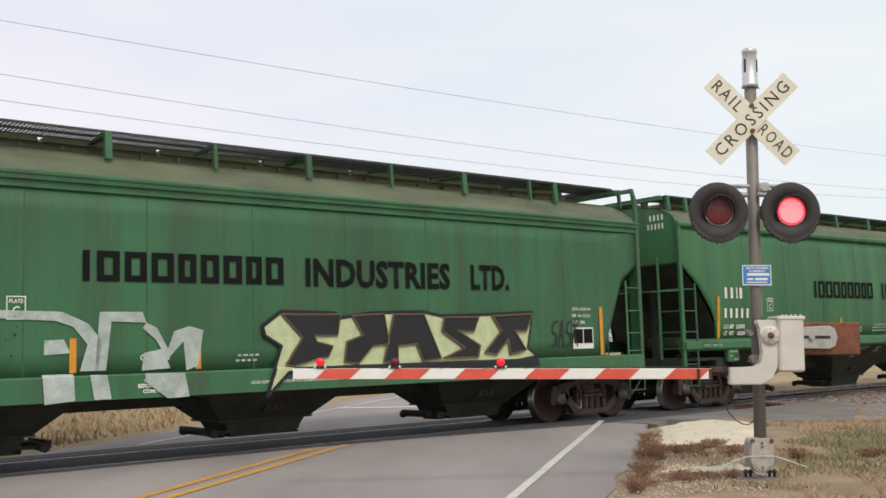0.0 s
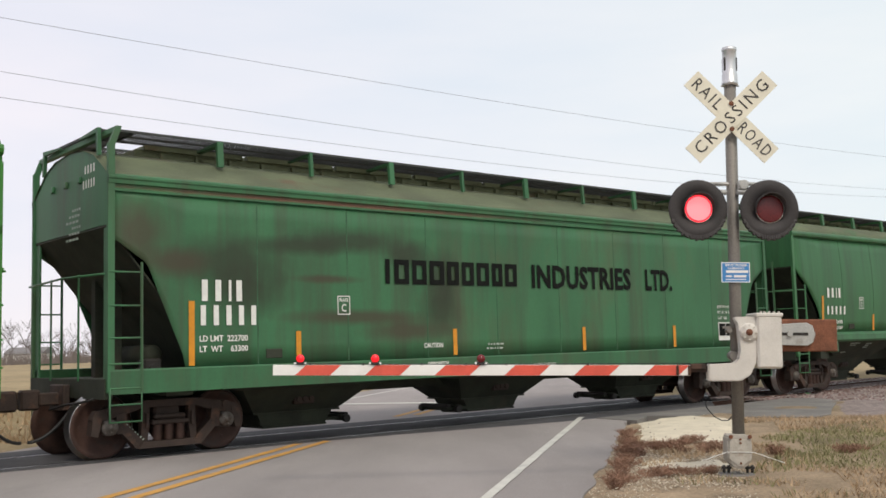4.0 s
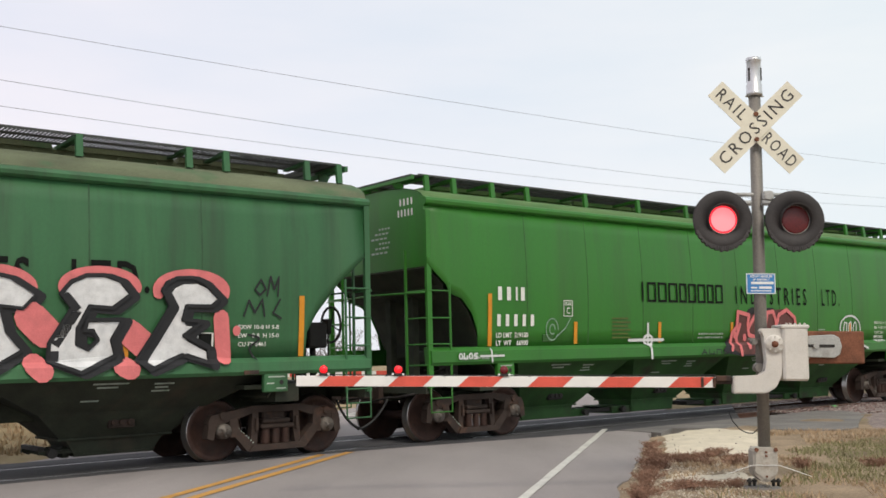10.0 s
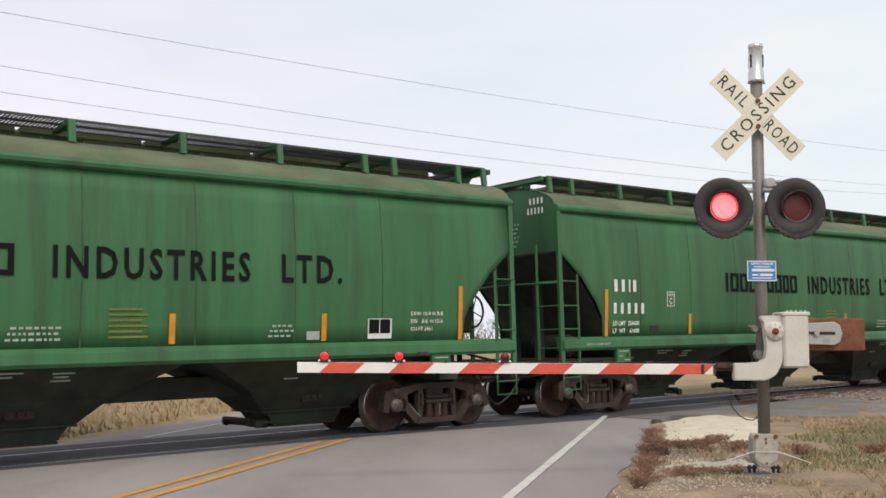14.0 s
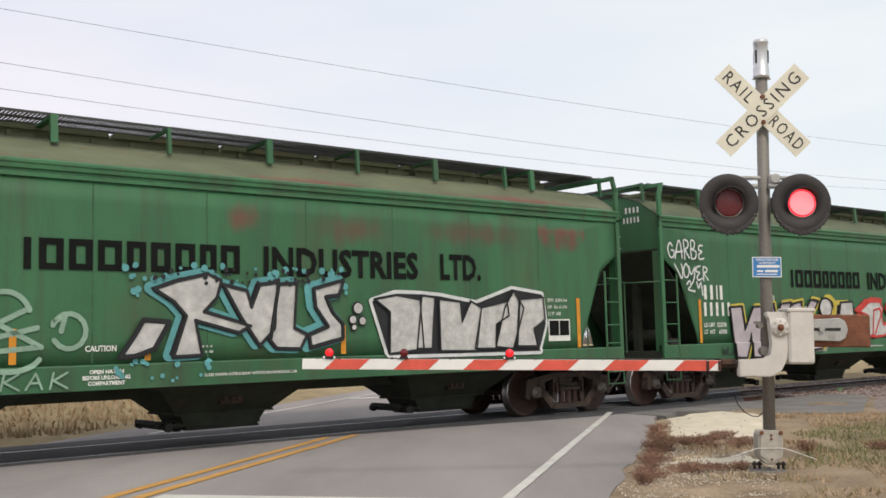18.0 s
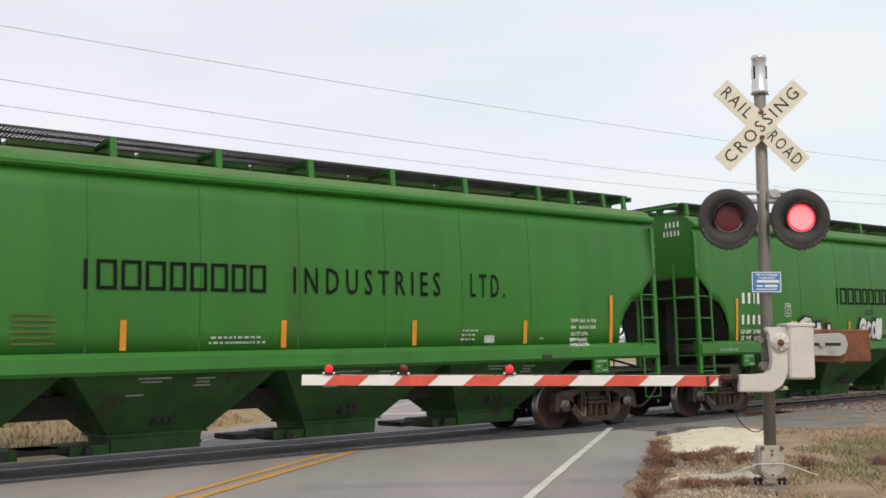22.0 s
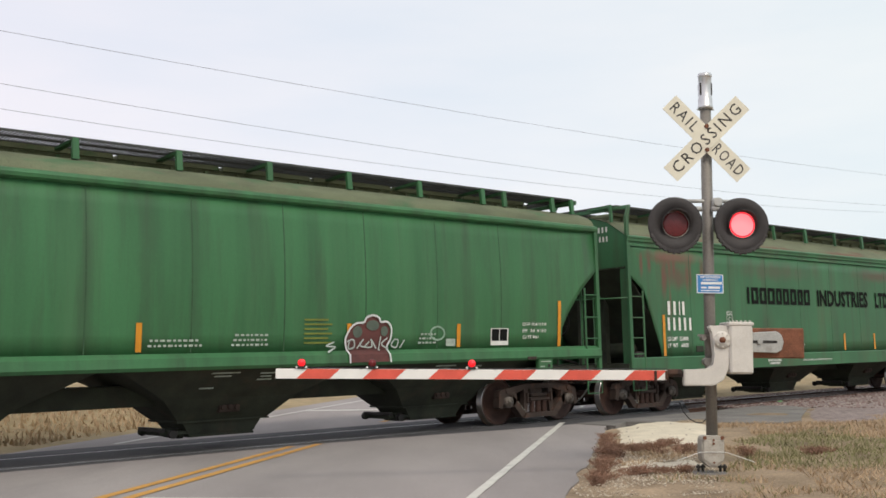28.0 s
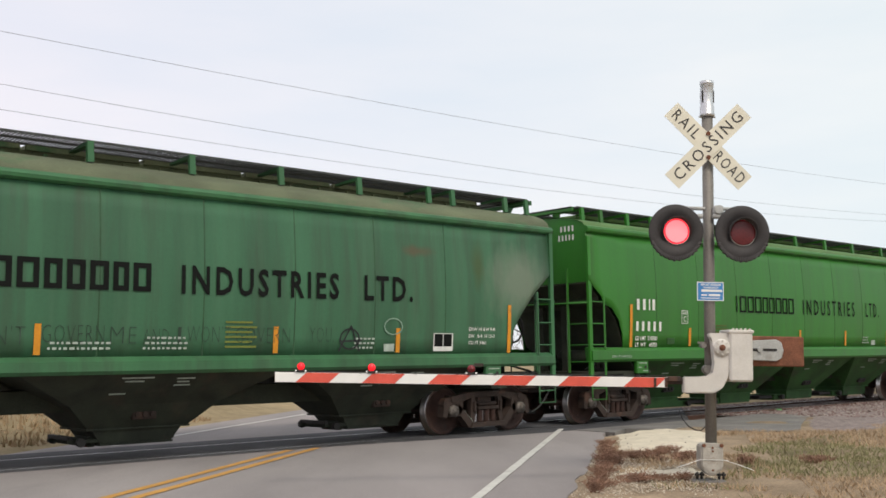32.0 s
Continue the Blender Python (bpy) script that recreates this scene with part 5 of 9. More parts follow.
def flasher(signal, x):
    """A round black background with a deep visor and a turning lamp face."""
    bm = bmesh.new()
    lathe(bm, [(0.155, 0.02), (0.315, 0.02), (0.318, 0.0), (0.305, -0.008), (0.155, -0.012), (0.155, 0.02)], 36)
    back = part("background", bm, M["hood"], signal, "round black lamp background")
    back.matrix_basis = pose(x, -0.16, 2.805)
    bm = bmesh.new()
    for k in range(37):                # worn rubber fringe round the lower edge
        a = radians(205 + 130 * k / 36)
        r1 = 0.338 + 0.009 * math.sin(k * 2.3) - 0.022 * abs(k - 18) / 18
        rod(bm, (0.29 * math.cos(a), 0.006, 0.29 * math.sin(a)), (r1 * math.cos(a), -0.004, r1 * math.sin(a)), 0.022, 0.017, n=6)
    part("fringe", bm, M["hood"], back)
    bm = bmesh.new()
    n = 26
    prev = None
    for k in range(n + 1):
        a = radians(-45 + 270 * k / n)
        depth = 0.02 + 0.10 * max(0.0, min(1.0, 0.5 + 0.75 * math.sin(a)))
        r = 0.165
        row = [bm.verts.new((r * math.cos(a), 0, r * math.sin(a))), bm.verts.new((r * math.cos(a) * 1.02, -depth, r * math.sin(a) * 1.02)),
               bm.verts.new(((r - 0.006) * math.cos(a), -depth, (r - 0.006) * math.sin(a))), bm.verts.new(((r - 0.006) * math.cos(a), 0, (r - 0.006) * math.sin(a)))]
        if prev:
            for j in range(3):
                bm.faces.new((prev[j], prev[j + 1], row[j + 1], row[j])).smooth = True
        prev = row
    bmesh.ops.recalc_face_normals(bm, faces=bm.faces)
    part("visor", bm, M["hood"], back)
    bm = bmesh.new()
    lathe(bm, [(0.157, 0.0), (0.157, -0.018), (0.148, -0.02), (0.148, 0.0)], 30)
    part("lens_ring", bm, M["galv"], back)
    bm = bmesh.new()
    lathe(bm, [(0.0, 0.22), (0.12, 0.21), (0.17, 0.14), (0.18, 0.021), (0.16, 0.021), (0.155, 0.14), (0.11, 0.195), (0.0, 0.205)], 20)
    part("housing", bm, M["hood"], back)
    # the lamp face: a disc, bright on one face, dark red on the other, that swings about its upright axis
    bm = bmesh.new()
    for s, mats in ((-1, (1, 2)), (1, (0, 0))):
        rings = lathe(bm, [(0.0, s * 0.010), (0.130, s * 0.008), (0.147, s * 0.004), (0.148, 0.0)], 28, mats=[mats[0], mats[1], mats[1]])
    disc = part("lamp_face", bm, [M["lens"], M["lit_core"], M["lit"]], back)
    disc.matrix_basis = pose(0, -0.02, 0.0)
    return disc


def signal_mast():
    signal = thing("crossing_signal", "railroad crossing signal with crossbuck, red flashers and lowered gate arm", "crossing signal", LEAN)
    bm = bmesh.new()
    rod(bm, (0, 0, 0.30), (0.0, 0, 4.28), 0.0635, n=20)
    part("mast", bm, M["mast"], signal, "weathered brown-grey steel pole")
    # bell on top
    bm = bmesh.new()
    lathe(bm, [(0.0, 4.63), (0.080, 4.63), (0.083, 4.61), (0.083, 4.595), (0.077, 4.585), (0.077, 4.34), (0.084, 4.325), (0.084, 4.245), (0.088, 4.24), (0.088, 4.205), (0.07, 4.20), (0.0, 4.20)], 24, "z")
    bell = part("pole_cap", bm, M["alu"], signal, "bright aluminium bell housing")
    bm = bmesh.new()
    for a in (-148, -32, 30, 140):
        x, y = 0.073 * math.cos(radians(a)), 0.073 * math.sin(radians(a))
        m = Matrix.Translation((x, y, 4.44)) @ Matrix.Rotation(radians(a + 90), 4, "Z")
        box(bm, -0.014, 0.014, -0.012, 0.012, -0.075, 0.075, m=m, bevel=0.008)
    part("slot", bm, M["iron"], bell)
    bm = bmesh.new()
    rod(bm, (-0.10, 0, 4.20), (0.10, 0, 4.20), 0.008, n=6)
    part("set_screw", bm, M["galv"], bell)
    crossbuck(signal)
    # cross arm and junction box of the flashers
    bm = bmesh.new()
    rod(bm, (-0.42, -0.02, 3.10), (0.40, -0.02, 3.10), 0.022, n=10)
    for x in (-0.42, 0.40):
        rod(bm, (x, -0.02, 3.12), (x, 0.0, 2.98), 0.03, n=8)
    part("cross_arm", bm, M["galv"], signal, "galvanised pipe arm")
    bm = bmesh.new()
    box(bm, 0.03, 0.15, -0.12, 0.04, 3.02, 3.13, bevel=0.02)
    rod(bm, (0.09, -0.13, 3.08), (0.09, -0.10, 3.08), 0.05, n=12)
    rod(bm, (0.02, -0.09, 3.00), (0.16, -0.09, 3.00), 0.03, n=8)
    rod(bm, (-0.16, -0.07, 3.00), (-0.09, -0.07, 3.00), 0.03, n=8)
    part("junction_box", bm, M["galv"], signal)
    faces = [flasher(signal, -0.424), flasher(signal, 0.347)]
    # blue emergency notice
    bm = bmesh.new()
    box(bm, -0.155, 0.155, -0.004, 0.004, -0.11, 0.11, bevel=0.003)
    sign = part("notice", bm, M["blue"], signal, "small blue emergency notice with white writing")
    sign.matrix_basis = pose(-0.012, -0.08, 2.125)
    bm = bmesh.new()
    for x0, x1, z0, z1 in ((-0.155, 0.155, 0.100, 0.109), (-0.155, 0.155, -0.109, -0.100), (-0.155, -0.146, -0.1, 0.1), (0.146, 0.155, -0.1, 0.1)):
        patch(bm, x0, x1, z0, z1, -0.007)
    patch(bm, -0.105, 0.135, -0.006, 0.022, -0.007)
    patch(bm, -0.02, 0.115, -0.055, -0.030, -0.007)
    patch(bm, -0.105, -0.04, -0.052, -0.034, -0.007)
    patch(bm, -0.11, 0.11, -0.082, -0.072, -0.007)
    part("notice_border", bm, M["signwhite"], sign)
    for text, z, h, w in (("REPORT PROBLEM", 0.066, 0.024, 0.23), ("OR EMERGENCY", 0.034, 0.020, 0.18)):
        bm = words(text, h, 0.0008, width=w)
        for v in bm.verts:
            v.co = v.co + Vector((-w / 2 + 0.005, -0.0075, z))
        part("letters", bm, M["signwhite"], sign)
    # base casting
    bm = bmesh.new()
    prism(bm, [(-0.125, 0.36), (-0.09, 0.385), (0.09, 0.385), (0.125, 0.36), (0.13, 0.16), (0.115, 0.09), (0.07, 0.075), (0.04, 0.03), (-0.04, 0.03), (-0.07, 0.075),
               (-0.115, 0.09), (-0.13, 0.16)], -0.15, 0.06)
    bmesh.ops.bevel(bm, geom=bm.edges[:], offset=0.012, segments=2, affect="EDGES")
    base = part("base_casting", bm, M["cast"], signal, "grey cast base of the mast")
    base.matrix_basis = pose(-0.030, 0, 0.012)
    bm = bmesh.new()
    prism(bm, [(-0.11, 0.335), (0.11, 0.335), (0.12, 0.14), (0.10, 0.11), (0.05, 0.095), (0.03, 0.055), (-0.03, 0.055), (-0.05, 0.095), (-0.10, 0.11), (-0.12, 0.14)], -0.162, -0.148)
    bmesh.ops.bevel(bm, geom=bm.edges[:], offset=0.004, segments=1, affect="EDGES")
    part("cover_plate", bm, M["cast"], base)
    bm = bmesh.new()
    for x, z in ((-0.10, 0.365), (0.10, 0.365), (0.0, 0.30), (0.0, 0.09), (0.0, 0.34)):
        rod(bm, (x, -0.155, z), (x, -0.178, z), 0.022 if abs(x) > 0.05 else 0.012, n=6)
    part("bolt", bm, M["rust"], base)
    for x in (-0.15, -0.10, 0.10, 0.15):
        bm = bmesh.new()
        rod(bm, (x, -0.06, -0.02), (x, -0.06, 0.06), 0.016, n=8)
        rod(bm, (x, -0.06, 0.02), (x, -0.06, 0.045), 0.03, n=6)
        part("anchor_bolt", bm, M["iron"], base)
    bm = bmesh.new()
    lathe(bm, [(0.0, -0.035), (0.19, -0.035), (0.21, -0.06), (0.21, -0.15), (0.0, -0.15)], 20, "z")
    part("footing", bm, M["shoulder"], base, "grey concrete footing")
    bm = bmesh.new()
    tube(bm, [(-0.44, -0.30, 0.13), (-0.15, -0.168, 0.205), (0.14, -0.168, 0.205), (0.42, -0.30, 0.11)], 0.0035, n=6)
    part("wire", bm, M["signwhite"], base, "pale wire round the base")
    # gate mechanism
    bm = bmesh.new()
    prism(bm, [(-0.358, 1.142), (-0.072, 1.142), (-0.017, 1.19), (-0.007, 1.30), (-0.02, 1.57), (-0.062, 1.60), (-0.062, 1.645), (0.07, 1.635), (0.17, 1.65), (0.173, 1.32), (0.155, 1.15), (0.085, 1.02), (-0.02, 0.960), (-0.358, 0.958)], -0.20, -0.09)
    bmesh.ops.bevel(bm, geom=bm.edges[:], offset=0.012, segments=2, affect="EDGES")
    mech = part("gate_bracket", bm, M["box"], signal, "pale curved casting that carries the gate arm")
    bm = bmesh.new()
    lathe(bm, [(0.0, -0.225), (0.095, -0.222), (0.10, -0.205), (0.10, -0.19), (0.0, -0.19)], 20)
    for a in range(8):
        x, z = 0.075 * math.cos(a * math.tau / 8), 0.075 * math.sin(a * math.tau / 8)
        rod(bm, (x, -0.22, z), (x, -0.236, z), 0.010, n=6)
    ob = part("hub", bm, M["box"], mech)
    ob.matrix_basis = pose(0.077, 0, 1.478)
    bm = bmesh.new()
    lathe(bm, [(0.0, -0.262), (0.026, -0.26), (0.036, -0.235), (0.036, -0.22), (0.0, -0.22)], 14)
    ob = part("pivot_nut", bm, M["rust"], mech)
    ob.matrix_basis = pose(0.077, 0, 1.478)
    bm = bmesh.new()
    box(bm, 0.158, 0.425, -0.24, 0.10, 1.095, 1.668, bevel=0.022)
    box(bm, 0.143, 0.438, -0.25, 0.11, 1.640, 1.684, bevel=0.012)
    for x in (0.20, 0.24, 0.29, 0.34, 0.39):
        rod(bm, (x, -0.235, 1.675), (x, -0.235, 1.70), 0.012, n=6)
    part("motor_box", bm, M["box"], signal, "pale painted steel gate motor housing")
    bm = bmesh.new()
    box(bm, -0.16, 0.06, -0.075, -0.055, 1.52, 1.545)
    rod(bm, (-0.10, -0.12, 1.50), (-0.10, -0.02, 1.50), 0.03, n=8)
    part("u_bolt", bm, M["mast"], signal)
    bm = bmesh.new()
    rod(bm, (-0.05, -0.10, 1.23), (-0.05, 0.02, 1.23), 0.05, n=10)
    rod(bm, (-0.02, -0.12, 1.18), (0.05, -0.12, 1.18), 0.03, n=8)
    part("u_bolt", bm, M["mast"], signal)
    # counterweight plate with a slotted bar
    bm = bmesh.new()
    box(bm, 0.40, 1.085, -0.04, 0.03, 1.275, 1.622, bevel=0.012)
    plate = part("counterweight", bm, M["rust"], signal, "rusted steel counterweight plate")
    bm = bmesh.new()
    pts = [(0.40, 1.345), (0.74, 1.335), (0.80, 1.37), (0.826, 1.46), (0.80, 1.55), (0.74, 1.585), (0.40, 1.565)]
    prism(bm, pts, -0.10, -0.055)
    bmesh.ops.bevel(bm, geom=bm.edges[:], offset=0.006, segments=1, affect="EDGES")
    bar = part("slotted_bar", bm, M["galv"], plate, "galvanised slotted bar")
    bm = bmesh.new()
    box(bm, 0.44, 0.745, -0.106, -0.10, 1.448, 1.478)
    part("slot", bm, M["iron"], bar)
    bm = bmesh.new()
    rod(bm, (0.545, -0.10, 1.463), (0.545, -0.13, 1.463), 0.030, n=8)
    part("bolt", bm, M["galv"], bar)
    # arm
    arm_len = 4.44
    dz = 0.126 / 4.44
    bm = bmesh.new()
    pitch, wide, slope = 0.741, 0.370, 0.19
    box(bm, 0, arm_len, -0.014, 0.018, -0.056, 0.056, bevel=0.003)
    arm = part("gate_arm", bm, M["armwhite"], signal, "lowered gate arm with slanted red and white bands")
    arm.matrix_basis = LEAN.inverted() @ Matrix.Translation((-1.758, 10.86, 1.246)) @ Matrix.Rotation(math.atan(dz), 4, "Y")
    x = 0.235
    while x < arm_len - 0.05:
        bm = bmesh.new()
        lo1, hi0, hi1 = min(arm_len, x + wide), min(arm_len, x + slope * 0.62), min(arm_len, x + wide + slope * 0.62)
        bm.faces.new([bm.verts.new(p) for p in ((x, -0.0175, -0.0545), (lo1, -0.0175, -0.0545), (hi1, -0.0175, 0.0545), (hi0, -0.0175, 0.0545))])
        part("red_band", bm, M["armred"], arm)
        x += pitch
    bm = bmesh.new()
    for x in (arm_len - 0.155, arm_len - 0.03):
        box(bm, x, x + 0.03, -0.024, -0.019, -0.052, 0.052, bevel=0.002)
        for z in (-0.03, 0.03):
            rod(bm, (x + 0.015, -0.022, z), (x + 0.015, -0.034, z), 0.011, n=6)
    box(bm, arm_len - 0.02, arm_len + 0.30, 0.0, 0.05, -0.02, 0.05, bevel=0.006)
    box(bm, arm_len + 0.004, arm_len + 0.16, -0.04, 0.05, 0.01, 0.07, bevel=0.008)
    part("arm_clamp", bm, M["truck"], arm)
    bm = bmesh.new()
    tube(bm, [(0.32, 0.0, 0.068), (1.1, 0.0, 0.064), (2.2, 0.0, 0.062), (arm_len, 0.0, 0.075)], 0.005, n=5)
    for x in (0.40, 0.96, 1.58, 2.05, 2.48, 3.35):
        box(bm, x - 0.008, x + 0.008, -0.02, 0.02, 0.05, 0.075)
    part("lamp_cable", bm, M["hose"], arm)
    lamps = []
    for x in (0.29, 1.085, 2.21):
        bm = bmesh.new()
        box(bm, -0.045, 0.045, -0.035, 0.035, 0.056, 0.085, bevel=0.006)
        base = part("arm_lamp", bm, M["iron"], arm, "small red lamp on the gate arm")
        base.matrix_basis = pose(x, 0, 0)
        bm = bmesh.new()
        for s in (-1, 1):
            rod(bm, (s * 0.055, -0.02, 0.075), (s * 0.055, -0.035, 0.075), 0.012, n=8)
        part("reflector_stud", bm, M["signwhite"], base)
        bm = bmesh.new()
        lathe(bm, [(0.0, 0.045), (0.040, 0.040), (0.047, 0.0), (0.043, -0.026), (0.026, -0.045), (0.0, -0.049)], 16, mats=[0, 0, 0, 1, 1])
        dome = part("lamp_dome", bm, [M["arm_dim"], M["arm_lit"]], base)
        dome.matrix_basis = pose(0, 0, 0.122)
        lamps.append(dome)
    return signal, faces, lamps


SIGNAL, FACES, LAMPS = signal_mast()

# ---- wires beyond the track ----
def wires():
    for pts in (((6.6, 9.24), (19.7, 9.43), (32.7, 9.6), (47.3, 10.18)), ((6.6, 8.02), (19.6, 7.80), (31.2, 8.04), (47.1, 8.47)), ((6.6, 7.41), (19.6, 7.25), (31.1, 7.52), (47.0, 8.06))):
        c = np.polyfit([p[0] for p in pts], [p[1] for p in pts], 2)
        bm = bmesh.new()
        run_pts = [on_track(u, 8.93, float(np.polyval(c, u))) for u in np.arange(-18, 62.1, 4.0)]
        tube(bm, run_pts, 0.0055, n=5)
        tagged(part("overhead_wire", bm, M["wire"]), "thin dark overhead wire strung along the track", "overhead wire", group="overhead wires")
    for u in (-18.0, 62.0):
        pole = thing("utility_pole", "brown wooden utility pole with a cross arm", "utility pole", Matrix.Translation(on_track(u, 9.0, -0.3)) @ Matrix.Rotation(radians(ANG), 4, "Z"), "poles of the overhead line")
        bm = bmesh.new()
        rod(bm, (0, 0, 0), (0, 0, 11.6), 0.16, 0.11, n=10)
        part("shaft", bm, M["wood"], pole)
        bm = bmesh.new()
        box(bm, -0.05, 0.05, -0.9, 0.9, 10.4, 10.52)
        part("cross_arm", bm, M["wood"], pole)


wires()


def far_signal():
    """The crossing signal on the other side of the track, seen between the cars."""
    place = Matrix.Translation((-6.95, 27.1, 0.0)) @ Matrix.Rotation(radians(-13), 4, "Z")
    far = thing("crossing_signal", "distant crossing signal with round lamps and a lowered gate arm", "crossing signal", place)
    bm = bmesh.new()
    rod(bm, (0, 0, -0.05), (0, 0, 4.4), 0.064, n=12)
    part("mast", bm, M["galv"], far)
    bm = bmesh.new()
    rod(bm, (-0.42, 0, 3.25), (0.42, 0, 3.25), 0.022, n=8)
    part("cross_arm", bm, M["galv"], far)
    for x in (-0.40, 0.40):
        bm = bmesh.new()
        lathe(bm, [(0.0, -0.05), (0.15, -0.05), (0.16, -0.02), (0.30, -0.02), (0.305, 0.02), (0.0, 0.06)], 24)
        disc = part("background", bm, M["hood"], far)
        disc.matrix_basis = pose(x, -0.14, 3.03)
        bm = bmesh.new()
        lathe(bm, [(0.0, -0.062), (0.14, -0.058), (0.145, -0.045)], 20)
        part("lens", bm, M["lens"], disc)
        bm = bmesh.new()
        lathe(bm, [(0.0, 0.30), (0.15, 0.28), (0.19, 0.18), (0.19, 0.10), (0.0, 0.09)], 20)
        part("housing", bm, M["alu"], disc)
    for tilt in (45, -45):
        bm = bmesh.new()
        box(bm, -0.61, 0.61, -0.004, 0.004, -0.1145, 0.1145)
        ob = part("sign_blade", bm, M["cream"], far)
        ob.matrix_basis = pose(0, 0.10 + 0.0001 * tilt, 3.95) @ Matrix.Rotation(radians(tilt), 4, "Y")
    bm = bmesh.new()
    box(bm, -0.50, -0.16, -0.2, 0.2, 1.0, 1.6, bevel=0.03)
    part("motor_box", bm, M["box"], far)
    bm = bmesh.new()
    box(bm, 0.07, 0.30, -0.12, 0.12, 1.95, 2.25, bevel=0.02)
    part("relay_box", bm, M["galv"], far)
    bm = bmesh.new()
    box(bm, 0.2, 6.5, -0.22, -0.19, 1.05, 1.16)
    arm = part("gate_arm", bm, M["armwhite"], far)
    for j in range(8):
        bm = bmesh.new()
        box(bm, 0.3 + 0.78 * j, 0.69 + 0.78 * j, -0.224, -0.186, 1.048, 1.162)
        part("red_band", bm, M["armred"], arm)


far_signal()


# ---- lettering and graffiti on the cars ----
def skin(kind, z):
    """Half width of the car's outer face at a height, down over the side sill."""
    low = KIND[kind]["low"]
    line = [(low - 0.03, 1.540), (low - 0.005, 1.538), (low + 0.012, 1.504)] if kind == "A" else [(low - 0.19, 1.574), (low - 0.05, 1.563), (low + 0.02, 1.486)]
    if z >= line[-1][0]:
        return max(half_width(kind, z), 0.0)
    if z <= line[0][0]:
        return line[0][1]
    for (za, ya), (zb, yb) in zip(line, line[1:]):
        if za <= z <= zb:
            return ya + (yb - ya) * (z - za) / (zb - za)


def decal(car, kind, name, bm, mat, x, z, lift=0.016, parent=None, label=""):
    """Lays a flat piece, drawn in x and z, on the near side of a car, x metres from its rear end."""
    L = KIND[kind]["length"]
    zs = [v.co.z for v in bm.verts]
    low = KIND[kind]["low"] - z
    cuts = [low - 0.03, low - 0.005, low + 0.012] if kind == "A" else [low - 0.19, low - 0.05, low + 0.02]
    if kind != "A":
        cuts = cuts[:3] + [j / 6 - z for j in range(10, 25)] if max(zs) - min(zs) > 0.3 else cuts[:3]
    for cut in cuts:                                     # so that it follows the curved side and the sill
        if min(zs) < cut < max(zs):
            bmesh.ops.bisect_plane(bm, geom=bm.verts[:] + bm.edges[:] + bm.faces[:], plane_co=(0, 0, cut), plane_no=(0, 0, 1))
    for v in bm.verts:
        zz = v.co.z + z
        v.co = Vector((v.co.x + x - L / 2, -(skin(kind, zz) + lift) + v.co.y, zz))
    ob = part(name, bm, mat, parent or car, label)
    if name in ("graffiti", "small_print", "owner_name", "owner_mark", "car_number", "letters", "faded_notice"):
        tagged(ob, kind="stuff")
    return ob


def bars(bm, x, z, widths, height, gap, fill=0.62):
    """Plain upright bars, one for each unreadable or private character."""
    for w in widths:
        patch(bm, x, x + w * fill, z, z + height)
        x += w + gap


def company(car, kind):
    """The owner's name as plain black shapes, then the two common words."""
    spec = {"A": ((4.72, 7.76), (8.15, 11.03), (11.50, 12.40), 2.50, 0.41, 0.095, 0.020), "B": ((5.18, 7.95), (8.43, 11.28), (11.81, 12.88), 2.45, 0.41, 0.08, 0.014),
            "C": ((5.50, 8.20), (8.67, 11.50), (12.17, 12.96), 2.47, 0.40, 0.05, 0.002)}[kind]
    (x0, x1), (x2, x3), (x4, x5), z, h, t, bold = spec
    bm = bmesh.new()
    cells = [0.45, 1.15, 1.15, 1.2, 1.0, 1.05, 1.1, 0.95, 1.1]
    unit = (x1 - x0) / (sum(cells) + 0.25 * 8)
    x = x0
    for i, w in enumerate(cells):
        w *= unit
        patch(bm, x, x + t, z, z + h)
        if i:
            patch(bm, x + w - t, x + w, z, z + h)
            patch(bm, x + t, x + w - t, z, z + t * 0.9)
            patch(bm, x + t, x + w - t, z + h - t * 0.9, z + h)
        x += w + 0.25 * unit
    decal(car, kind, "owner_name", bm, M["black"], 0, 0)
    for text, a, b in (("INDUSTRIES", x2, x3), ("LTD.", x4, x5)):
        bm = words(text, h, bold, width=b - a, spacing={"A": 1.05, "B": 1.3, "C": 1.55}[kind])
        decal(car, kind, "letters", bm, M["black"], a, z)


def reflectors(car, kind, own=None):
    L = KIND[kind]["length"]
    tall = {"A": (1.25, 1.27, 2.19), "B": (1.30, 1.53, 2.44), "C": (1.41, 1.63, 2.55)}[kind]
    short = {"A": ((4.60, 6.36, 9.53, 11.30), 1.29, 1.74), "B": ((3.90, 6.36, 10.08, 12.56), 1.55, 1.97), "C": ((3.58, 6.05, 8.51, 10.96, 13.46), 1.65, 2.06)}[kind]
    for x in (tall[0], L - tall[0]):
        bm = bmesh.new()
        patch(bm, -0.045, 0.045, tall[1], tall[2])
        decal(car, kind, "reflector", bm, M["orange"], x, 0)
    for x in own or short[0]:
        bm = bmesh.new()
        patch(bm, -0.045, 0.045, short[1], short[2])
        decal(car, kind, "reflector", bm, M["orange"], x, 0)


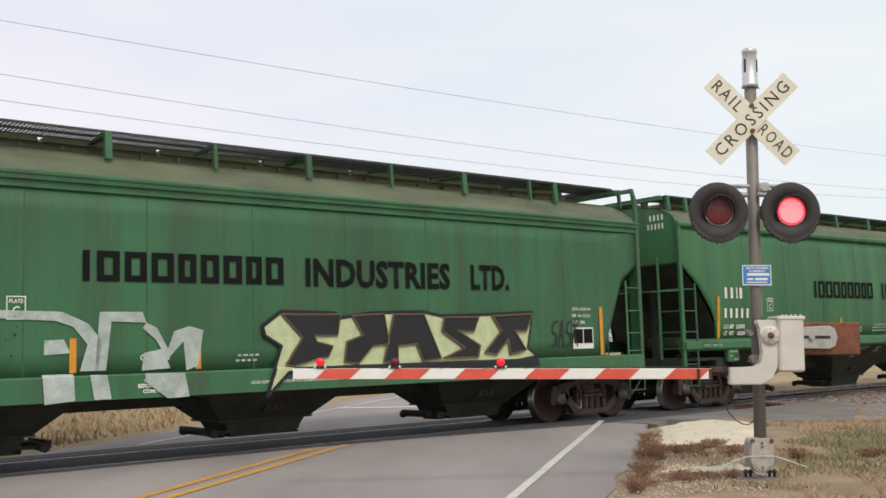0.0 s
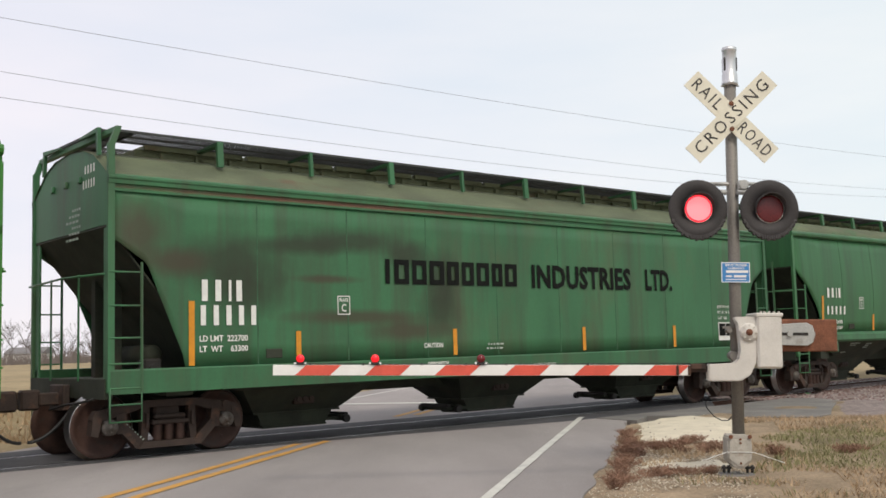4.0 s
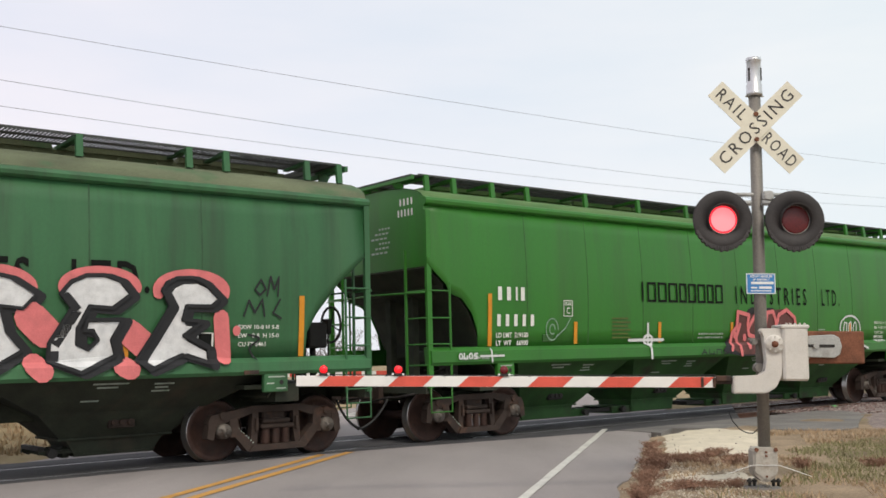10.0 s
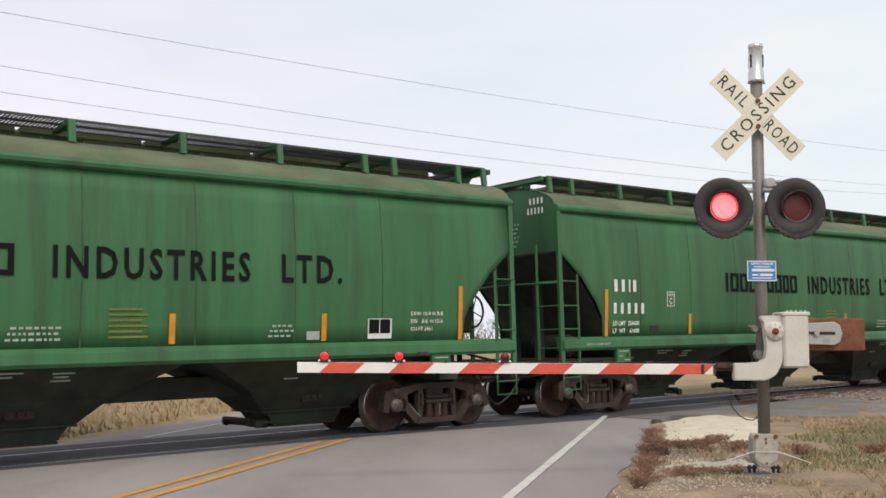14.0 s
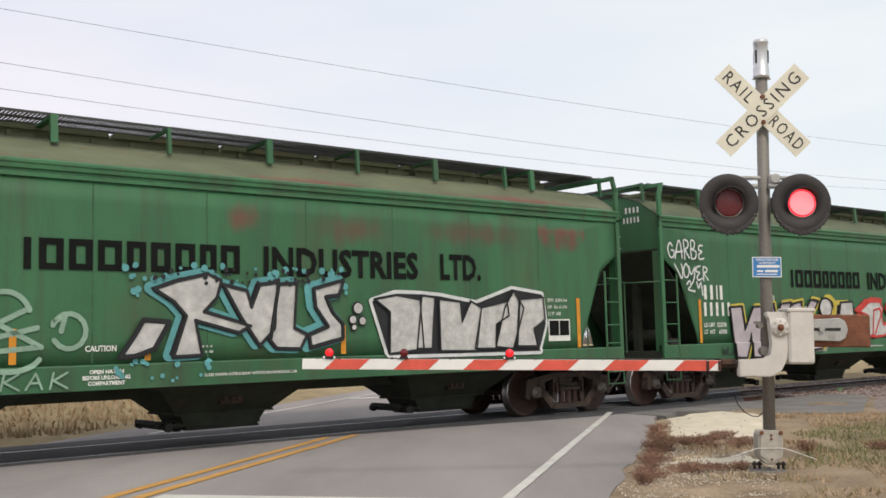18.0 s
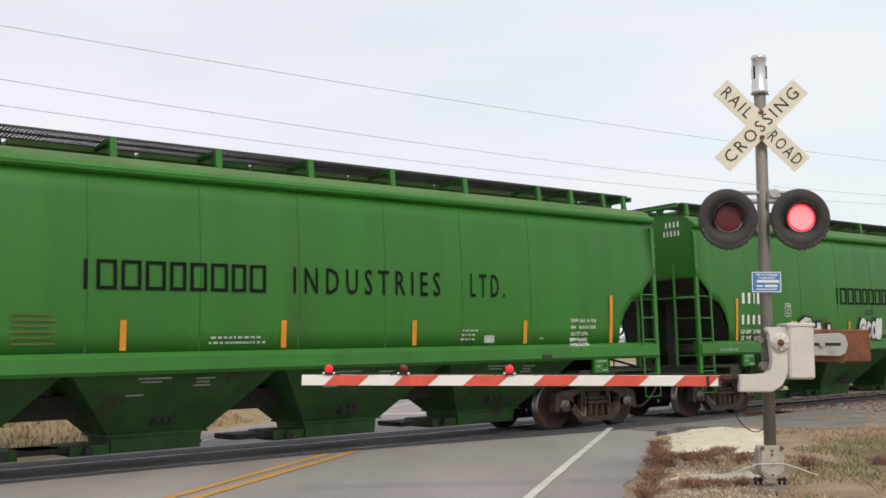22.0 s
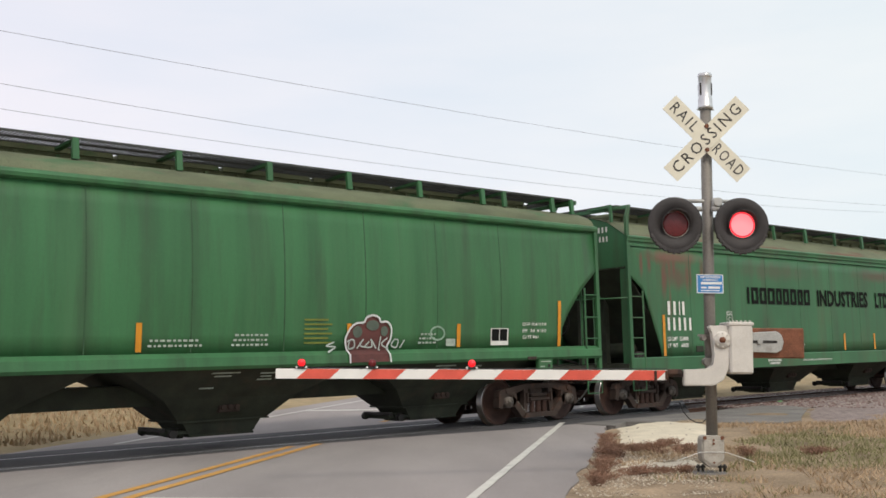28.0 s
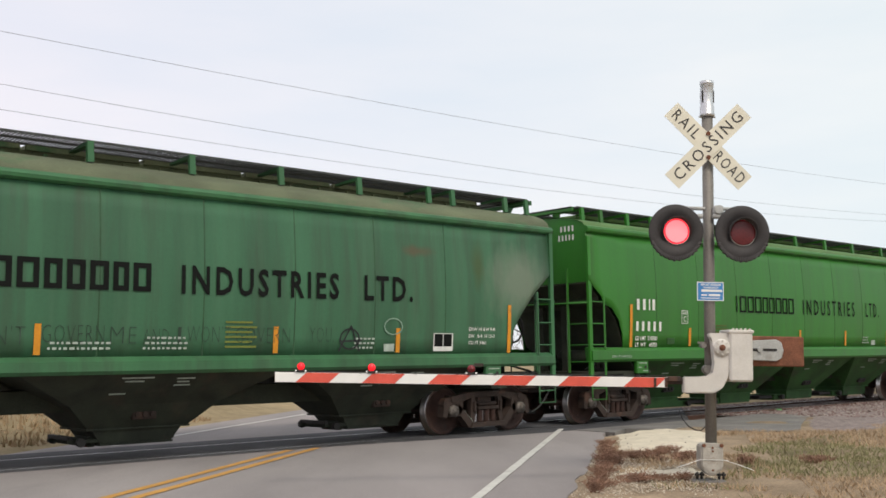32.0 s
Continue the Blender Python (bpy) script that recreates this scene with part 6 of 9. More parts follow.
def stencils(car, kind, limit, weight):
    """The owner's mark and number as bars; weights, plate box and small print."""
    L = KIND[kind]["length"]
    x = KIND[kind]["off"]
    zb, hb, zn, hn = {"A": (2.19, 0.31, 1.84, 0.29), "B": (2.40, 0.24, 1.97, 0.21), "C": (2.44, 0.24, 1.98, 0.21)}[kind]
    bm = bmesh.new()
    bars(bm, x, zb, (0.17, 0.17, 0.08, 0.17), hb, 0.045, 0.55)
    decal(car, kind, "owner_mark", bm, M["white"], 0, 0)
    bm = bmesh.new()
    bars(bm, x - 0.02, zn, (0.15,) * 5, hn, 0.055, 0.55)
    decal(car, kind, "car_number", bm, M["white"], 0, 0)
    for text, z in (("LD LMT  %s" % limit, zn - (0.20 if kind == "C" else 0.23)), ("LT  WT    %s" % weight, zn - (0.34 if kind == "C" else 0.38))):
        bm = words(text, 0.085, 0.003, width=0.78)
        decal(car, kind, "letters", bm, M["white"], x - 0.04, z)
    # boxed plate mark
    bm = bmesh.new()
    px, pz = {"A": (3.76, 1.99), "B": (3.14, 2.12), "C": (3.25, 2.16)}[kind]
    for a, b, c, d in ((0, 0.24, 0, 0.015), (0, 0.24, 0.285, 0.30), (0, 0.015, 0.015, 0.285), (0.225, 0.24, 0.015, 0.285)):
        patch(bm, a, b, c, d)
    decal(car, kind, "plate_box", bm, M["white"], px, pz)
    for text, h, w, dx, dz in (("PLATE", 0.05, 0.17, 0.035, 0.21), ("C", 0.12, 0.09, 0.075, 0.05)):
        decal(car, kind, "letters", words(text, h, 0.002, width=w), M["white"], px + dx, pz + dz)
    # dimensions by the far end
    lines = {"A": ("EXW 10-8 H 9-4", "EW   8-6  H 15-0", "CU FT  5400"), "B": ("EXW 10-8 H 9-8", "EW   8-8  H 15-0", "CU FT 5461"),
             "C": ("EXW 10-2  H  9-3", "EW   8-10 H 15-0", "CU FT 5791")}[kind]
    ex, ez = {"A": (14.00, 2.12), "B": (L - 2.36, 1.94), "C": (L - 2.52, 2.03)}[kind]
    for k, text in enumerate(lines):
        decal(car, kind, "letters", words(text, 0.062, 0.001, width=(0.50 if kind == "A" else 0.67) * (1.0 if k < 2 else 0.67)), M["white"], ex, ez - 0.125 * k)
    if kind == "C":
        for k, text in enumerate(("EMPTY/LOAD", "0 ADJ. BLOCK")):
            decal(car, kind, "letters", words(text, 0.06, 0.002, width=0.47 + 0.04 * k), M["white"], ex - 0.03, ez - 0.355 - 0.09 * k)
    else:
        bm = bmesh.new()
        sx, sz = (14.0, 1.40) if kind == "A" else (13.38, 1.57)
        patch(bm, 0, 0.56 if kind == "A" else 0.47, 0, 0.40 if kind == "A" else 0.32)
        decal(car, kind, "stencil_panel", bm, M["white"], sx, sz)
        bm = bmesh.new()
        q = 1.0 if kind == "A" else 0.82
        for a, b, c, d in ((0.025, 0.27, 0.10, 0.375), (0.29, 0.535, 0.10, 0.375)):
            patch(bm, a * q, b * q, c * q, d * q)
        decal(car, kind, "stencil_panel", bm, M["black"], sx, sz, 0.019)
    # small print that cannot be read
    bm = bmesh.new()
    low = KIND[kind]["low"] + 0.12
    spots = {"A": ((6.95, 0.42, 2),), "B": ((6.5, 0.88, 2), (7.86, 0.70, 3), (11.59, 0.46, 3)), "C": ((7.3, 0.9, 2), (7.55, 0.5, 1), (11.94, 0.40, 3), (13.82, 0.16, 1))}[kind]
    for sx, w, n in spots:
        for k in range(n):
            xx = sx + 0.03 * k
            while xx < sx + w - 0.05:
                ww = 0.03 + 0.05 * random.random()
                patch(bm, xx, min(xx + ww, sx + w), low + 0.075 * k, low + 0.032 + 0.075 * k)
                xx += ww + 0.03
    if kind != "A":
        patch(bm, *((12.25, 12.48) if kind == "B" else (12.48, 12.72)), low - 0.05, low + 0.08)
    decal(car, kind, "small_print", bm, M["faint"], 0, 0)
    if kind == "A":
        decal(car, kind, "letters", words("CAUTION", 0.075, 0.003, width=0.42), M["white"], 5.51, 1.43)
        for n, (text, dx, w) in enumerate((("OPEN HATCH", 0.09, 0.46), ("BEFORE UNLOADING", 0.0, 0.64), ("COMPARTMENT", 0.07, 0.50))):
            decal(car, kind, "letters", words(text, 0.05, 0.003, width=w), M["white"], 5.47 + dx, 1.135 - 0.075 * n, 0.004)
        decal(car, kind, "letters", words("CLOSE HOPPER GATES & EQUIP HATCHES BEFORE MOVING CAR", 0.04, 0.001, width=1.5), M["white"], 7.18, 1.04, 0.004)
    else:
        decal(car, kind, "letters", words("2 INCH HF COMP SHOES", 0.052, 0.001, width=0.66), M["faint"], 0.66, KIND[kind]["sill"][0] + 0.09, 0.006)
        bm = bmesh.new()
        for k in range(6):
            patch(bm, 0.0, 0.55 - 0.08 * (k % 2), 0.075 * k, 0.075 * k + 0.03)
        yellow = M["faded_yellow"] if kind == "B" else M["faded_brown"]
        decal(car, kind, "faded_notice", bm, yellow, {"B": 9.18, "C": 4.6}[kind], low + 0.02)
    if kind != "A":
        bm = bmesh.new()
        box(bm, 0.0, 0.24, -0.012, 0.0, 0.0, 0.06, bevel=0.003)
        decal(car, kind, "sill_tag", bm, M["truck"], {"B": 14.3, "C": 13.8}[kind], KIND[kind]["low"] - 0.22, 0.0)
    # a small door in the side, and the mark on the end wall
    bm = bmesh.new()
    box(bm, -0.14, 0.14, -0.02, 0.0, -0.07, 0.07, bevel=0.008)
    decal(car, kind, "hatch_door", bm, M["under_c"] if kind == "C" else M["under_a"], {"A": 2.6, "B": 2.75, "C": 2.85}[kind], KIND[kind]["low"] + 0.16, 0.0)
    bm = bmesh.new()
    for z, n, h, w in ((4.10 if kind != "A" else 4.04, 4, 0.12, 0.085), (3.91 if kind != "A" else 3.83, 5, 0.12, 0.075)):
        for k in range(n):
            y = (-0.98 if kind == "A" else -1.14) + k * (w + 0.022)
            bm.faces.new([bm.verts.new(p) for p in ((-L / 2 + 0.044, y, z), (-L / 2 + 0.044, y, z + h), (-L / 2 + 0.044, y + w * 0.6, z + h), (-L / 2 + 0.044, y + w * 0.6, z))])
    tagged(part("end_stencil", bm, M["white"], car), kind="stuff")
    bm = bmesh.new()
    for k in range(6):
        z = (3.74 if kind != "A" else 3.55) - 0.085 * k
        y = -0.46 + 0.04 * (k % 3)
        for s in range(4):
            w = 0.06 + 0.04 * ((k * 7 + s * 3) % 3) / 2
            bm.faces.new([bm.verts.new(p) for p in ((-L / 2 + 0.044, y, z), (-L / 2 + 0.044, y, z + 0.035), (-L / 2 + 0.044, y + w, z + 0.035), (-L / 2 + 0.044, y + w, z))])
            y += w + 0.03
    tagged(part("end_stencil", bm, M["faint"], car), kind="stuff")


def stroke(bm, pts, r, mat=0, n=10, start=0.0, step=0.0004, square=False):
    """A flat brush stroke with round ends and joints; each dab lies a hair above the one before."""
    y = start
    pts = [Vector((x, 0, z)) for x, z in pts]
    for k, p in enumerate(pts):
        y -= step
        f = bm.faces.new([bm.verts.new((p.x + c, y, p.z + d)) for c, d in (((-r, -r), (r, -r), (r, r), (-r, r)) if square else [(r * math.cos(a * math.tau / n), r * math.sin(a * math.tau / n)) for a in range(n)])])
        f.material_index = mat
        if k:
            q = pts[k - 1]
            d = p - q
            if d.length > 1e-6:
                s = Vector((-d.z, 0, d.x)).normalized() * r
                y -= step
                f = bm.faces.new([bm.verts.new((c.x, y, c.z)) for c in (q - s, p - s, p + s, q + s)])
                f.material_index = mat
    return y


def arc(cx, cz, rx, rz, a0, a1, n=12):
    return [(cx + rx * math.cos(radians(a0 + (a1 - a0) * k / n)), cz + rz * math.sin(radians(a0 + (a1 - a0) * k / n))) for k in range(n + 1)]


FORMS = {   # plain letter-like strokes that spell nothing
    0: [[(0.0, 0.0), (0.05, 0.95), (0.7, 0.9), (0.75, 0.0)]],
    1: [[(0.0, 1.0), (0.15, 0.0), (0.45, 0.7), (0.75, 0.0), (0.9, 1.0)]],
    2: [arc(0.4, 0.5, 0.4, 0.48, 0, 360, 14)],
    3: [[(0.8, 0.95), (0.15, 0.9), (0.05, 0.55), (0.7, 0.45), (0.7, 0.08), (0.0, 0.0)]],
    4: [[(0.0, 0.0), (0.05, 1.0)], [(0.7, 1.0), (0.1, 0.5), (0.8, 0.0)]],
    5: [[(0.0, 0.0), (0.35, 1.0), (0.75, 0.0)], [(0.2, 0.4), (0.6, 0.4)]],
    6: [[(0.0, 1.0), (0.0, 0.05), (0.75, 0.0)], [(0.75, 0.0), (0.72, 0.5)]],
    7: [[(0.75, 1.0), (0.1, 0.98), (0.05, 0.0), (0.75, 0.02)], [(0.1, 0.5), (0.6, 0.5)]],
}


def thin_tag(car, kind, forms, x, z, w, h, mat, r=0.022, slant=0.15, name="graffiti"):
    bm = bmesh.new()
    y = 0.0
    cell = w / len(forms)
    for k, f in enumerate(forms):
        for line in FORMS[f]:
            y = stroke(bm, [(x + cell * k + px * cell * 0.9 + slant * pz * h, pz * h) for px, pz in line], r, start=y, n=8)
    decal(car, kind, name, bm, M[mat], 0, z, 0.018)


def cloud(car, kind, mat, dabs, lift=0.017):
    bm = bmesh.new()
    y = 0.0
    for pts, r in dabs:
        y = stroke(bm, pts, r, start=y, step=0.0002)
    decal(car, kind, "graffiti", bm, M[mat], 0, 0, lift)


M["faded_yellow"] = material("faded_yellow", (0.16, 0.19, 0.03), 0.6, vary=0.2, bump=0)
M["faded_brown"] = material("faded_brown", (0.085, 0.115, 0.02), 0.6, vary=0.2, bump=0)
M["spray_violet"] = material("spray_violet", (0.22, 0.17, 0.36), 0.6, vary=0.2, bump=0)
M["spray_ghost"] = material("spray_pale_green", (0.24, 0.36, 0.27), 0.6, vary=0.2, bump=0)
M["spray_yellow"] = material("spray_yellow", (0.52, 0.42, 0.06), 0.6, vary=0.2, bump=0)
M["spray_palepink"] = material("spray_pale_pink", (0.46, 0.40, 0.43), 0.6, vary=0.15, scale=3, bump=0)

WEIGHTS = ["", "222900 63100", "224700 61300", "222700 63300", "219100 66900", "222800 63200", "219100 66900", "224500 61500", "224600 61400", "224500 61500",
           "222700 63300", "222600 63400", "219400 66600", "219300 66700", "219200 66800", "223000 63000", "224200 61800", "218300 66700", "224400 61600"]
for i, car in enumerate(CARS):
    kind = TRAIN[i][0]
    if i != 16:
        company(car, kind)
    reflectors(car, kind, (3.03, 6.21, 9.54, 12.40) if i == 3 else None)
    stencils(car, kind, *(WEIGHTS[i].split() or ("222800", "63200")))


LETTERS = {   # fat strokes of the words that were sprayed
    "G": [[(0.88, 0.85), (0.5, 1.0), (0.1, 0.75), (0.08, 0.25), (0.45, 0.0), (0.88, 0.15), (0.88, 0.45), (0.55, 0.45)]],
    "N": [[(0.05, 0.0), (0.1, 1.0), (0.75, 0.05), (0.85, 1.0)]],
    "O": [arc(0.45, 0.5, 0.38, 0.48, 0, 360, 14)],
}


def sprayed(car, kind, cells, fill, edge, r, rim=0.05, shade=None, drop=(-0.09, -0.05), behind=None, halo=0.14, lean=0.0, square=False):
    """Fat sprayed letters: form, left and right end, bottom and top of each."""
    layers = [(behind, r + halo, 0.017, (0, 0))] if behind else []
    if shade:
        layers += [(shade, r + rim * 0.7, 0.024, drop)]
    layers += [(edge, r + rim, 0.032, (0, 0)), (fill, r, 0.046, (0, 0))]
    for mat, rr, lift, (dx, dz) in layers:
        bm = bmesh.new()
        y = 0.0
        for f, xa, xb, za, zb in cells:
            w, h = xb - xa - 2 * r, zb - za - 2 * r
            for line in (LETTERS[f] if isinstance(f, str) else FORMS[f]):
                pts = [(xa + r + px * w + dx + lean * pz, za + r + pz * h + dz) for px, pz in line]
                y = stroke(bm, pts, rr, start=y, step=0.0003, n=8, square=square)
        decal(car, kind, "graffiti", bm, M[mat], 0, 0, lift)


def curvy(pts, n=5):
    """A smooth line through the given points."""
    ends = [pts[0], *pts, pts[-1]]
    out = [pts[0]]
    for a, b, c, d in zip(ends, ends[1:], ends[2:], ends[3:]):
        for k in range(1, n + 1):
            t = k / n
            out.append(tuple(0.5 * (2 * q + (r - p) * t + (2 * p - 5 * q + 4 * r - e) * t * t + (3 * q - p - 3 * r + e) * t ** 3) for p, q, r, e in zip(a, b, c, d)))
    return out


def blobs(car, kind, shapes, mat, lift=0.018):
    """Flat filled shapes of spray paint, from their outlines."""
    bm = bmesh.new()
    for k, shape in enumerate(shapes):
        bm.faces.new([bm.verts.new((x, -0.0006 * k, z)) for x, z in shape])
    bm.normal_update()
    bmesh.ops.triangulate(bm, faces=bm.faces[:], ngon_method="EAR_CLIP")
    decal(car, kind, "graffiti", bm, M[mat], 0, 0, lift)


def outlined(car, kind, shapes, fill, edge, rim, lift=0.030):
    """Filled shapes with a sprayed edge round each."""
    cloud(car, kind, edge, [(shape + shape[:1], rim) for shape in shapes], lift)
    blobs(car, kind, shapes, fill, lift + 0.011)
    if rim < 0.05:
        cloud(car, kind, edge, [(shape + shape[:1], rim * 0.62) for shape in shapes], lift + 0.018)


def dabs(car, kind, mat, n, x0, x1, z0, z1, r0, r1, lift=0.05, seed=4):
    g = random.Random(seed)
    bm = bmesh.new()
    y = 0.0
    for _ in range(n):
        y = stroke(bm, [(g.uniform(x0, x1), g.uniform(z0, z1))], g.uniform(r0, r1), start=y, n=8)
    decal(car, kind, "graffiti", bm, M[mat], 0, 0, lift)


M["spray_streaked"] = material("spray_streaked_white", (0.66, 0.66, 0.66), 0.5, vary=0.14, scale=7, second=(0.42, 0.43, 0.43), amount=0.42, hard=0.3, bump=0)
M["spray_blue"] = material("spray_blue", (0.06, 0.055, 0.14), 0.6, vary=0.25, bump=0)
M["spray_toe"] = material("spray_grey_green", (0.085, 0.11, 0.085), 0.6, vary=0.25, bump=0)
M["spray_lime"] = material("spray_lime", (0.20, 0.30, 0.03), 0.6, vary=0.25, bump=0)
M["spray_dark"] = material("spray_thin_black", (0.022, 0.045, 0.028), 0.6, vary=0.3, bump=0)
M["spray_brown"] = material("spray_brown", (0.13, 0.085, 0.05), 0.6, vary=0.2, bump=0)
M["spray_faint_blue"] = material("spray_faint_blue", (0.30, 0.36, 0.46), 0.6, vary=0.2, bump=0)
M["spray_chalk"] = material("spray_chalk", (0.40, 0.45, 0.42), 0.7, vary=0.2, scale=5, second=(0.22, 0.31, 0.25), amount=0.48, hard=0.25, bump=0)
M["spray_silver"] = material("spray_silver", (0.50, 0.49, 0.47), 0.5, vary=0.2, scale=6, second=(0.34, 0.32, 0.30), amount=0.45, hard=0.3, bump=0)


def graffiti():
    c = CARS
    # second car: chalky white bands round green forms, then cream and black ones
    blobs(c[1], "A", [[(2.16, 2.18), (2.33, 2.11), (2.32, 0.92), (2.12, 0.93)], [(2.31, 2.13), (3.65, 2.11), (3.62, 2.01), (2.33, 2.02)], [(3.37, 2.01), (3.65, 2.01), (3.62, 1.57), (3.48, 1.33), (3.18, 1.34), (3.17, 1.50), (2.93, 1.77), (3.12, 1.79), (3.37, 1.84)], [(2.97, 1.26), (3.65, 1.26), (3.62, 0.91), (3.37, 0.93), (3.42, 1.15), (2.97, 1.16)]], "spray_chalk")
    blobs(c[1], "A", [[(3.65, 2.11), (4.45, 2.09), (4.79, 1.94), (4.98, 1.71), (4.94, 1.31), (4.69, 1.31), (4.79, 1.66), (4.60, 1.89), (4.38, 1.97), (3.65, 2.01)], [(4.23, 1.72), (4.48, 1.73), (4.57, 1.55), (4.23, 1.53)], [(4.20, 1.28), (4.60, 1.28), (4.62, 0.93), (4.23, 0.90)], [(4.81, 1.26), (5.04, 1.25), (5.10, 0.93), (4.87, 0.93)]], "spray_chalk")
    blobs(c[1], "A", [[(4.95, 2.09), (5.54, 2.09), (5.60, 1.94), (5.11, 1.96), (5.04, 1.31), (4.89, 1.31)], [(5.60, 1.94), (5.75, 1.87), (5.91, 1.58), (6.00, 1.82), (6.23, 1.89), (6.44, 1.83), (6.36, 1.33), (6.18, 1.27), (6.14, 1.68), (5.90, 1.43), (5.74, 1.70), (5.54, 1.87)], [(5.56, 1.53), (5.84, 1.58), (5.94, 1.31), (5.53, 1.29)], [(5.56, 1.25), (6.14, 1.24), (6.21, 0.91), (5.89, 0.90), (5.59, 1.12)]], "spray_chalk")
    outlined(c[1], "A", [[(7.38, 1.87), (7.70, 2.09), (8.65, 2.07), (8.74, 1.99), (9.36, 2.07), (10.39, 2.09), (10.78, 2.02), (11.71, 2.04), (12.93, 2.09), (12.77, 1.45), (12.99, 1.29), (11.87, 1.17), (10.44, 1.10), (7.79, 1.19), (7.43, 0.86), (7.69, 1.58), (7.41, 1.74)]], "spray_cream", "spray_black", 0.032)
    outlined(c[1], "A", [[(7.70, 2.05), (8.74, 2.05), (8.68, 1.73), (8.26, 1.73), (8.30, 1.63), (8.59, 1.56), (8.50, 1.40), (8.29, 1.37), (7.88, 1.27), (7.76, 1.30), (8.05, 1.70)], [(8.96, 2.03), (9.58, 2.06), (9.66, 1.58), (9.34, 1.55), (9.06, 1.28), (8.80, 1.31), (8.85, 1.62), (9.16, 1.72)], [(9.77, 2.05), (10.39, 2.05), (10.74, 1.31), (10.35, 1.28), (10.22, 1.57), (9.84, 1.54), (9.83, 1.28), (9.55, 1.29)], [(10.83, 2.00), (11.60, 2.00), (11.48, 1.76), (11.12, 1.77), (11.62, 1.51), (11.56, 1.31), (10.79, 1.31), (11.26, 1.48), (10.77, 1.77)], [(11.92, 2.02), (12.90, 2.06), (12.73, 1.75), (12.45, 1.76), (12.71, 1.41), (12.32, 1.34), (12.28, 1.61), (11.99, 1.35), (11.72, 1.39), (12.12, 1.76)]], "spray_black", "spray_brown", 0.016, 0.052)
    blobs(c[1], "A", [[(7.88, 1.26), (12.99, 1.26), (13.03, 1.12), (7.88, 1.18)]], "spray_black", 0.054)
    k = c[1]
    dabs(k, "A", "spray_black", 40, 3.1, 3.9, 1.5, 2.1, 0.006, 0.018, 0.03, 12)
    thin_tag(k, "A", [3, 6, 3], 1.0, 1.0, 0.95, 0.3, "spray_white", 0.03)
    thin_tag(k, "A", [3, 5, 3, 4], 13.4, 1.45, 0.75, 0.5, "spray_black", 0.015)
    # sixth: small tags on the sill
    thin_tag(c[5], "A", [4, 5, 2, 3], 6.25, 0.99, 0.55, 0.17, "spray_faint_blue", 0.014)
    thin_tag(c[5], "A", [5, 2, 1], 6.9, 1.0, 0.36, 0.18, "spray_faint_blue", 0.014)
    # seventh: pink outlines on a maroon and black ground
    blobs(c[6], "C", [[(8.03, 1.43), (8.45, 1.78), (9.12, 2.35), (9.24, 2.40), (10.08, 2.39), (11.11, 1.87), (11.59, 1.41), (10.70, 1.29), (8.67, 1.32)]], "spray_black")
    blobs(c[6], "C", [[(8.40, 1.48), (8.70, 2.27), (9.18, 2.22), (9.83, 2.33), (10.72, 2.38), (11.05, 1.99), (11.00, 1.34), (8.72, 1.35)]], "spray_rust", 0.024)
    cloud(c[6], "C", "spray_pink", [([(8.37, 1.46), (8.50, 1.83), (8.67, 1.96), (8.71, 2.29), (9.12, 2.22), (9.07, 2.01), (9.12, 1.78), (9.41, 1.72), (9.46, 1.33)], 0.045), ([(8.71, 1.35), (8.64, 1.73), (8.78, 2.01)], 0.045), ([(9.12, 1.96), (9.41, 2.28), (9.77, 2.31), (9.71, 1.96), (9.50, 1.77), (9.44, 1.91)], 0.045), ([(9.74, 1.96), (9.83, 2.28), (10.05, 2.31), (10.15, 2.12), (10.17, 1.96), (9.98, 1.77)], 0.045), ([(9.68, 1.91), (9.89, 1.82), (9.95, 1.34)], 0.045), ([(9.98, 1.77), (10.23, 2.09), (10.27, 2.23), (10.59, 2.35), (10.92, 2.18), (11.01, 1.82), (11.00, 1.34)], 0.045), ([(10.01, 1.77), (10.23, 1.96), (10.39, 1.63), (10.58, 1.54), (10.54, 1.38)], 0.045)], 0.034)
    cloud(c[6], "C", "spray_pink", [([(8.96, 1.75), (8.96, 1.70)], 0.06), ([(9.03, 1.56), (9.03, 1.52)], 0.06), ([(9.41, 2.11), (9.41, 2.06)], 0.06), ([(9.56, 1.66), (9.60, 1.61)], 0.06), ([(10.63, 1.79), (10.63, 1.73)], 0.06), ([(8.60, 1.80), (8.60, 1.75)], 0.06)], 0.034)
    # a white star, a white oval tag
    k = c[6]
    cloud(k, "C", "spray_white", [([(5.68, 1.34), (5.68, 2.02)], 0.03), ([(5.1, 1.70), (6.15, 1.70)], 0.03), (arc(5.68, 1.70, 0.14, 0.10, 0, 360, 10), 0.025)])
    cloud(k, "C", "spray_white", [(arc(13.45, 1.93, 0.48, 0.30, 0, 360, 18), 0.022), ([(13.4, 1.62), (13.85, 1.5), (14.1, 1.42)], 0.025)])
    thin_tag(k, "C", [0, 2, 2], 13.12, 1.78, 0.62, 0.30, "spray_white", 0.018)
    thin_tag(k, "C", [5, 6, 0, 3], 7.3, 1.38, 1.0, 0.10, "spray_black", 0.012)
    cloud(k, "C", "spray_ghost", [(arc(2.95, 1.92, 0.16, 0.20, 0, 330, 14), 0.010), (arc(2.95, 1.92, 0.07, 0.09, 0, 300, 10), 0.010), ([(3.08, 1.80), (3.3, 1.95), (3.42, 2.12)], 0.010)])
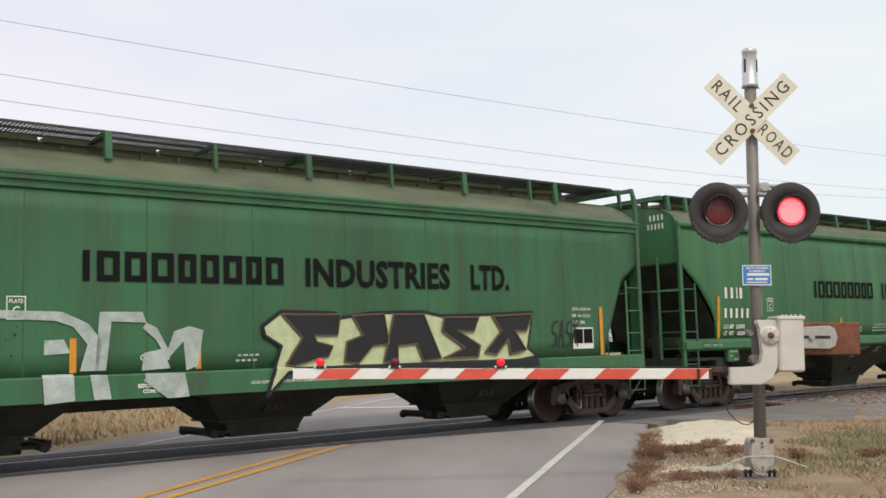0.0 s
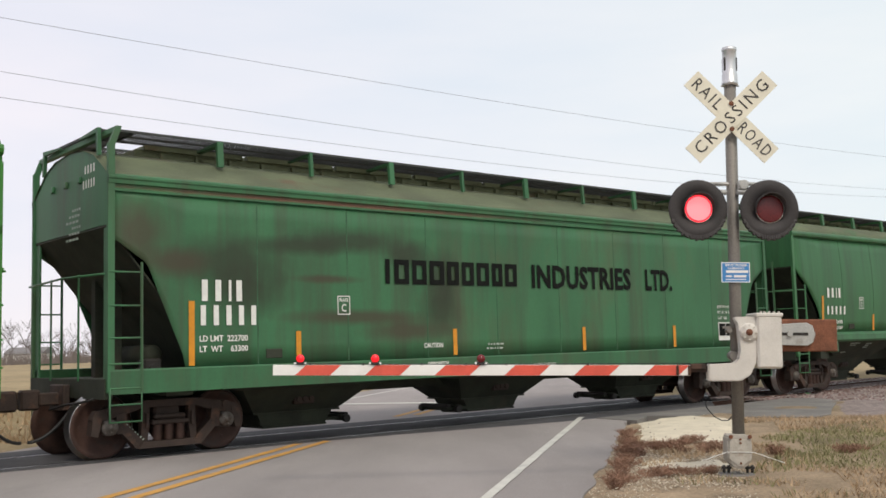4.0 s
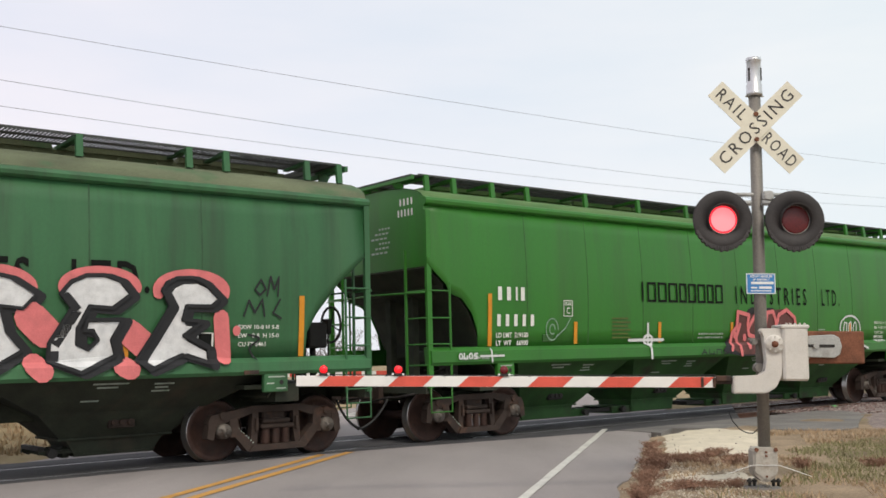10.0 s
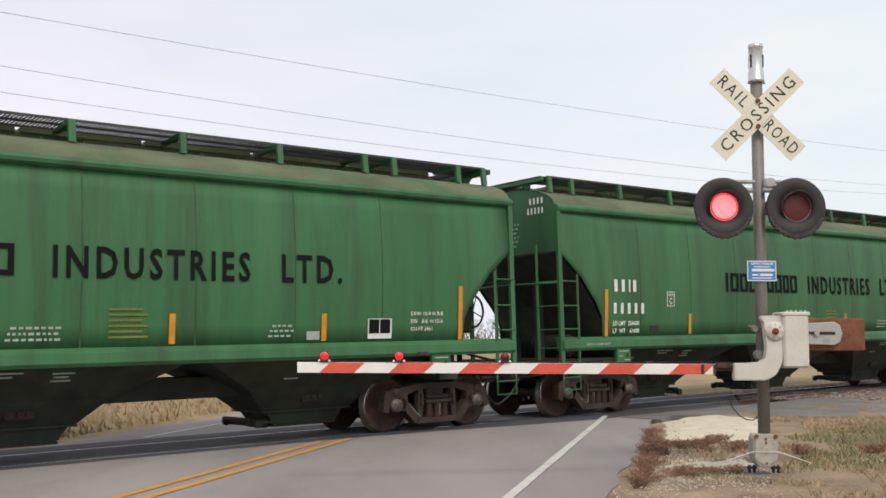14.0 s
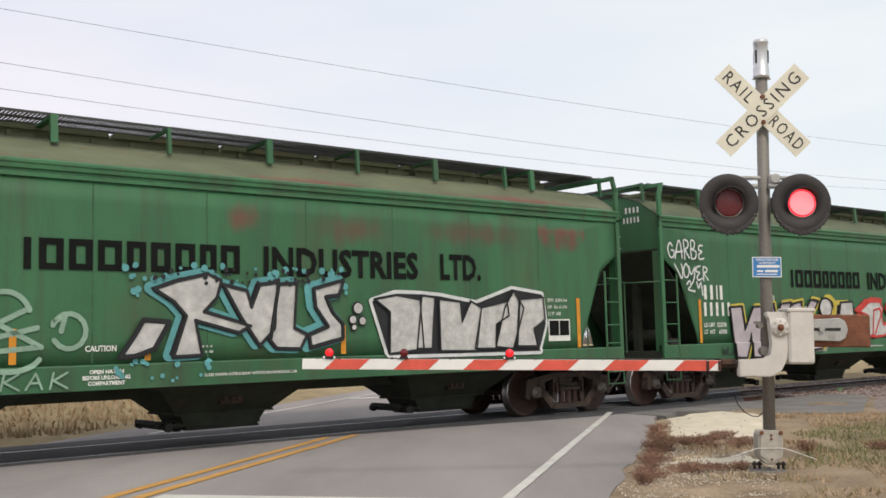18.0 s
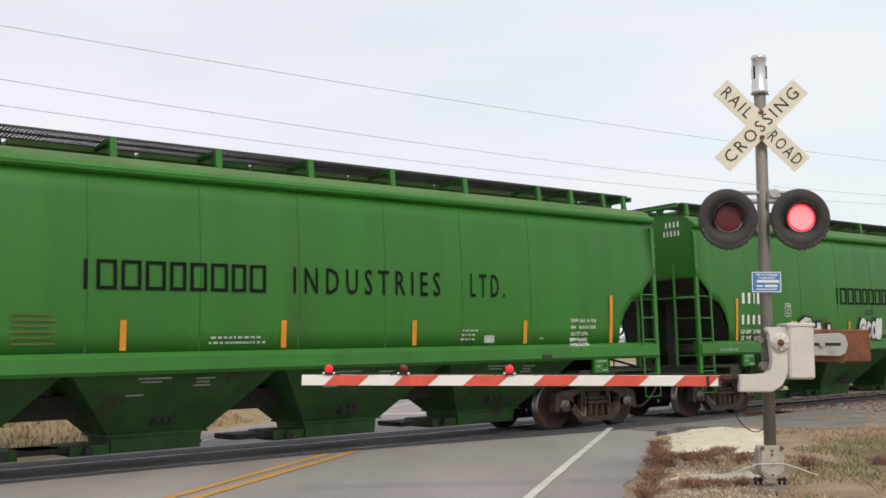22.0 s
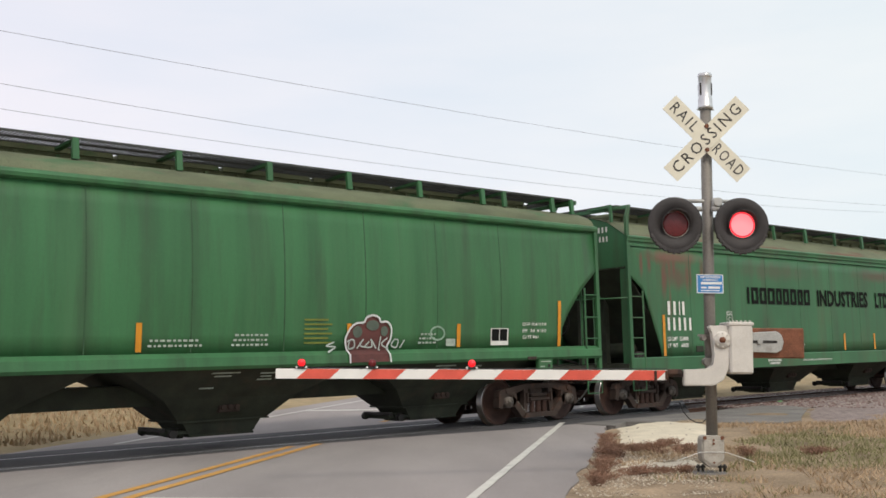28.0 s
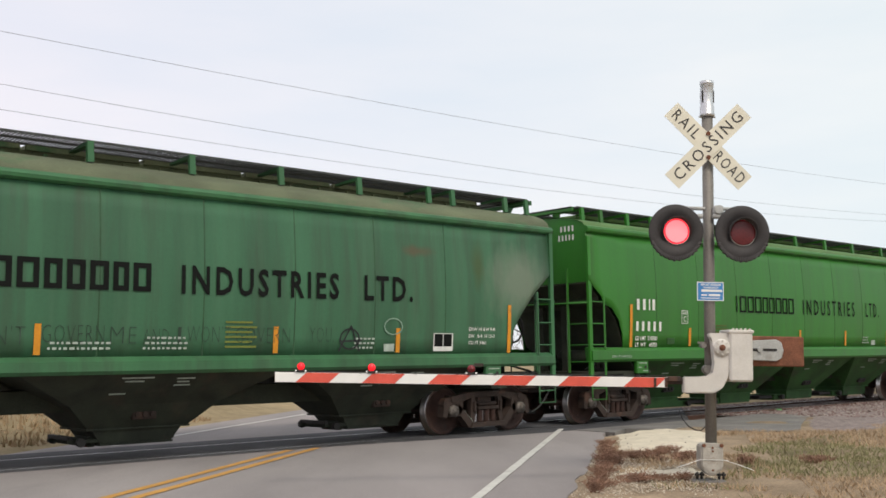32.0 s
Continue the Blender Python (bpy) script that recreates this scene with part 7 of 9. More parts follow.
    cloud(k, "C", "spray_white", [([(1.38, 1.36), (1.38, 1.58)], 0.018), ([(1.12, 1.46), (1.66, 1.46)], 0.018)])
    thin_tag(k, "C", [2, 6, 2, 3], 0.62, 1.42, 0.42, 0.09, "spray_white", 0.014)
    # eighth: big white words over coral
    k = c[7]
    blobs(k, "B", [[(2.14, 1.99), (2.68, 2.45), (3.92, 2.47), (4.08, 2.51), (5.30, 2.49), (5.75, 2.35), (6.0, 2.45), (7.70, 2.47), (7.68, 2.16), (8.08, 2.38), (8.54, 2.19), (8.80, 2.30), (9.00, 2.10), (9.00, 1.45), (7.65, 1.50), (2.2, 1.31)],
                   [(2.16, 1.96), (2.22, 1.31), (1.78, 1.34), (1.76, 1.50), (1.89, 1.57), (1.92, 1.79), (2.06, 1.80)]], "spray_pink", 0.016)
    cloud(k, "B", "spray_pink", [([(1.50, 1.46), (1.60, 1.46)], 0.06), (arc(9.45, 2.38, 0.45, 0.24, 190, -20, 12), 0.09), (arc(10.8, 2.46, 0.50, 0.22, 190, -20, 12), 0.09), (arc(12.2, 2.50, 0.48, 0.20, 190, 0, 12), 0.085), (arc(13.5, 2.48, 0.50, 0.22, 190, -30, 12), 0.085),
                                 ([(9.9, 2.05), (10.2, 1.7)], 0.18), ([(11.3, 2.1), (11.5, 1.9)], 0.20), ([(12.6, 1.9), (12.9, 1.65)], 0.18), ([(13.95, 2.1), (14.0, 1.55)], 0.12), ([(9.4, 1.5), (9.45, 1.42)], 0.12), ([(11.35, 1.5), (11.45, 1.4)], 0.14), ([(12.5, 1.45), (12.6, 1.4)], 0.14), ([(14.2, 1.9), (14.2, 1.93)], 0.06)], 0.016)
    # black sides and the ground between the letters
    blobs(k, "B", [[(2.19, 1.96), (2.68, 2.38), (3.95, 2.44), (5.25, 2.44), (5.66, 2.40), (5.62, 2.0), (5.85, 2.36), (6.42, 2.37), (6.40, 2.28), (6.50, 2.39), (7.68, 2.42), (7.68, 2.04), (7.40, 2.03), (7.25, 1.80), (7.62, 1.72), (7.62, 1.31), (2.22, 1.31)]], "spray_black", 0.026)
    blobs(k, "B", [[(5.79, 1.79), (6.18, 2.08), (6.12, 1.57)], [(4.75, 1.78), (5.0, 1.84), (5.0, 1.69), (4.75, 1.69)], [(3.95, 1.79), (4.04, 1.79), (4.02, 1.66), (3.95, 1.68)], [(5.53, 1.42), (5.68, 1.32), (5.53, 1.32)]], "spray_pink", 0.034)
    dabs(k, "B", "spray_blue", 7, 5.92, 6.10, 1.70, 1.95, 0.02, 0.04, 0.045, 5)
    blobs(k, "B", [[(2.70, 2.33), (2.75, 2.37), (3.90, 2.41), (3.91, 1.91), (3.29, 1.89), (3.29, 2.02), (3.05, 2.01), (3.04, 1.83), (3.88, 1.81), (3.86, 1.33), (2.66, 1.32), (2.65, 1.65), (3.01, 1.65), (3.03, 1.50), (3.26, 1.51), (3.28, 1.69), (2.72, 1.71), (2.67, 1.80)],
                   [(3.99, 2.38), (4.03, 2.40), (5.20, 2.40), (5.18, 2.05), (4.74, 2.03), (4.71, 1.67), (5.15, 1.64), (5.15, 1.32), (3.94, 1.32), (3.94, 1.60), (4.37, 1.61), (4.39, 2.03), (3.98, 2.06)],
                   [(5.27, 2.35), (5.59, 2.37), (5.59, 1.96), (5.89, 2.31), (6.36, 2.33), (5.79, 1.83), (6.32, 1.34), (5.88, 1.33), (5.51, 1.72), (5.51, 1.32), (5.22, 1.31), (5.25, 1.76)],
                   [(6.54, 2.36), (7.65, 2.38), (7.64, 2.07), (6.80, 2.05), (6.74, 1.68), (7.57, 1.66), (7.59, 1.32), (6.42, 1.33), (6.46, 1.79)], [(6.80, 1.97), (7.20, 1.98), (7.18, 1.78), (6.80, 1.77)]], "spray_streaked", 0.044)
    cloud(k, "B", "spray_yellow", [(pts, 0.013) for pts in ([(2.24, 1.94), (2.54, 2.2)], [(2.6, 2.26), (2.59, 1.76)], [(2.23, 1.48), (2.58, 1.59), (2.59, 1.35)], [(3.05, 1.58), (3.24, 1.65)], [(3.35, 1.85), (3.84, 1.85)], [(3.13, 1.85), (3.28, 1.9)], [(3.98, 1.98), (4.33, 1.99), (4.08, 1.82)], [(4.15, 1.82), (4.34, 1.92), (4.31, 1.67)],
                                                               [(4.78, 1.99), (5.04, 1.99), (4.91, 1.87)], [(5.21, 2.35), (5.18, 1.33)], [(5.66, 2.2), (5.80, 2.3)], [(6.25, 2.1), (6.43, 2.2), (6.34, 1.46)], [(5.56, 1.52), (5.83, 1.33)], [(7.24, 1.92), (7.45, 2.0), (7.30, 1.86)], [(6.85, 1.72), (7.1, 1.73)])], 0.060)
    # small letters between the words
    small = [[(8.13, 2.10), (7.95, 2.15), (7.79, 2.05), (7.82, 1.94), (7.95, 1.86), (7.92, 1.76), (7.76, 1.72)], [(8.52, 2.05), (8.42, 2.14), (8.26, 2.03), (8.20, 1.85), (8.28, 1.72), (8.44, 1.78)], [(8.58, 2.05), (8.64, 1.75), (8.85, 2.15)]]
    for mat, r, lift in (("spray_black", 0.085, 0.026), ("spray_streaked", 0.048, 0.044)):
        cloud(k, "B", mat, [(curvy(pts), r) for pts in small], lift)
    # four bulging letters with heavy black sides
    fat = [[(9.03, 2.31), (9.10, 2.45), (9.29, 2.54), (9.50, 2.55), (9.68, 2.49), (9.96, 2.20), (9.69, 2.01), (9.73, 1.77), (9.99, 1.50), (9.70, 1.39), (9.39, 1.74), (9.13, 1.49), (8.97, 1.35), (8.82, 1.45), (9.01, 1.77), (9.22, 2.20)],
           [(10.30, 2.38), (10.40, 2.52), (10.59, 2.61), (10.85, 2.63), (11.04, 2.59), (11.36, 2.39), (11.20, 2.21), (10.92, 2.24), (11.01, 1.91), (11.21, 1.68), (10.84, 1.46), (10.75, 1.60), (10.43, 1.58), (10.26, 1.35), (10.09, 1.50), (10.42, 1.91), (10.60, 2.26)],
           [(11.67, 2.40), (11.80, 2.56), (12.00, 2.65), (12.25, 2.66), (12.46, 2.59), (12.61, 2.41), (12.36, 2.22), (12.05, 2.24), (11.90, 1.95), (11.90, 1.75), (12.05, 1.68), (12.17, 1.80), (12.10, 1.92), (11.99, 1.92), (12.02, 2.06), (12.51, 2.07), (12.36, 1.80), (12.42, 1.59), (11.93, 1.37), (11.53, 1.53), (11.54, 1.76), (11.82, 2.22)],
           [(13.05, 2.47), (13.12, 2.58), (13.27, 2.65), (13.50, 2.66), (13.68, 2.59), (13.92, 2.37), (13.79, 2.26), (13.41, 2.26), (13.36, 2.07), (13.65, 2.04), (13.38, 1.85), (13.75, 1.66), (13.77, 1.44), (13.36, 1.58), (12.86, 1.38), (12.70, 1.51), (12.89, 1.80), (13.17, 2.26)]]
    for dx in (0.05, 0.11):
        blobs(k, "B", [[(x + dx, z - 0.03) for x, z in shape] for shape in fat], "spray_black", 0.024)
    cloud(k, "B", "spray_black", [([(x + 0.08, z - 0.03) for x, z in shape + shape[:1]], 0.055) for shape in fat], 0.022)
    outlined(k, "B", fat, "spray_streaked", "spray_black", 0.030, 0.032)
    cloud(k, "B", "spray_black", [([(10.66, 1.80), (10.75, 2.00), (10.80, 1.80)], 0.016), ([(9.42, 2.18), (9.52, 2.24), (9.50, 2.12)], 0.016)], 0.060)
    # blue drops and dark scribbles
    cloud(k, "B", "spray_blue", [([(x, z)], r) for x, z, r in ((3.14, 2.63, 0.05), (3.20, 2.57, 0.08), (3.63, 2.50, 0.06), (3.93, 2.57, 0.04), (4.55, 2.57, 0.06), (4.57, 2.68, 0.04), (2.47, 2.36, 0.06), (2.44, 2.29, 0.07), (2.28, 2.26, 0.05), (5.16, 2.55, 0.07), (6.07, 2.51, 0.05), (5.43, 2.59, 0.04), (6.6, 2.58, 0.05), (7.1, 2.56, 0.05), (7.4, 2.5, 0.05), (7.8, 2.3, 0.06), (1.98, 1.40, 0.07), (2.06, 1.41, 0.06))], 0.050)
    dabs(k, "B", "spray_blue", 16, 7.7, 8.9, 1.5, 2.3, 0.02, 0.05, 0.020, 3)
    cloud(k, "B", "spray_black", [([(14.50, 2.52), (14.60, 2.67), (14.68, 2.53), (14.58, 2.44), (14.50, 2.52)], 0.014), ([(14.70, 2.43), (14.76, 2.72), (14.82, 2.53), (14.90, 2.72), (14.88, 2.43)], 0.014), ([(14.32, 2.13), (14.40, 2.36), (14.50, 2.18), (14.62, 2.38), (14.66, 2.13)], 0.014), ([(14.92, 2.38), (14.80, 2.18), (14.94, 2.10)], 0.014), (curvy([(14.40, 1.86), (14.58, 1.80), (14.42, 1.66), (14.52, 1.50)]), 0.014)])
    thin_tag(k, "B", [1, 4, 3], 1.45, 1.62, 0.5, 0.14, "spray_black", 0.012)
    thin_tag(k, "B", [4, 3, 2, 0, 5], 0.2, 3.2, 1.0, 0.42, "spray_violet", 0.03)
    # eleventh: pale pink and grey letters with black sides and a yellow edge, then red-edged ones
    outlined(c[10], "A", [[(2.34, 2.04), (2.76, 2.07), (2.85, 1.54), (3.22, 2.06), (3.52, 2.07), (3.36, 0.93), (3.08, 0.95), (3.08, 1.48), (2.82, 0.94), (2.47, 0.96)], [(3.59, 2.10), (3.98, 2.13), (4.05, 1.69), (4.19, 1.97), (4.31, 2.14), (4.68, 2.17), (4.36, 0.95), (3.83, 0.95)], [(4.77, 2.14), (5.12, 2.19), (5.11, 1.81), (5.56, 2.24), (5.85, 2.20), (5.35, 1.67), (5.91, 1.08), (5.46, 1.06), (5.22, 1.41), (5.22, 0.95), (4.90, 0.94)], [(5.92, 1.79), (6.31, 1.82), (6.55, 1.18), (6.12, 1.16)], [(6.50, 2.06), (6.46, 1.95), (6.35, 1.86), (6.21, 1.83), (6.07, 1.86), (5.97, 1.95), (5.94, 2.06), (5.98, 2.18), (6.08, 2.26), (6.22, 2.29), (6.36, 2.26), (6.47, 2.18)], [(6.55, 2.14), (7.09, 2.16), (7.17, 1.17), (6.79, 1.22), (6.75, 1.54), (6.62, 1.50), (6.48, 1.21), (6.31, 1.23)]], "spray_black", "spray_yellow", 0.055, 0.020)
    outlined(c[10], "A", [[(2.26, 2.02), (2.67, 2.04), (2.76, 1.52), (3.12, 2.03), (3.43, 2.04), (3.27, 0.91), (2.99, 0.93), (2.99, 1.45), (2.73, 0.92), (2.38, 0.94)], [(3.49, 2.06), (3.88, 2.10), (3.95, 1.65), (4.09, 1.94), (4.20, 2.10), (4.57, 2.13), (4.26, 0.91), (3.73, 0.92)], [(4.65, 2.10), (5.00, 2.15), (4.99, 1.77), (5.43, 2.20), (5.72, 2.16), (5.22, 1.63), (5.77, 1.05), (5.33, 1.03), (5.10, 1.37), (5.09, 0.92), (4.78, 0.91)]], "spray_palepink", "spray_black", 0.03, 0.036)
    outlined(c[10], "A", [[(5.79, 1.76), (6.17, 1.79), (6.41, 1.16), (5.98, 1.14)], [(6.35, 2.02), (6.30, 1.90), (6.20, 1.82), (6.06, 1.79), (5.92, 1.82), (5.82, 1.91), (5.79, 2.02), (5.83, 2.13), (5.93, 2.22), (6.07, 2.25), (6.21, 2.22), (6.31, 2.14)], [(6.74, 2.14), (7.29, 2.17), (7.38, 1.17), (6.98, 1.21), (6.95, 1.53), (6.81, 1.50), (6.67, 1.20), (6.50, 1.23)]], "spray_silver", "spray_black", 0.03, 0.036)
    outlined(c[10], "A", [[(7.46, 1.95), (7.95, 2.20), (8.44, 2.20), (8.59, 2.03), (8.11, 1.36), (7.53, 1.33), (7.84, 1.86)], [(7.51, 1.82), (8.20, 2.25), (8.71, 2.23), (8.59, 1.81), (7.40, 1.27), (7.26, 1.31)]], "spray_red", "spray_red", 0.04, 0.026)
    outlined(c[10], "A", [[(7.61, 1.92), (8.10, 2.17), (8.60, 2.17), (8.75, 2.00), (8.27, 1.32), (7.68, 1.30), (7.99, 1.83)], [(8.29, 1.96), (8.59, 2.00), (8.73, 1.58), (9.37, 1.72), (9.41, 1.57), (8.72, 1.31), (8.17, 1.29)], [(9.32, 2.00), (9.26, 1.89), (9.11, 1.84), (8.96, 1.89), (8.90, 2.00), (8.97, 2.11), (9.12, 2.15), (9.27, 2.11)], [(9.38, 2.07), (9.93, 2.13), (9.81, 1.84), (9.64, 1.82), (9.63, 1.56), (9.79, 1.52), (9.61, 1.25), (9.24, 1.30)], [(10.04, 2.13), (10.79, 2.00), (10.60, 1.79), (10.26, 1.86), (10.48, 1.67), (10.18, 1.56), (10.18, 1.48), (10.40, 1.35), (10.17, 1.24), (9.78, 1.29)]], "spray_silver", "spray_red", 0.04, 0.040)
    outlined(c[10], "A", [[(11.17, 1.46), (11.60, 1.49), (11.84, 1.24), (13.01, 1.21), (13.00, 1.03), (11.09, 1.07)], [(12.17, 1.53), (12.94, 1.25), (12.54, 1.13), (12.02, 1.19)]], "spray_silver", "spray_red", 0.03, 0.040)
    k = c[10]
    tag = [[(0.42, 3.30), (0.34, 3.36), (0.27, 3.23), (0.34, 3.06), (0.44, 3.08), (0.46, 3.19), (0.37, 3.20)], [(0.48, 3.04), (0.54, 3.26), (0.62, 3.42), (0.68, 3.29), (0.70, 3.05)], [(0.52, 3.17), (0.72, 3.19)], [(0.79, 3.03), (0.77, 3.30), (0.77, 3.43), (0.90, 3.40), (0.89, 3.28), (0.80, 3.23), (0.92, 3.06)],
           [(0.99, 3.04), (0.98, 3.26), (1.00, 3.43), (1.10, 3.40), (1.08, 3.28), (1.00, 3.24), (1.14, 3.19), (1.11, 3.06), (0.99, 3.04)], [(1.36, 3.33), (1.26, 3.33), (1.22, 3.24), (1.32, 3.20), (1.21, 3.13), (1.24, 3.04), (1.38, 3.06)], [(0.39, 2.91), (0.50, 2.76), (0.60, 2.62), (0.64, 2.78), (0.60, 2.91)], [(0.75, 2.93), (0.67, 2.83), (0.69, 2.67), (0.78, 2.65), (0.84, 2.80), (0.75, 2.93)],
           [(0.83, 2.88), (0.90, 2.71), (1.03, 2.86), (0.97, 2.60), (0.85, 2.46)], [(1.20, 2.89), (1.08, 2.86), (1.06, 2.77), (1.17, 2.75), (1.07, 2.66), (1.12, 2.59), (1.24, 2.63)], [(1.29, 2.58), (1.28, 2.74), (1.29, 2.87), (1.40, 2.84), (1.38, 2.77), (1.30, 2.74), (1.42, 2.60)], [(0.70, 2.50), (0.79, 2.57), (0.82, 2.47), (0.74, 2.39), (0.95, 2.35)], [(1.02, 2.55), (1.07, 2.42), (1.15, 2.53), (1.20, 2.27)]]
    cloud(k, "A", "spray_white", [(curvy(pts), 0.019) for pts in tag], 0.018)
    thin_tag(k, "A", [1, 6, 4], 1.9, 1.0, 0.6, 0.16, "spray_black", 0.012)
    # twelfth: open pale outlines, then two black-edged silver words
    k = c[11]
    for pts in (arc(2.95, 1.55, 0.30, 0.60, 200, 20), [(2.62, 1.35), (2.85, 1.6), (3.1, 1.62)], arc(3.45, 1.72, 0.28, 0.42, 180, 0), [(3.2, 1.72), (3.2, 1.3)], [(3.72, 1.7), (3.7, 1.25)],
                arc(3.95, 1.85, 0.24, 0.34, 190, -20), [(3.72, 1.8), (3.78, 1.2)], [(4.18, 1.75), (4.02, 1.2), (3.78, 1.25)], arc(4.5, 1.85, 0.32, 0.36, 170, 20), [(4.25, 1.9), (4.95, 1.5)], [(4.3, 1.75), (4.8, 2.0)], [(4.35, 1.62), (4.9, 1.75)],
                [(4.3, 1.45), (4.9, 1.5)], arc(4.55, 1.42, 0.4, 0.22, 200, 340), arc(5.30, 1.70, 0.22, 0.23, 160, -150), [(5.1, 1.82), (5.25, 1.9), (5.2, 1.7)], [(2.66, 1.24), (2.9, 1.05), (3.2, 1.2), (3.4, 1.02)]):
        cloud(k, "A", "spray_ghost", [(pts, 0.034)], 0.018)
    thin_tag(k, "A", [4, 5, 4], 4.45, 0.97, 0.9, 0.20, "spray_ghost", 0.014)
    dabs(k, "A", "spray_teal", 70, 6.0, 9.6, 2.15, 2.62, 0.02, 0.06, 0.018)
    dabs(k, "A", "spray_teal", 18, 5.9, 7.3, 1.0, 1.3, 0.02, 0.05, 0.018, 5)
    dabs(k, "A", "spray_black", 40, 6.4, 9.5, 2.35, 2.56, 0.015, 0.04, 0.052, 6)
    for bx, bz, br in ((9.80, 2.0, 0.085), (9.70, 1.82, 0.06), (9.88, 1.80, 0.06), (9.72, 1.70, 0.04)):
        cloud(k, "A", "spray_black", [([(bx, bz)], br + 0.025)], 0.03)
        cloud(k, "A", "spray_silver", [([(bx, bz)], br)], 0.046)
    # twelfth: two black-edged silver words
    outlined(c[11], "A", [[(6.39, 2.28), (6.73, 2.40), (7.19, 2.49), (7.38, 2.41), (7.31, 2.17), (7.12, 1.97), (7.85, 1.75), (7.64, 1.67), (6.99, 1.85), (7.08, 1.36), (6.66, 1.35), (6.86, 1.91), (6.67, 2.11)], [(7.42, 2.35), (7.79, 2.26), (7.86, 2.02), (8.00, 2.36), (8.28, 2.39), (8.24, 1.72), (7.99, 1.48), (7.68, 1.91)], [(8.32, 2.36), (8.61, 2.39), (8.56, 1.72), (8.78, 1.62), (8.67, 1.41), (8.27, 1.43), (8.16, 1.54)], [(8.91, 2.31), (9.45, 2.44), (9.37, 2.22), (9.13, 2.18), (9.24, 1.96), (9.43, 1.77), (9.43, 1.55), (8.85, 1.42), (8.82, 1.62), (9.16, 1.74), (8.94, 2.03)]], "spray_black", "spray_teal", 0.085, 0.020)
    outlined(c[11], "A", [[(6.45, 2.26), (6.79, 2.38), (7.25, 2.48), (7.44, 2.39), (7.37, 2.15), (7.17, 1.95), (7.91, 1.74), (7.71, 1.65), (7.04, 1.83), (7.14, 1.34), (6.72, 1.33), (6.91, 1.89), (6.73, 2.09)], [(7.48, 2.33), (7.85, 2.25), (7.92, 2.01), (8.06, 2.34), (8.35, 2.38), (8.30, 1.70), (8.05, 1.46), (7.74, 1.89)], [(8.38, 2.35), (8.68, 2.37), (8.63, 1.70), (8.85, 1.60), (8.73, 1.39), (8.33, 1.41), (8.23, 1.52)], [(8.98, 2.29), (9.52, 2.43), (9.44, 2.20), (9.20, 2.17), (9.31, 1.94), (9.50, 1.75), (9.50, 1.53), (8.92, 1.40), (8.89, 1.60), (9.23, 1.72), (9.01, 2.01)], [(5.96, 1.34), (6.17, 1.64), (6.29, 1.84), (6.66, 1.81), (6.44, 1.44), (6.17, 1.35)]], "spray_silver", "spray_black", 0.035, 0.040)
    outlined(c[11], "A", [[(10.08, 2.11), (10.54, 2.24), (11.02, 2.23), (11.47, 2.20), (12.26, 2.08), (13.11, 2.34), (13.84, 2.25), (13.92, 1.71), (13.73, 1.23), (10.38, 1.25)]], "spray_black", "spray_white", 0.06, 0.020)
    outlined(c[11], "A", [[(10.12, 2.14), (10.54, 2.21), (11.02, 2.14), (11.08, 1.33), (10.39, 1.27), (10.41, 1.94)], [(11.06, 2.21), (11.33, 2.18), (11.25, 1.33), (10.94, 1.34)], [(11.42, 2.15), (11.88, 2.11), (11.91, 1.77), (12.12, 2.12), (12.35, 2.01), (12.22, 1.27), (11.43, 1.29)], [(12.35, 2.01), (12.95, 2.12), (12.99, 1.87), (12.68, 1.72), (12.66, 1.30), (12.18, 1.31)], [(12.89, 2.01), (13.11, 2.30), (13.35, 2.01), (13.23, 1.68), (13.06, 1.29), (12.66, 1.33)], [(13.26, 2.16), (13.84, 2.20), (13.87, 1.79), (13.60, 1.64), (13.68, 1.31), (13.17, 1.32)]], "spray_silver", "spray_black", 0.025, 0.040)
    # thirteenth: a white bubble form with a black edge
    outlined(c[12], "C", [[(3.59, 1.49), (3.56, 1.64), (3.65, 1.81), (3.82, 1.88), (3.83, 2.09), (3.92, 2.11), (4.02, 2.17), (4.27, 2.14), (4.35, 1.91), (4.51, 1.91), (4.51, 2.04), (4.69, 2.04), (4.75, 1.83), (4.97, 1.80), (4.96, 1.99), (5.13, 1.99), (5.16, 1.80), (5.30, 1.83), (5.53, 1.77), (5.56, 1.61), (5.50, 1.37), (5.25, 1.34), (4.97, 1.35), (4.81, 1.33), (4.65, 1.44), (4.49, 1.41), (4.18, 1.37), (3.93, 1.39), (3.71, 1.38)]], "spray_white", "spray_black", 0.03, 0.036)
    cloud(c[12], "C", "spray_black", [([(3.95, 1.53), (3.93, 1.66), (4.02, 1.78), (4.25, 1.82), (4.30, 1.70)], 0.013), ([(4.41, 1.47), (4.44, 1.73), (4.51, 1.86)], 0.013), ([(4.66, 1.46), (4.69, 1.66), (4.75, 1.81)], 0.013), ([(5.14, 1.39), (5.09, 1.59), (5.14, 1.75)], 0.013), ([(4.10, 2.04), (4.09, 2.00)], 0.013), ([(4.18, 2.06), (4.17, 2.01)], 0.013), ([(4.05, 1.93), (4.12, 1.95), (4.23, 1.93)], 0.013)], 0.05)
    k = c[12]
    sprayed(k, "C", [("G", 6.45, 6.82, 1.58, 2.14), ("O", 6.74, 7.06, 1.60, 2.06), ("O", 6.98, 7.28, 1.60, 2.06), ("N", 7.2, 7.56, 1.58, 2.14)], "spray_white", "spray_black", 0.085, rim=0.028)
    cloud(k, "C", "spray_black", [(arc(7.02, 2.28, 0.20, 0.05, 0, 360, 14), 0.012)])
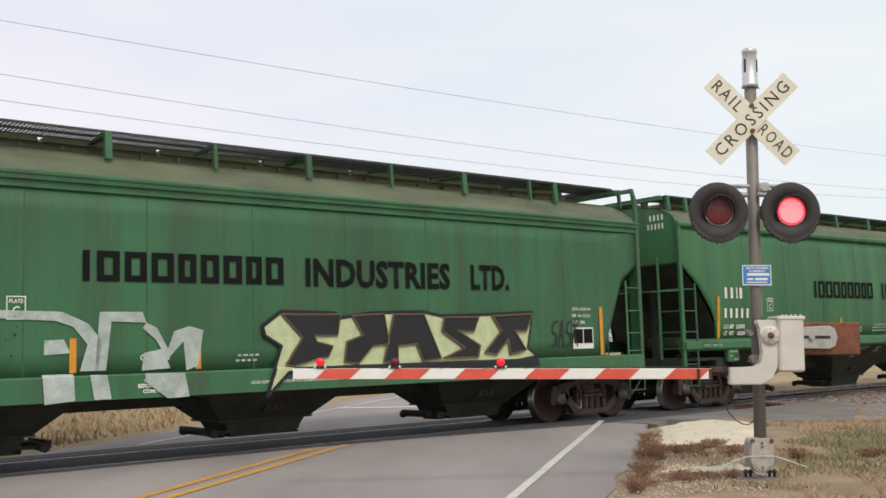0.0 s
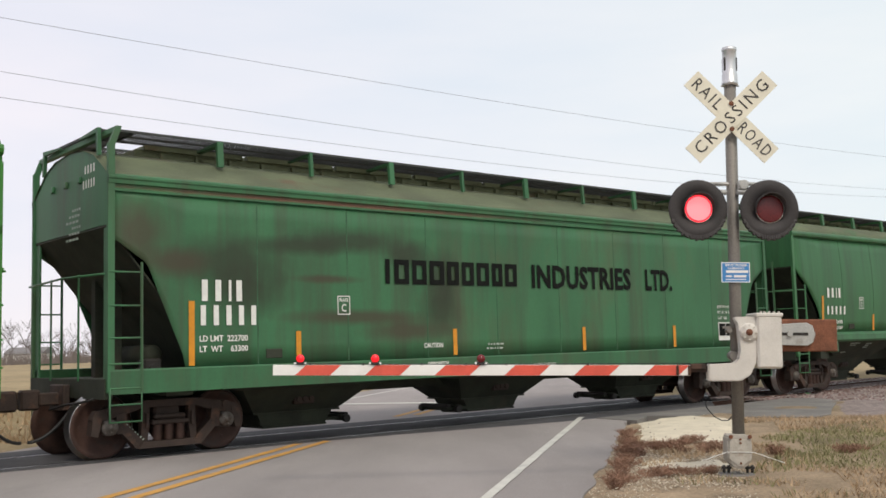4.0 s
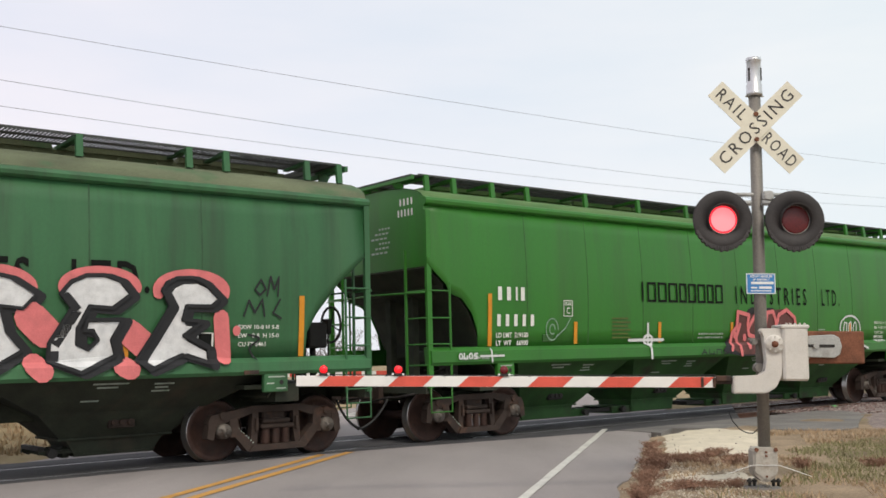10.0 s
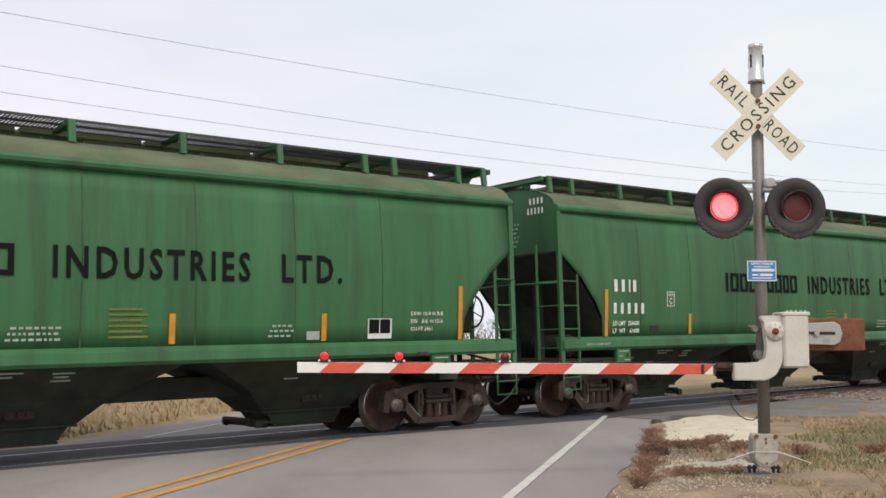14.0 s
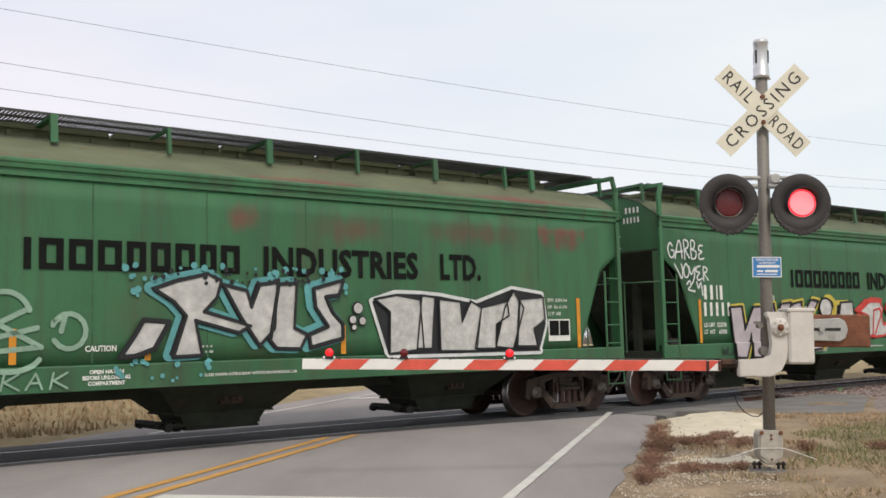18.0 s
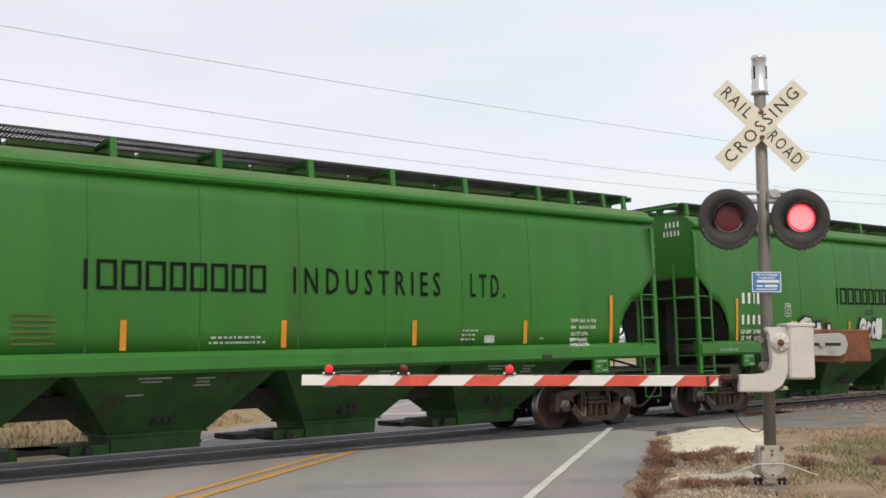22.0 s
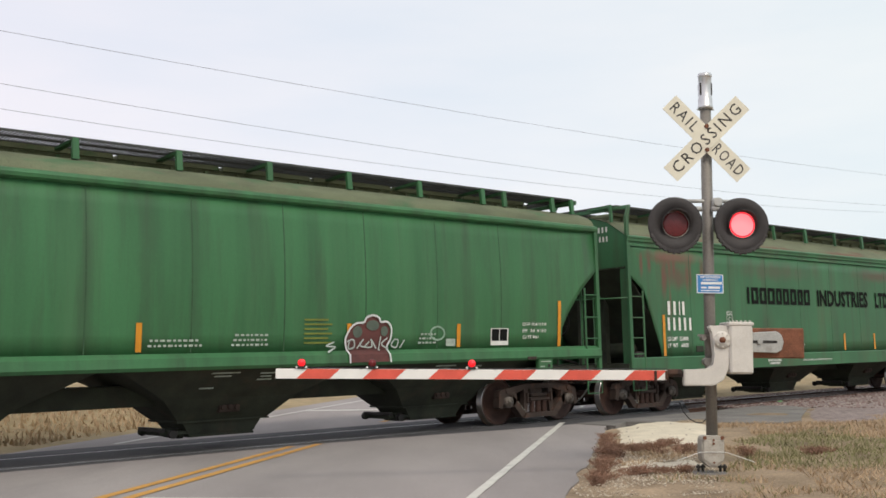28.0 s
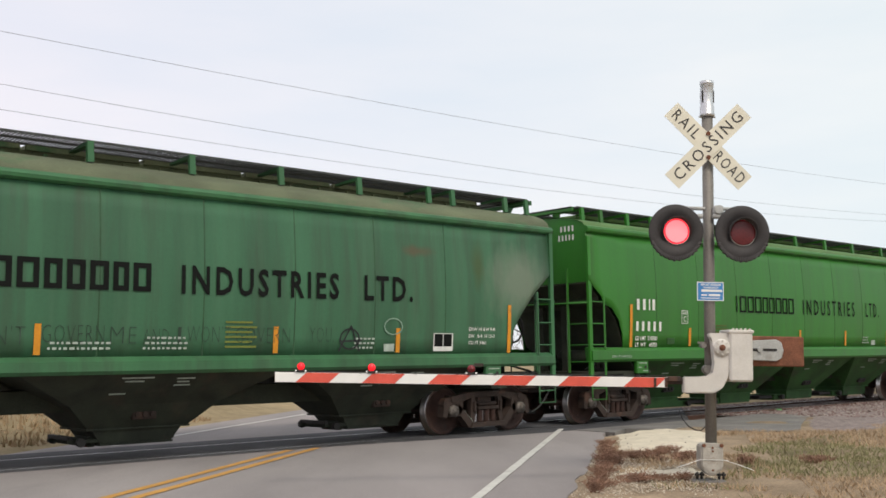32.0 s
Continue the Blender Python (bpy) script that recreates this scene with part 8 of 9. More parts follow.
    lines = [arc(6.62, 1.84, 0.10, 0.13, 60, 300, 8), [(6.66, 1.80), (6.74, 1.78)], [(6.80, 1.62), (6.76, 1.9), (6.84, 2.02)], [(7.04, 1.62), (7.0, 1.88), (7.06, 2.02)], [(7.26, 1.62), (7.22, 1.9), (7.28, 2.06)], [(7.36, 1.66), (7.38, 1.95)], [(7.44, 1.72), (7.48, 2.04)]]
    cloud(k, "C", "spray_black", [(pts, 0.014) for pts in lines] + [(arc(6.92, 1.82, 0.025, 0.08, 0, 360, 8), 0.025), (arc(7.14, 1.82, 0.025, 0.08, 0, 360, 8), 0.025)], 0.06)
    for x0 in (8.66, 11.10):
        thin_tag(k, "C", [3, 2, 2, 1], x0, 1.66, 0.72, 0.36, "spray_black", 0.013)
        cloud(k, "C", "spray_black", [(arc(x0 + 0.36, 2.12, 0.17, 0.035, 0, 360, 12), 0.010), (arc(x0 + 0.3, 1.58, 0.24, 0.03, 20, 160, 8), 0.010)])
    thin_tag(k, "C", [4, 5, 1], 9.98, 1.60, 0.45, 0.30, "spray_black", 0.012)
    cloud(k, "C", "spray_rust", [([(9.6, 1.66), (9.85, 1.68)], 0.05)])
    # sixteenth: a scrawl on the sill; seventeenth: a small maroon and white piece
    for text, x, w in (("Hawaiian", 2.58, 0.82), ("Aloha", 3.52, 0.52)):
        decal(c[15], "A", "graffiti", words(text, 0.17, -0.004, width=w, spacing=1.1), M["spray_lime"], x, 1.03, 0.018)
    k = c[16]
    paw = [(10.03, 1.32), (10.03, 1.48), (9.99, 1.70), (10.08, 1.88), (10.20, 1.97), (10.36, 1.99), (10.42, 2.07), (10.55, 2.11), (10.68, 2.07), (10.72, 2.00), (10.86, 2.00), (10.95, 1.89), (10.93, 1.70), (10.86, 1.58), (10.87, 1.32)]
    blobs(k, "B", [paw], "spray_rust", 0.018)
    cloud(k, "B", "spray_white", [(curvy(paw), 0.017)], 0.030)
    blobs(k, "B", [arc(x, z, rx, rz, 0, 330, 11) for x, z, rx, rz in ((10.24, 1.83, 0.10, 0.10), (10.56, 1.94, 0.14, 0.09), (10.81, 1.84, 0.08, 0.09))], "spray_toe", 0.030)
    script = [[(9.75, 1.66), (9.60, 1.60), (9.78, 1.58), (9.62, 1.50)], [(10.02, 1.67), (10.14, 1.70), (10.16, 1.58), (10.04, 1.55), (10.05, 1.66)], [(10.22, 1.56), (10.34, 1.70), (10.28, 1.60), (10.42, 1.57)], [(10.46, 1.66), (10.38, 1.58), (10.52, 1.58), (10.50, 1.70), (10.60, 1.56)], [(10.66, 1.52), (10.70, 1.74)], [(10.84, 1.72), (10.72, 1.62), (10.86, 1.54)], [(11.00, 1.70), (10.93, 1.60), (11.04, 1.56), (11.08, 1.68), (11.00, 1.70)], [(11.12, 1.56), (11.21, 1.68)]]
    cloud(k, "B", "spray_chalk", [(curvy(pts), 0.013) for pts in script], 0.044)
    cloud(k, "B", "spray_ghost", [(arc(12.04, 1.8, 0.17, 0.12, 0, 360, 12), 0.016)])
    # last: a line of hand-written words
    k = c[18]
    for text, x, w in (("CAN'T", 5.42, 0.78), ("GOVERN", 6.42, 0.86), ("ME", 7.37, 0.39), ("AND", 7.86, 0.40), ("I", 8.40, 0.05), ("WON'T", 8.55, 0.72), ("GOVERN", 9.36, 0.98), ("YOU.", 10.72, 0.48)):
        decal(k, "B", "graffiti", words(text, 0.26, -0.010, width=w, spacing=1.1), M["spray_dark"], x, 1.70 + 0.03 * math.sin(x * 3))
    cloud(k, "B", "spray_black", [(arc(11.52, 1.78, 0.20, 0.17, 0, 360, 12), 0.013), ([(11.30, 1.58), (11.54, 2.0), (11.72, 1.58)], 0.013), ([(11.32, 1.74), (11.76, 1.76)], 0.013)])
    cloud(k, "B", "spray_ghost", [(arc(12.45, 2.0, 0.20, 0.14, 0, 360, 12), 0.010)])


graffiti()

# stains with a shape of their own on single cars
def restained(i, base, pieces=("side_sheet",), **more):
    """A car's own weathering on its sheets."""
    mat = material("green_paint_stained", **base, **more)
    for ob in CARS[i].children:
        if ob.name.split(".")[0] in pieces:
            ob.material_slots[0].link = "OBJECT"
            ob.material_slots[0].material = mat


ROOF_A = dict(colour=(0.120, 0.135, 0.075), rough=0.75, vary=0.22, scale=2.0, second=(0.13, 0.05, 0.03), amount=0.42, stretch=(0.5, 1, 1), hard=0.2)
PAINT_A = dict(colour=(0.037, 0.135, 0.057), rough=0.55, vary=0.18, scale=1.2, fine=25, bump=0.06, second=(0.075, 0.095, 0.045), amount=0.47, stretch=(1.0, 1.0, 0.35), hard=0.25, streak=((0.050, 0.060, 0.033), 0.75, 1.6), grainy=0.10)
PAINT_B = dict(colour=(0.038, 0.125, 0.060), rough=0.55, vary=0.20, scale=1.4, fine=25, bump=0.06, second=(0.065, 0.150, 0.080), amount=0.5, stretch=(1.6, 1.0, 0.12), hard=0.3, streak=((0.040, 0.060, 0.035), 0.8, 1.3), grainy=0.10)
HB = KIND["B"]["length"] / 2
HA = KIND["A"]["length"] / 2
OIL, MUD = (0.020, 0.024, 0.010), (0.052, 0.036, 0.020)
def runs(half, x0, x1, n, length, seed):
    """Narrow rust runs of uneven length below the eave."""
    g = random.Random(seed)
    return [(x0 + (x1 - x0) * (k + g.random()) / n - half, 3.58 - reach * 0.8, g.uniform(0.06, 0.15), reach, 0, (0.15, 0.055, 0.04), 0.95) for k in range(n) for reach in [length * g.uniform(0.6, 1.5)]]


restained(3, PAINT_A, regions=tuple((x - HA, z, rx * 1.35, rz * 1.35, 0, tone, 0.45) for x, z, rx, rz, tone in (
    (1.9, 2.75, 0.95, 0.42, OIL), (2.2, 2.35, 0.65, 0.38, OIL), (3.1, 3.06, 1.0, 0.15, OIL), (4.1, 3.18, 1.1, 0.20, OIL), (5.2, 3.0, 0.55, 0.22, OIL), (5.95, 2.6, 0.42, 0.48, OIL), (5.9, 2.1, 0.45, 0.42, OIL),
    (5.2, 1.72, 0.9, 0.20, MUD), (4.2, 1.95, 1.4, 0.12, MUD), (3.6, 2.55, 0.6, 0.07, MUD), (0.45, 3.15, 0.45, 0.42, MUD), (1.0, 2.75, 0.55, 0.22, MUD))))
restained(3, PAINT_A, ("eave_moulding",), regions=((4.0 - HA, 3.76, 5.5, 0.05, 0, (0.17, 0.05, 0.035), 0.4),))
RED = (0.17, 0.055, 0.04)
restained(11, PAINT_A, regions=((3.4 - HA, 3.35, 0.5, 0.5, 0, (0.075, 0.075, 0.045), 1.1), (7.8 - HA, 3.32, 0.35, 0.30, 0, RED, 1.1), (9.75 - HA, 3.25, 0.9, 0.38, 0, (0.11, 0.06, 0.04), 1.2), (12.3 - HA, 3.3, 1.6, 0.32, 0, (0.10, 0.06, 0.04), 1.2), (14.5 - HA, 3.42, 0.8, 0.13, 0, RED, 1.0), (14.5 - HA, 3.25, 0.7, 0.28, 0, (0.11, 0.06, 0.04), 1.3), *runs(HA, 13.7, 15.2, 6, 0.28, 21)))
restained(11, ROOF_A, ("roof",), regions=((3.0 - HA, 3.95, 2.2, 0.16, 0, RED, 1.0), (9.0 - HA, 3.95, 1.6, 0.12, 0, RED, 1.0), (13.5 - HA, 3.95, 2.2, 0.14, 0, RED, 1.0)))
restained(15, PAINT_A, regions=((1.7 - HA, 3.50, 1.5, 0.24, 0, RED, 0.9), (1.8 - HA, 3.1, 0.7, 0.45, 0, (0.12, 0.065, 0.045), 1.1), *runs(HA, 0.5, 2.9, 8, 0.45, 4), (1.55 - HA, 2.5, 0.07, 0.6, 0, RED, 1.1), (6.0 - HA, 3.35, 2.6, 0.35, 0, (0.075, 0.09, 0.05), 1.1), (12.0 - HA, 3.4, 2.5, 0.25, 0, (0.10, 0.06, 0.04), 1.1)))
restained(15, ROOF_A, ("roof",), regions=((2.0 - HA, 3.92, 2.2, 0.16, 0, (0.20, 0.06, 0.045), 0.9), (6.0 - HA, 3.92, 2.4, 0.12, 0, RED, 1.0), (10.0 - HA, 3.95, 2.0, 0.12, 0, RED, 1.0)))
restained(18, PAINT_B, regions=((15.6 - HB, 2.9, 1.2, 0.9, 0, (0.17, 0.21, 0.15), 0.7), (13.0 - HB, 3.35, 0.55, 0.14, 0, (0.10, 0.07, 0.035), 0.9), (14.5 - HB, 3.2, 0.22, 0.7, 0, (0.05, 0.08, 0.02), 0.9)))


# ---- plants, stones, distance ----
def spread(name, places, make, mat, label, category):
    """Many small pieces as one object of stuff."""
    verts, faces, slots = [], [], []
    for p in places:
        make(p, verts, faces, slots)
    me = bpy.data.meshes.new(name)
    me.from_pydata(verts, [], faces)
    for m in (mat if isinstance(mat, list) else [mat]):
        me.materials.append(m)
    if slots:
        me.polygons.foreach_set("material_index", slots)
    return tagged(new(name, me), label, category, kind="stuff")


rng = random.Random(11)


def blade(p, verts, faces, slots):
    x, y, h, lean, tone = p
    z = ground_z(x, y) - 0.01
    a = rng.random() * math.tau
    w = 0.006 + 0.006 * rng.random()
    dx, dy = math.cos(a), math.sin(a)
    b = rng.random() * math.tau
    n = len(verts)
    verts.extend([(x - dx * w, y - dy * w, z), (x + dx * w, y + dy * w, z), (x + math.cos(b) * lean, y + math.sin(b) * lean, z + h)])
    faces.append((n, n + 1, n + 2))
    slots.append(tone)


def in_patch(x, y):
    """Within the pale stone patch."""
    hit = False
    for (xa, ya), (xb, yb) in zip(PATCH, PATCH[1:] + PATCH[:1]):
        if (ya > y) != (yb > y) and x < (xb - xa) * (y - ya) / (yb - ya) + xa:
            hit = not hit
    return hit


def verge_spots(n, x0, x1, y0, y1):
    out = []
    while len(out) < n:
        x, y = rng.uniform(x0, x1), rng.uniform(y0, y1)
        s, o = road_of(x, y)
        u, v = track_of(x, y)
        if o < 1.05 or v > -3.3 or (u > 16.9 and v > -5.6 + 0.5 * noise.noise(Vector((x * 1.5, y * 1.5, 4)))):
            continue
        if v > -7.3 + 0.15 * (x - 6.0) and x < 8.6 and y > 18.15:      # the paved pad
            continue
        bare = noise.noise(Vector((x * 1.1, y * 1.1, 9.0)))
        if in_patch(x, y) or (o < 3.4 and bare < 0.16 - 0.1 * max(0.0, o - 2.2) and y < 19):
            continue
        green = noise.noise(Vector((x * 0.45, y * 0.45, 2.0))) + 0.25 * (o - 3.0) / 4
        h = (0.025 + 0.06 * rng.random()) * (1.0 + 0.8 * max(0, bare))
        out.append((x, y, h, 0.02 + 0.07 * rng.random(), 1 if green + 0.5 * (rng.random() - 0.5) > 0.26 - (0.34 if 4.3 < x < 7.5 and 11 < y < 14.6 else 0.0) + (0.5 if v > -6.4 else 0.0) else 0))
    return out


spread("verge_grass", verge_spots(75000, 1.6, 16.0, 7.5, 22.0), blade, [M["blade_dry"], M["blade_green"]], "short dry and green grass on the road verge", "grass")


def bank_spots(n):
    out = []
    while len(out) < n:
        u, v = rng.uniform(-14, 12), rng.uniform(3.2, 12)
        p = on_track(u, v)
        s, o = road_of(p.x, p.y)
        if o > -8.9:
            continue
        out.append((p.x, p.y, 0.06 + 0.12 * rng.random(), 0.1 * rng.random(), 0))
    return out


def tall_blade(p, verts, faces, slots):
    n = len(verts)
    blade(p, verts, faces, slots)
    for k in (0, 1):
        v = verts[n + k]
        c = ((verts[n][0] + verts[n + 1][0]) / 2, (verts[n][1] + verts[n + 1][1]) / 2)
        verts[n + k] = (c[0] + (v[0] - c[0]) * 2.5, c[1] + (v[1] - c[1]) * 2.5, v[2])


spread("bank_grass", bank_spots(20000), tall_blade, [M["blade_dry"]], "tall dry tan grass on the bank beyond the track", "grass")


def lump(p, verts, faces, slots):
    x, y, z, r = p
    n = len(verts)
    t = rng.random() * math.tau
    for k in range(4):
        a = t + k * math.tau / 4 + 0.5 * rng.random()
        verts.append((x + r * math.cos(a) * rng.uniform(0.7, 1.2), y + r * math.sin(a) * rng.uniform(0.7, 1.2), z + r * rng.uniform(-0.3, 0.25)))
    verts.append((x + 0.3 * r * rng.uniform(-1, 1), y + 0.3 * r * rng.uniform(-1, 1), z + r * rng.uniform(0.45, 0.8)))
    verts.append((x, y, z - r * 0.6))
    for k in range(4):
        faces.append((n + k, n + (k + 1) % 4, n + 4))
        faces.append((n + (k + 1) % 4, n + k, n + 5))
        slots.extend((0, 0))


def ballast_spots(n):
    out = []
    while len(out) < n:
        u = rng.choice((rng.uniform(crossing_u(2.6) + 0.1, crossing_u(2.6) + 24), rng.uniform(crossing_u(2.6) + 0.1, crossing_u(2.6) + 12), rng.uniform(-16, crossing_u(-9.4))))
        v = rng.uniform(-5.6 if u > 17.4 else -3.6, 2.4)
        if abs(abs(v) - 0.753) < 0.10:
            continue
        p = on_track(u, v)
        base = -0.02 if abs(v) < 1.75 else -0.02 - 0.09 * (abs(v) - 1.75)
        if v < -3.3:
            base = ground_z(p.x, p.y) + 0.03
        out.append((p.x, p.y, base - (0.04 if abs(v) < 0.8 else 0.0), rng.uniform(0.022, 0.05)))
    return out


def tinted_stones():
    m = material("ballast_stones", (0.25, 0.20, 0.185), 0.9, vary=0.1, scale=9, bump=0)
    t = m.node_tree
    geo = t.nodes.new("ShaderNodeNewGeometry")
    ramp = t.nodes.new("ShaderNodeValToRGB")
    ramp.color_ramp.elements[0].color, ramp.color_ramp.elements[1].color = (0.13, 0.085, 0.075, 1), (0.38, 0.34, 0.31, 1)
    e = ramp.color_ramp.elements.new(0.5)
    e.color = (0.23, 0.155, 0.14, 1)
    link(t, geo, "Random Per Island", ramp, "Fac")
    link(t, ramp, "Color", t.nodes["Principled BSDF"], "Base Color")
    return m


spread("ballast_stones", ballast_spots(14000), lump, tinted_stones(), "loose brown and grey ballast stones along the track", "gravel")


def chip_spots(n, y0, y1, o1):
    out = []
    while len(out) < n:
        x, y = rng.uniform(1.4, 5.4), rng.uniform(y0, y1)
        s, o = road_of(x, y)
        if o < 0.92 or o > o1 or noise.noise(Vector((x * 1.4, y * 1.4, 6.0))) < rng.uniform(-0.35, 0.2) or (in_patch(x, y) and rng.random() < 0.6):
            continue
        out.append((x, y, ground_z(x, y) + 0.012, rng.uniform(0.004, 0.014)))
    return out


def tinted(name, low, mid, high):
    m = material(name, mid, 0.95, vary=0.1, scale=9, bump=0)
    t = m.node_tree
    geo = t.nodes.new("ShaderNodeNewGeometry")
    ramp = t.nodes.new("ShaderNodeValToRGB")
    ramp.color_ramp.elements[0].color, ramp.color_ramp.elements[1].color = (*low, 1), (*high, 1)
    e = ramp.color_ramp.elements.new(0.5)
    e.color = (*mid, 1)
    link(t, geo, "Random Per Island", ramp, "Fac")
    link(t, ramp, "Color", t.nodes["Principled BSDF"], "Base Color")
    return m


spread("limestone_chips", chip_spots(4200, 9.3, 13.6, 2.5) + chip_spots(700, 13.6, 19.3, 2.8), lump, tinted("limestone_chip", (0.24, 0.19, 0.14), (0.44, 0.38, 0.30), (0.62, 0.55, 0.44)), "loose pale limestone chips on the verge", "gravel")


def patch_bits(n):
    out = []
    while len(out) < n:
        x, y = rng.uniform(2.8, 5.3), rng.uniform(14.0, 19.4)
        if in_patch(x, y):
            out.append((x, y, ground_z(x, y) + 0.036, rng.uniform(0.006, 0.02)))
    return out


spread("dirt_crumbs", patch_bits(40), lump, M["stone"], "dark crumbs of dirt on the limestone patch", "gravel")


def weed(seed, h, r, n):
    """A tuft of dry stalks with small seed heads."""
    g = random.Random(seed)
    verts, faces = [], []
    for _ in range(n):
        a, q = g.random() * math.tau, g.random()
        x, y = r * q * math.cos(a) * 0.6, r * q * math.sin(a) * 0.6
        top = Vector((x * 2.0 + 0.05 * g.uniform(-1, 1), y * 2.0 + 0.05 * g.uniform(-1, 1), h * g.uniform(0.5, 1.0)))
        w = 0.004
        k = len(verts)
        verts.extend([(x - w, y, -0.02), (x + w, y, -0.02), (top.x, top.y, top.z)])
        faces.append((k, k + 1, k + 2))
        for _ in range(5):
            f = g.uniform(0.35, 1.0)
            c = Vector((x + (top.x - x) * f, y + (top.y - y) * f, top.z * f))
            d = Vector((g.uniform(-1, 1), g.uniform(-1, 1), g.uniform(-0.2, 1))) * 0.035
            e = Vector((g.uniform(-1, 1), g.uniform(-1, 1), g.uniform(-1, 1))) * 0.012
            k = len(verts)
            verts.extend([tuple(c - e), tuple(c + e), tuple(c + d)])
            faces.append((k, k + 1, k + 2))
    me = bpy.data.meshes.new("weed_clump")
    me.from_pydata(verts, [], faces)
    me.materials.append(M["weed"])
    return me


def weeds():
    kinds = [weed(s, h, r, n) for s, h, r, n in ((1, 0.20, 0.26, 170), (2, 0.15, 0.34, 190), (3, 0.24, 0.22, 150))]
    spots = [(2.83, 15.6), (2.95, 16.1), (2.58, 14.2), (2.66, 14.6), (2.45, 13.6), (2.6, 13.9), (2.38, 13.2), (2.3, 12.8), (2.48, 13.0), (2.75, 14.05), (2.95, 13.9), (2.85, 13.6), (3.05, 13.6), (3.35, 14.2),
             (3.45, 14.5), (3.55, 14.35), (3.6, 13.6), (3.85, 13.5), (2.2, 12.3), (2.1, 11.9), (2.02, 11.5), (2.4, 11.0), (2.65, 11.15), (2.9, 11.1), (1.9, 11.0), (1.82, 10.6), (3.1, 13.1), (3.4, 13.0), (2.3, 10.95), (1.72, 10.2),
             (5.0, 12.7), (5.2, 12.9), (4.1, 12.6)]
    for i, (x, y) in enumerate(spots):
        ob = new("weed_clump", kinds[i % 3])
        k = rng.uniform(0.40, 0.68)
        ob.matrix_basis = Matrix.Translation((x, y, ground_z(x, y))) @ Matrix.Rotation(rng.random() * 6, 4, "Z") @ Matrix.Diagonal((k, k, k, 1))
        tagged(ob, "dry reddish-brown weed clump on the gravel verge", "weed", "weed clumps by the road")


weeds()
# a thin loop of cable by the mast, and a green marker on the rail
bm = bmesh.new()
tube(bm, [(2.87, 11.1, 0.80), (2.90, 11.1, 0.70), (2.97, 11.1, 0.61), (3.05, 11.1, 0.565), (3.12, 11.1, 0.56), (3.17, 11.06, 0.62)], 0.006, n=6)
tagged(part("cable", bm, M["hose"]), "thin black cable loop hanging beside the mast", "cable")
bm = bmesh.new()
box(bm, -0.10, 0.10, -0.04, 0.04, -0.10, 0.02, bevel=0.01)
mk = tagged(part("rail_marker", bm, M["signal_green"]), "small green marker clamped beside the rail", "marker")
mk.matrix_basis = Matrix.Translation(on_track(24.0, -0.90, -0.02)) @ Matrix.Rotation(radians(ANG), 4, "Z")


def far_tree(p, verts, faces, slots):
    """A bare tree: a trunk and ever thinner forks."""
    x, y, h = p
    g = rng

    def grow(a, d, length, w, depth):
        b = a + d * length
        side = Vector((-d.y - 0.3, d.x, 0.2)).cross(d)
        side = side.normalized() * w if side.length > 1e-6 else Vector((w, 0, 0))
        n = len(verts)
        verts.extend([tuple(a - side), tuple(a + side), tuple(b + side * 0.6), tuple(b - side * 0.6)])
        faces.append((n, n + 1, n + 2, n + 3))
        slots.append(0)
        if depth:
            for _ in range(3):
                e = (d + Vector((g.uniform(-0.8, 0.8), g.uniform(-0.8, 0.8), g.uniform(-0.1, 0.5)))).normalized()
                grow(b, e, length * g.uniform(0.55, 0.8), w * 0.55, depth - 1)
    grow(Vector((x, y, 0)), Vector((0, 0, 1)), h * 0.33, 0.22, 4)


def tree_places():
    out = []
    for k in range(420):
        a = radians(-42 + 84 * k / 420 + rng.uniform(-0.4, 0.4))
        d = rng.uniform(230, 300)
        out.append((d * math.sin(a), d * math.cos(a), rng.uniform(4.5, 10.5)))
    return out


spread("far_woods", tree_places(), far_tree, [M["twig"]], "distant line of bare grey-brown trees", "trees")


def twig(p, verts, faces, slots):
    x, y, h, lean = p
    n = len(verts)
    verts.extend([(x - 0.10, y, 0), (x + 0.10, y, 0), (x + lean, y, h)])
    faces.append((n, n + 1, n + 2))
    slots.append(0)


def brush_places(n):
    out = []
    for _ in range(n):
        a = radians(rng.uniform(-40, 20))
        d = rng.uniform(215, 260)
        k = 0.6 + 0.5 * noise.noise(Vector((a * 40, 0, 3)))
        out.append((d * math.sin(a), d * math.cos(a), k * rng.uniform(1.5, 6.5), rng.uniform(-0.8, 0.8)))
    return out


spread("far_brush", brush_places(9000), twig, [M["twig"]], "distant belt of bare grey-brown brush", "bushes")


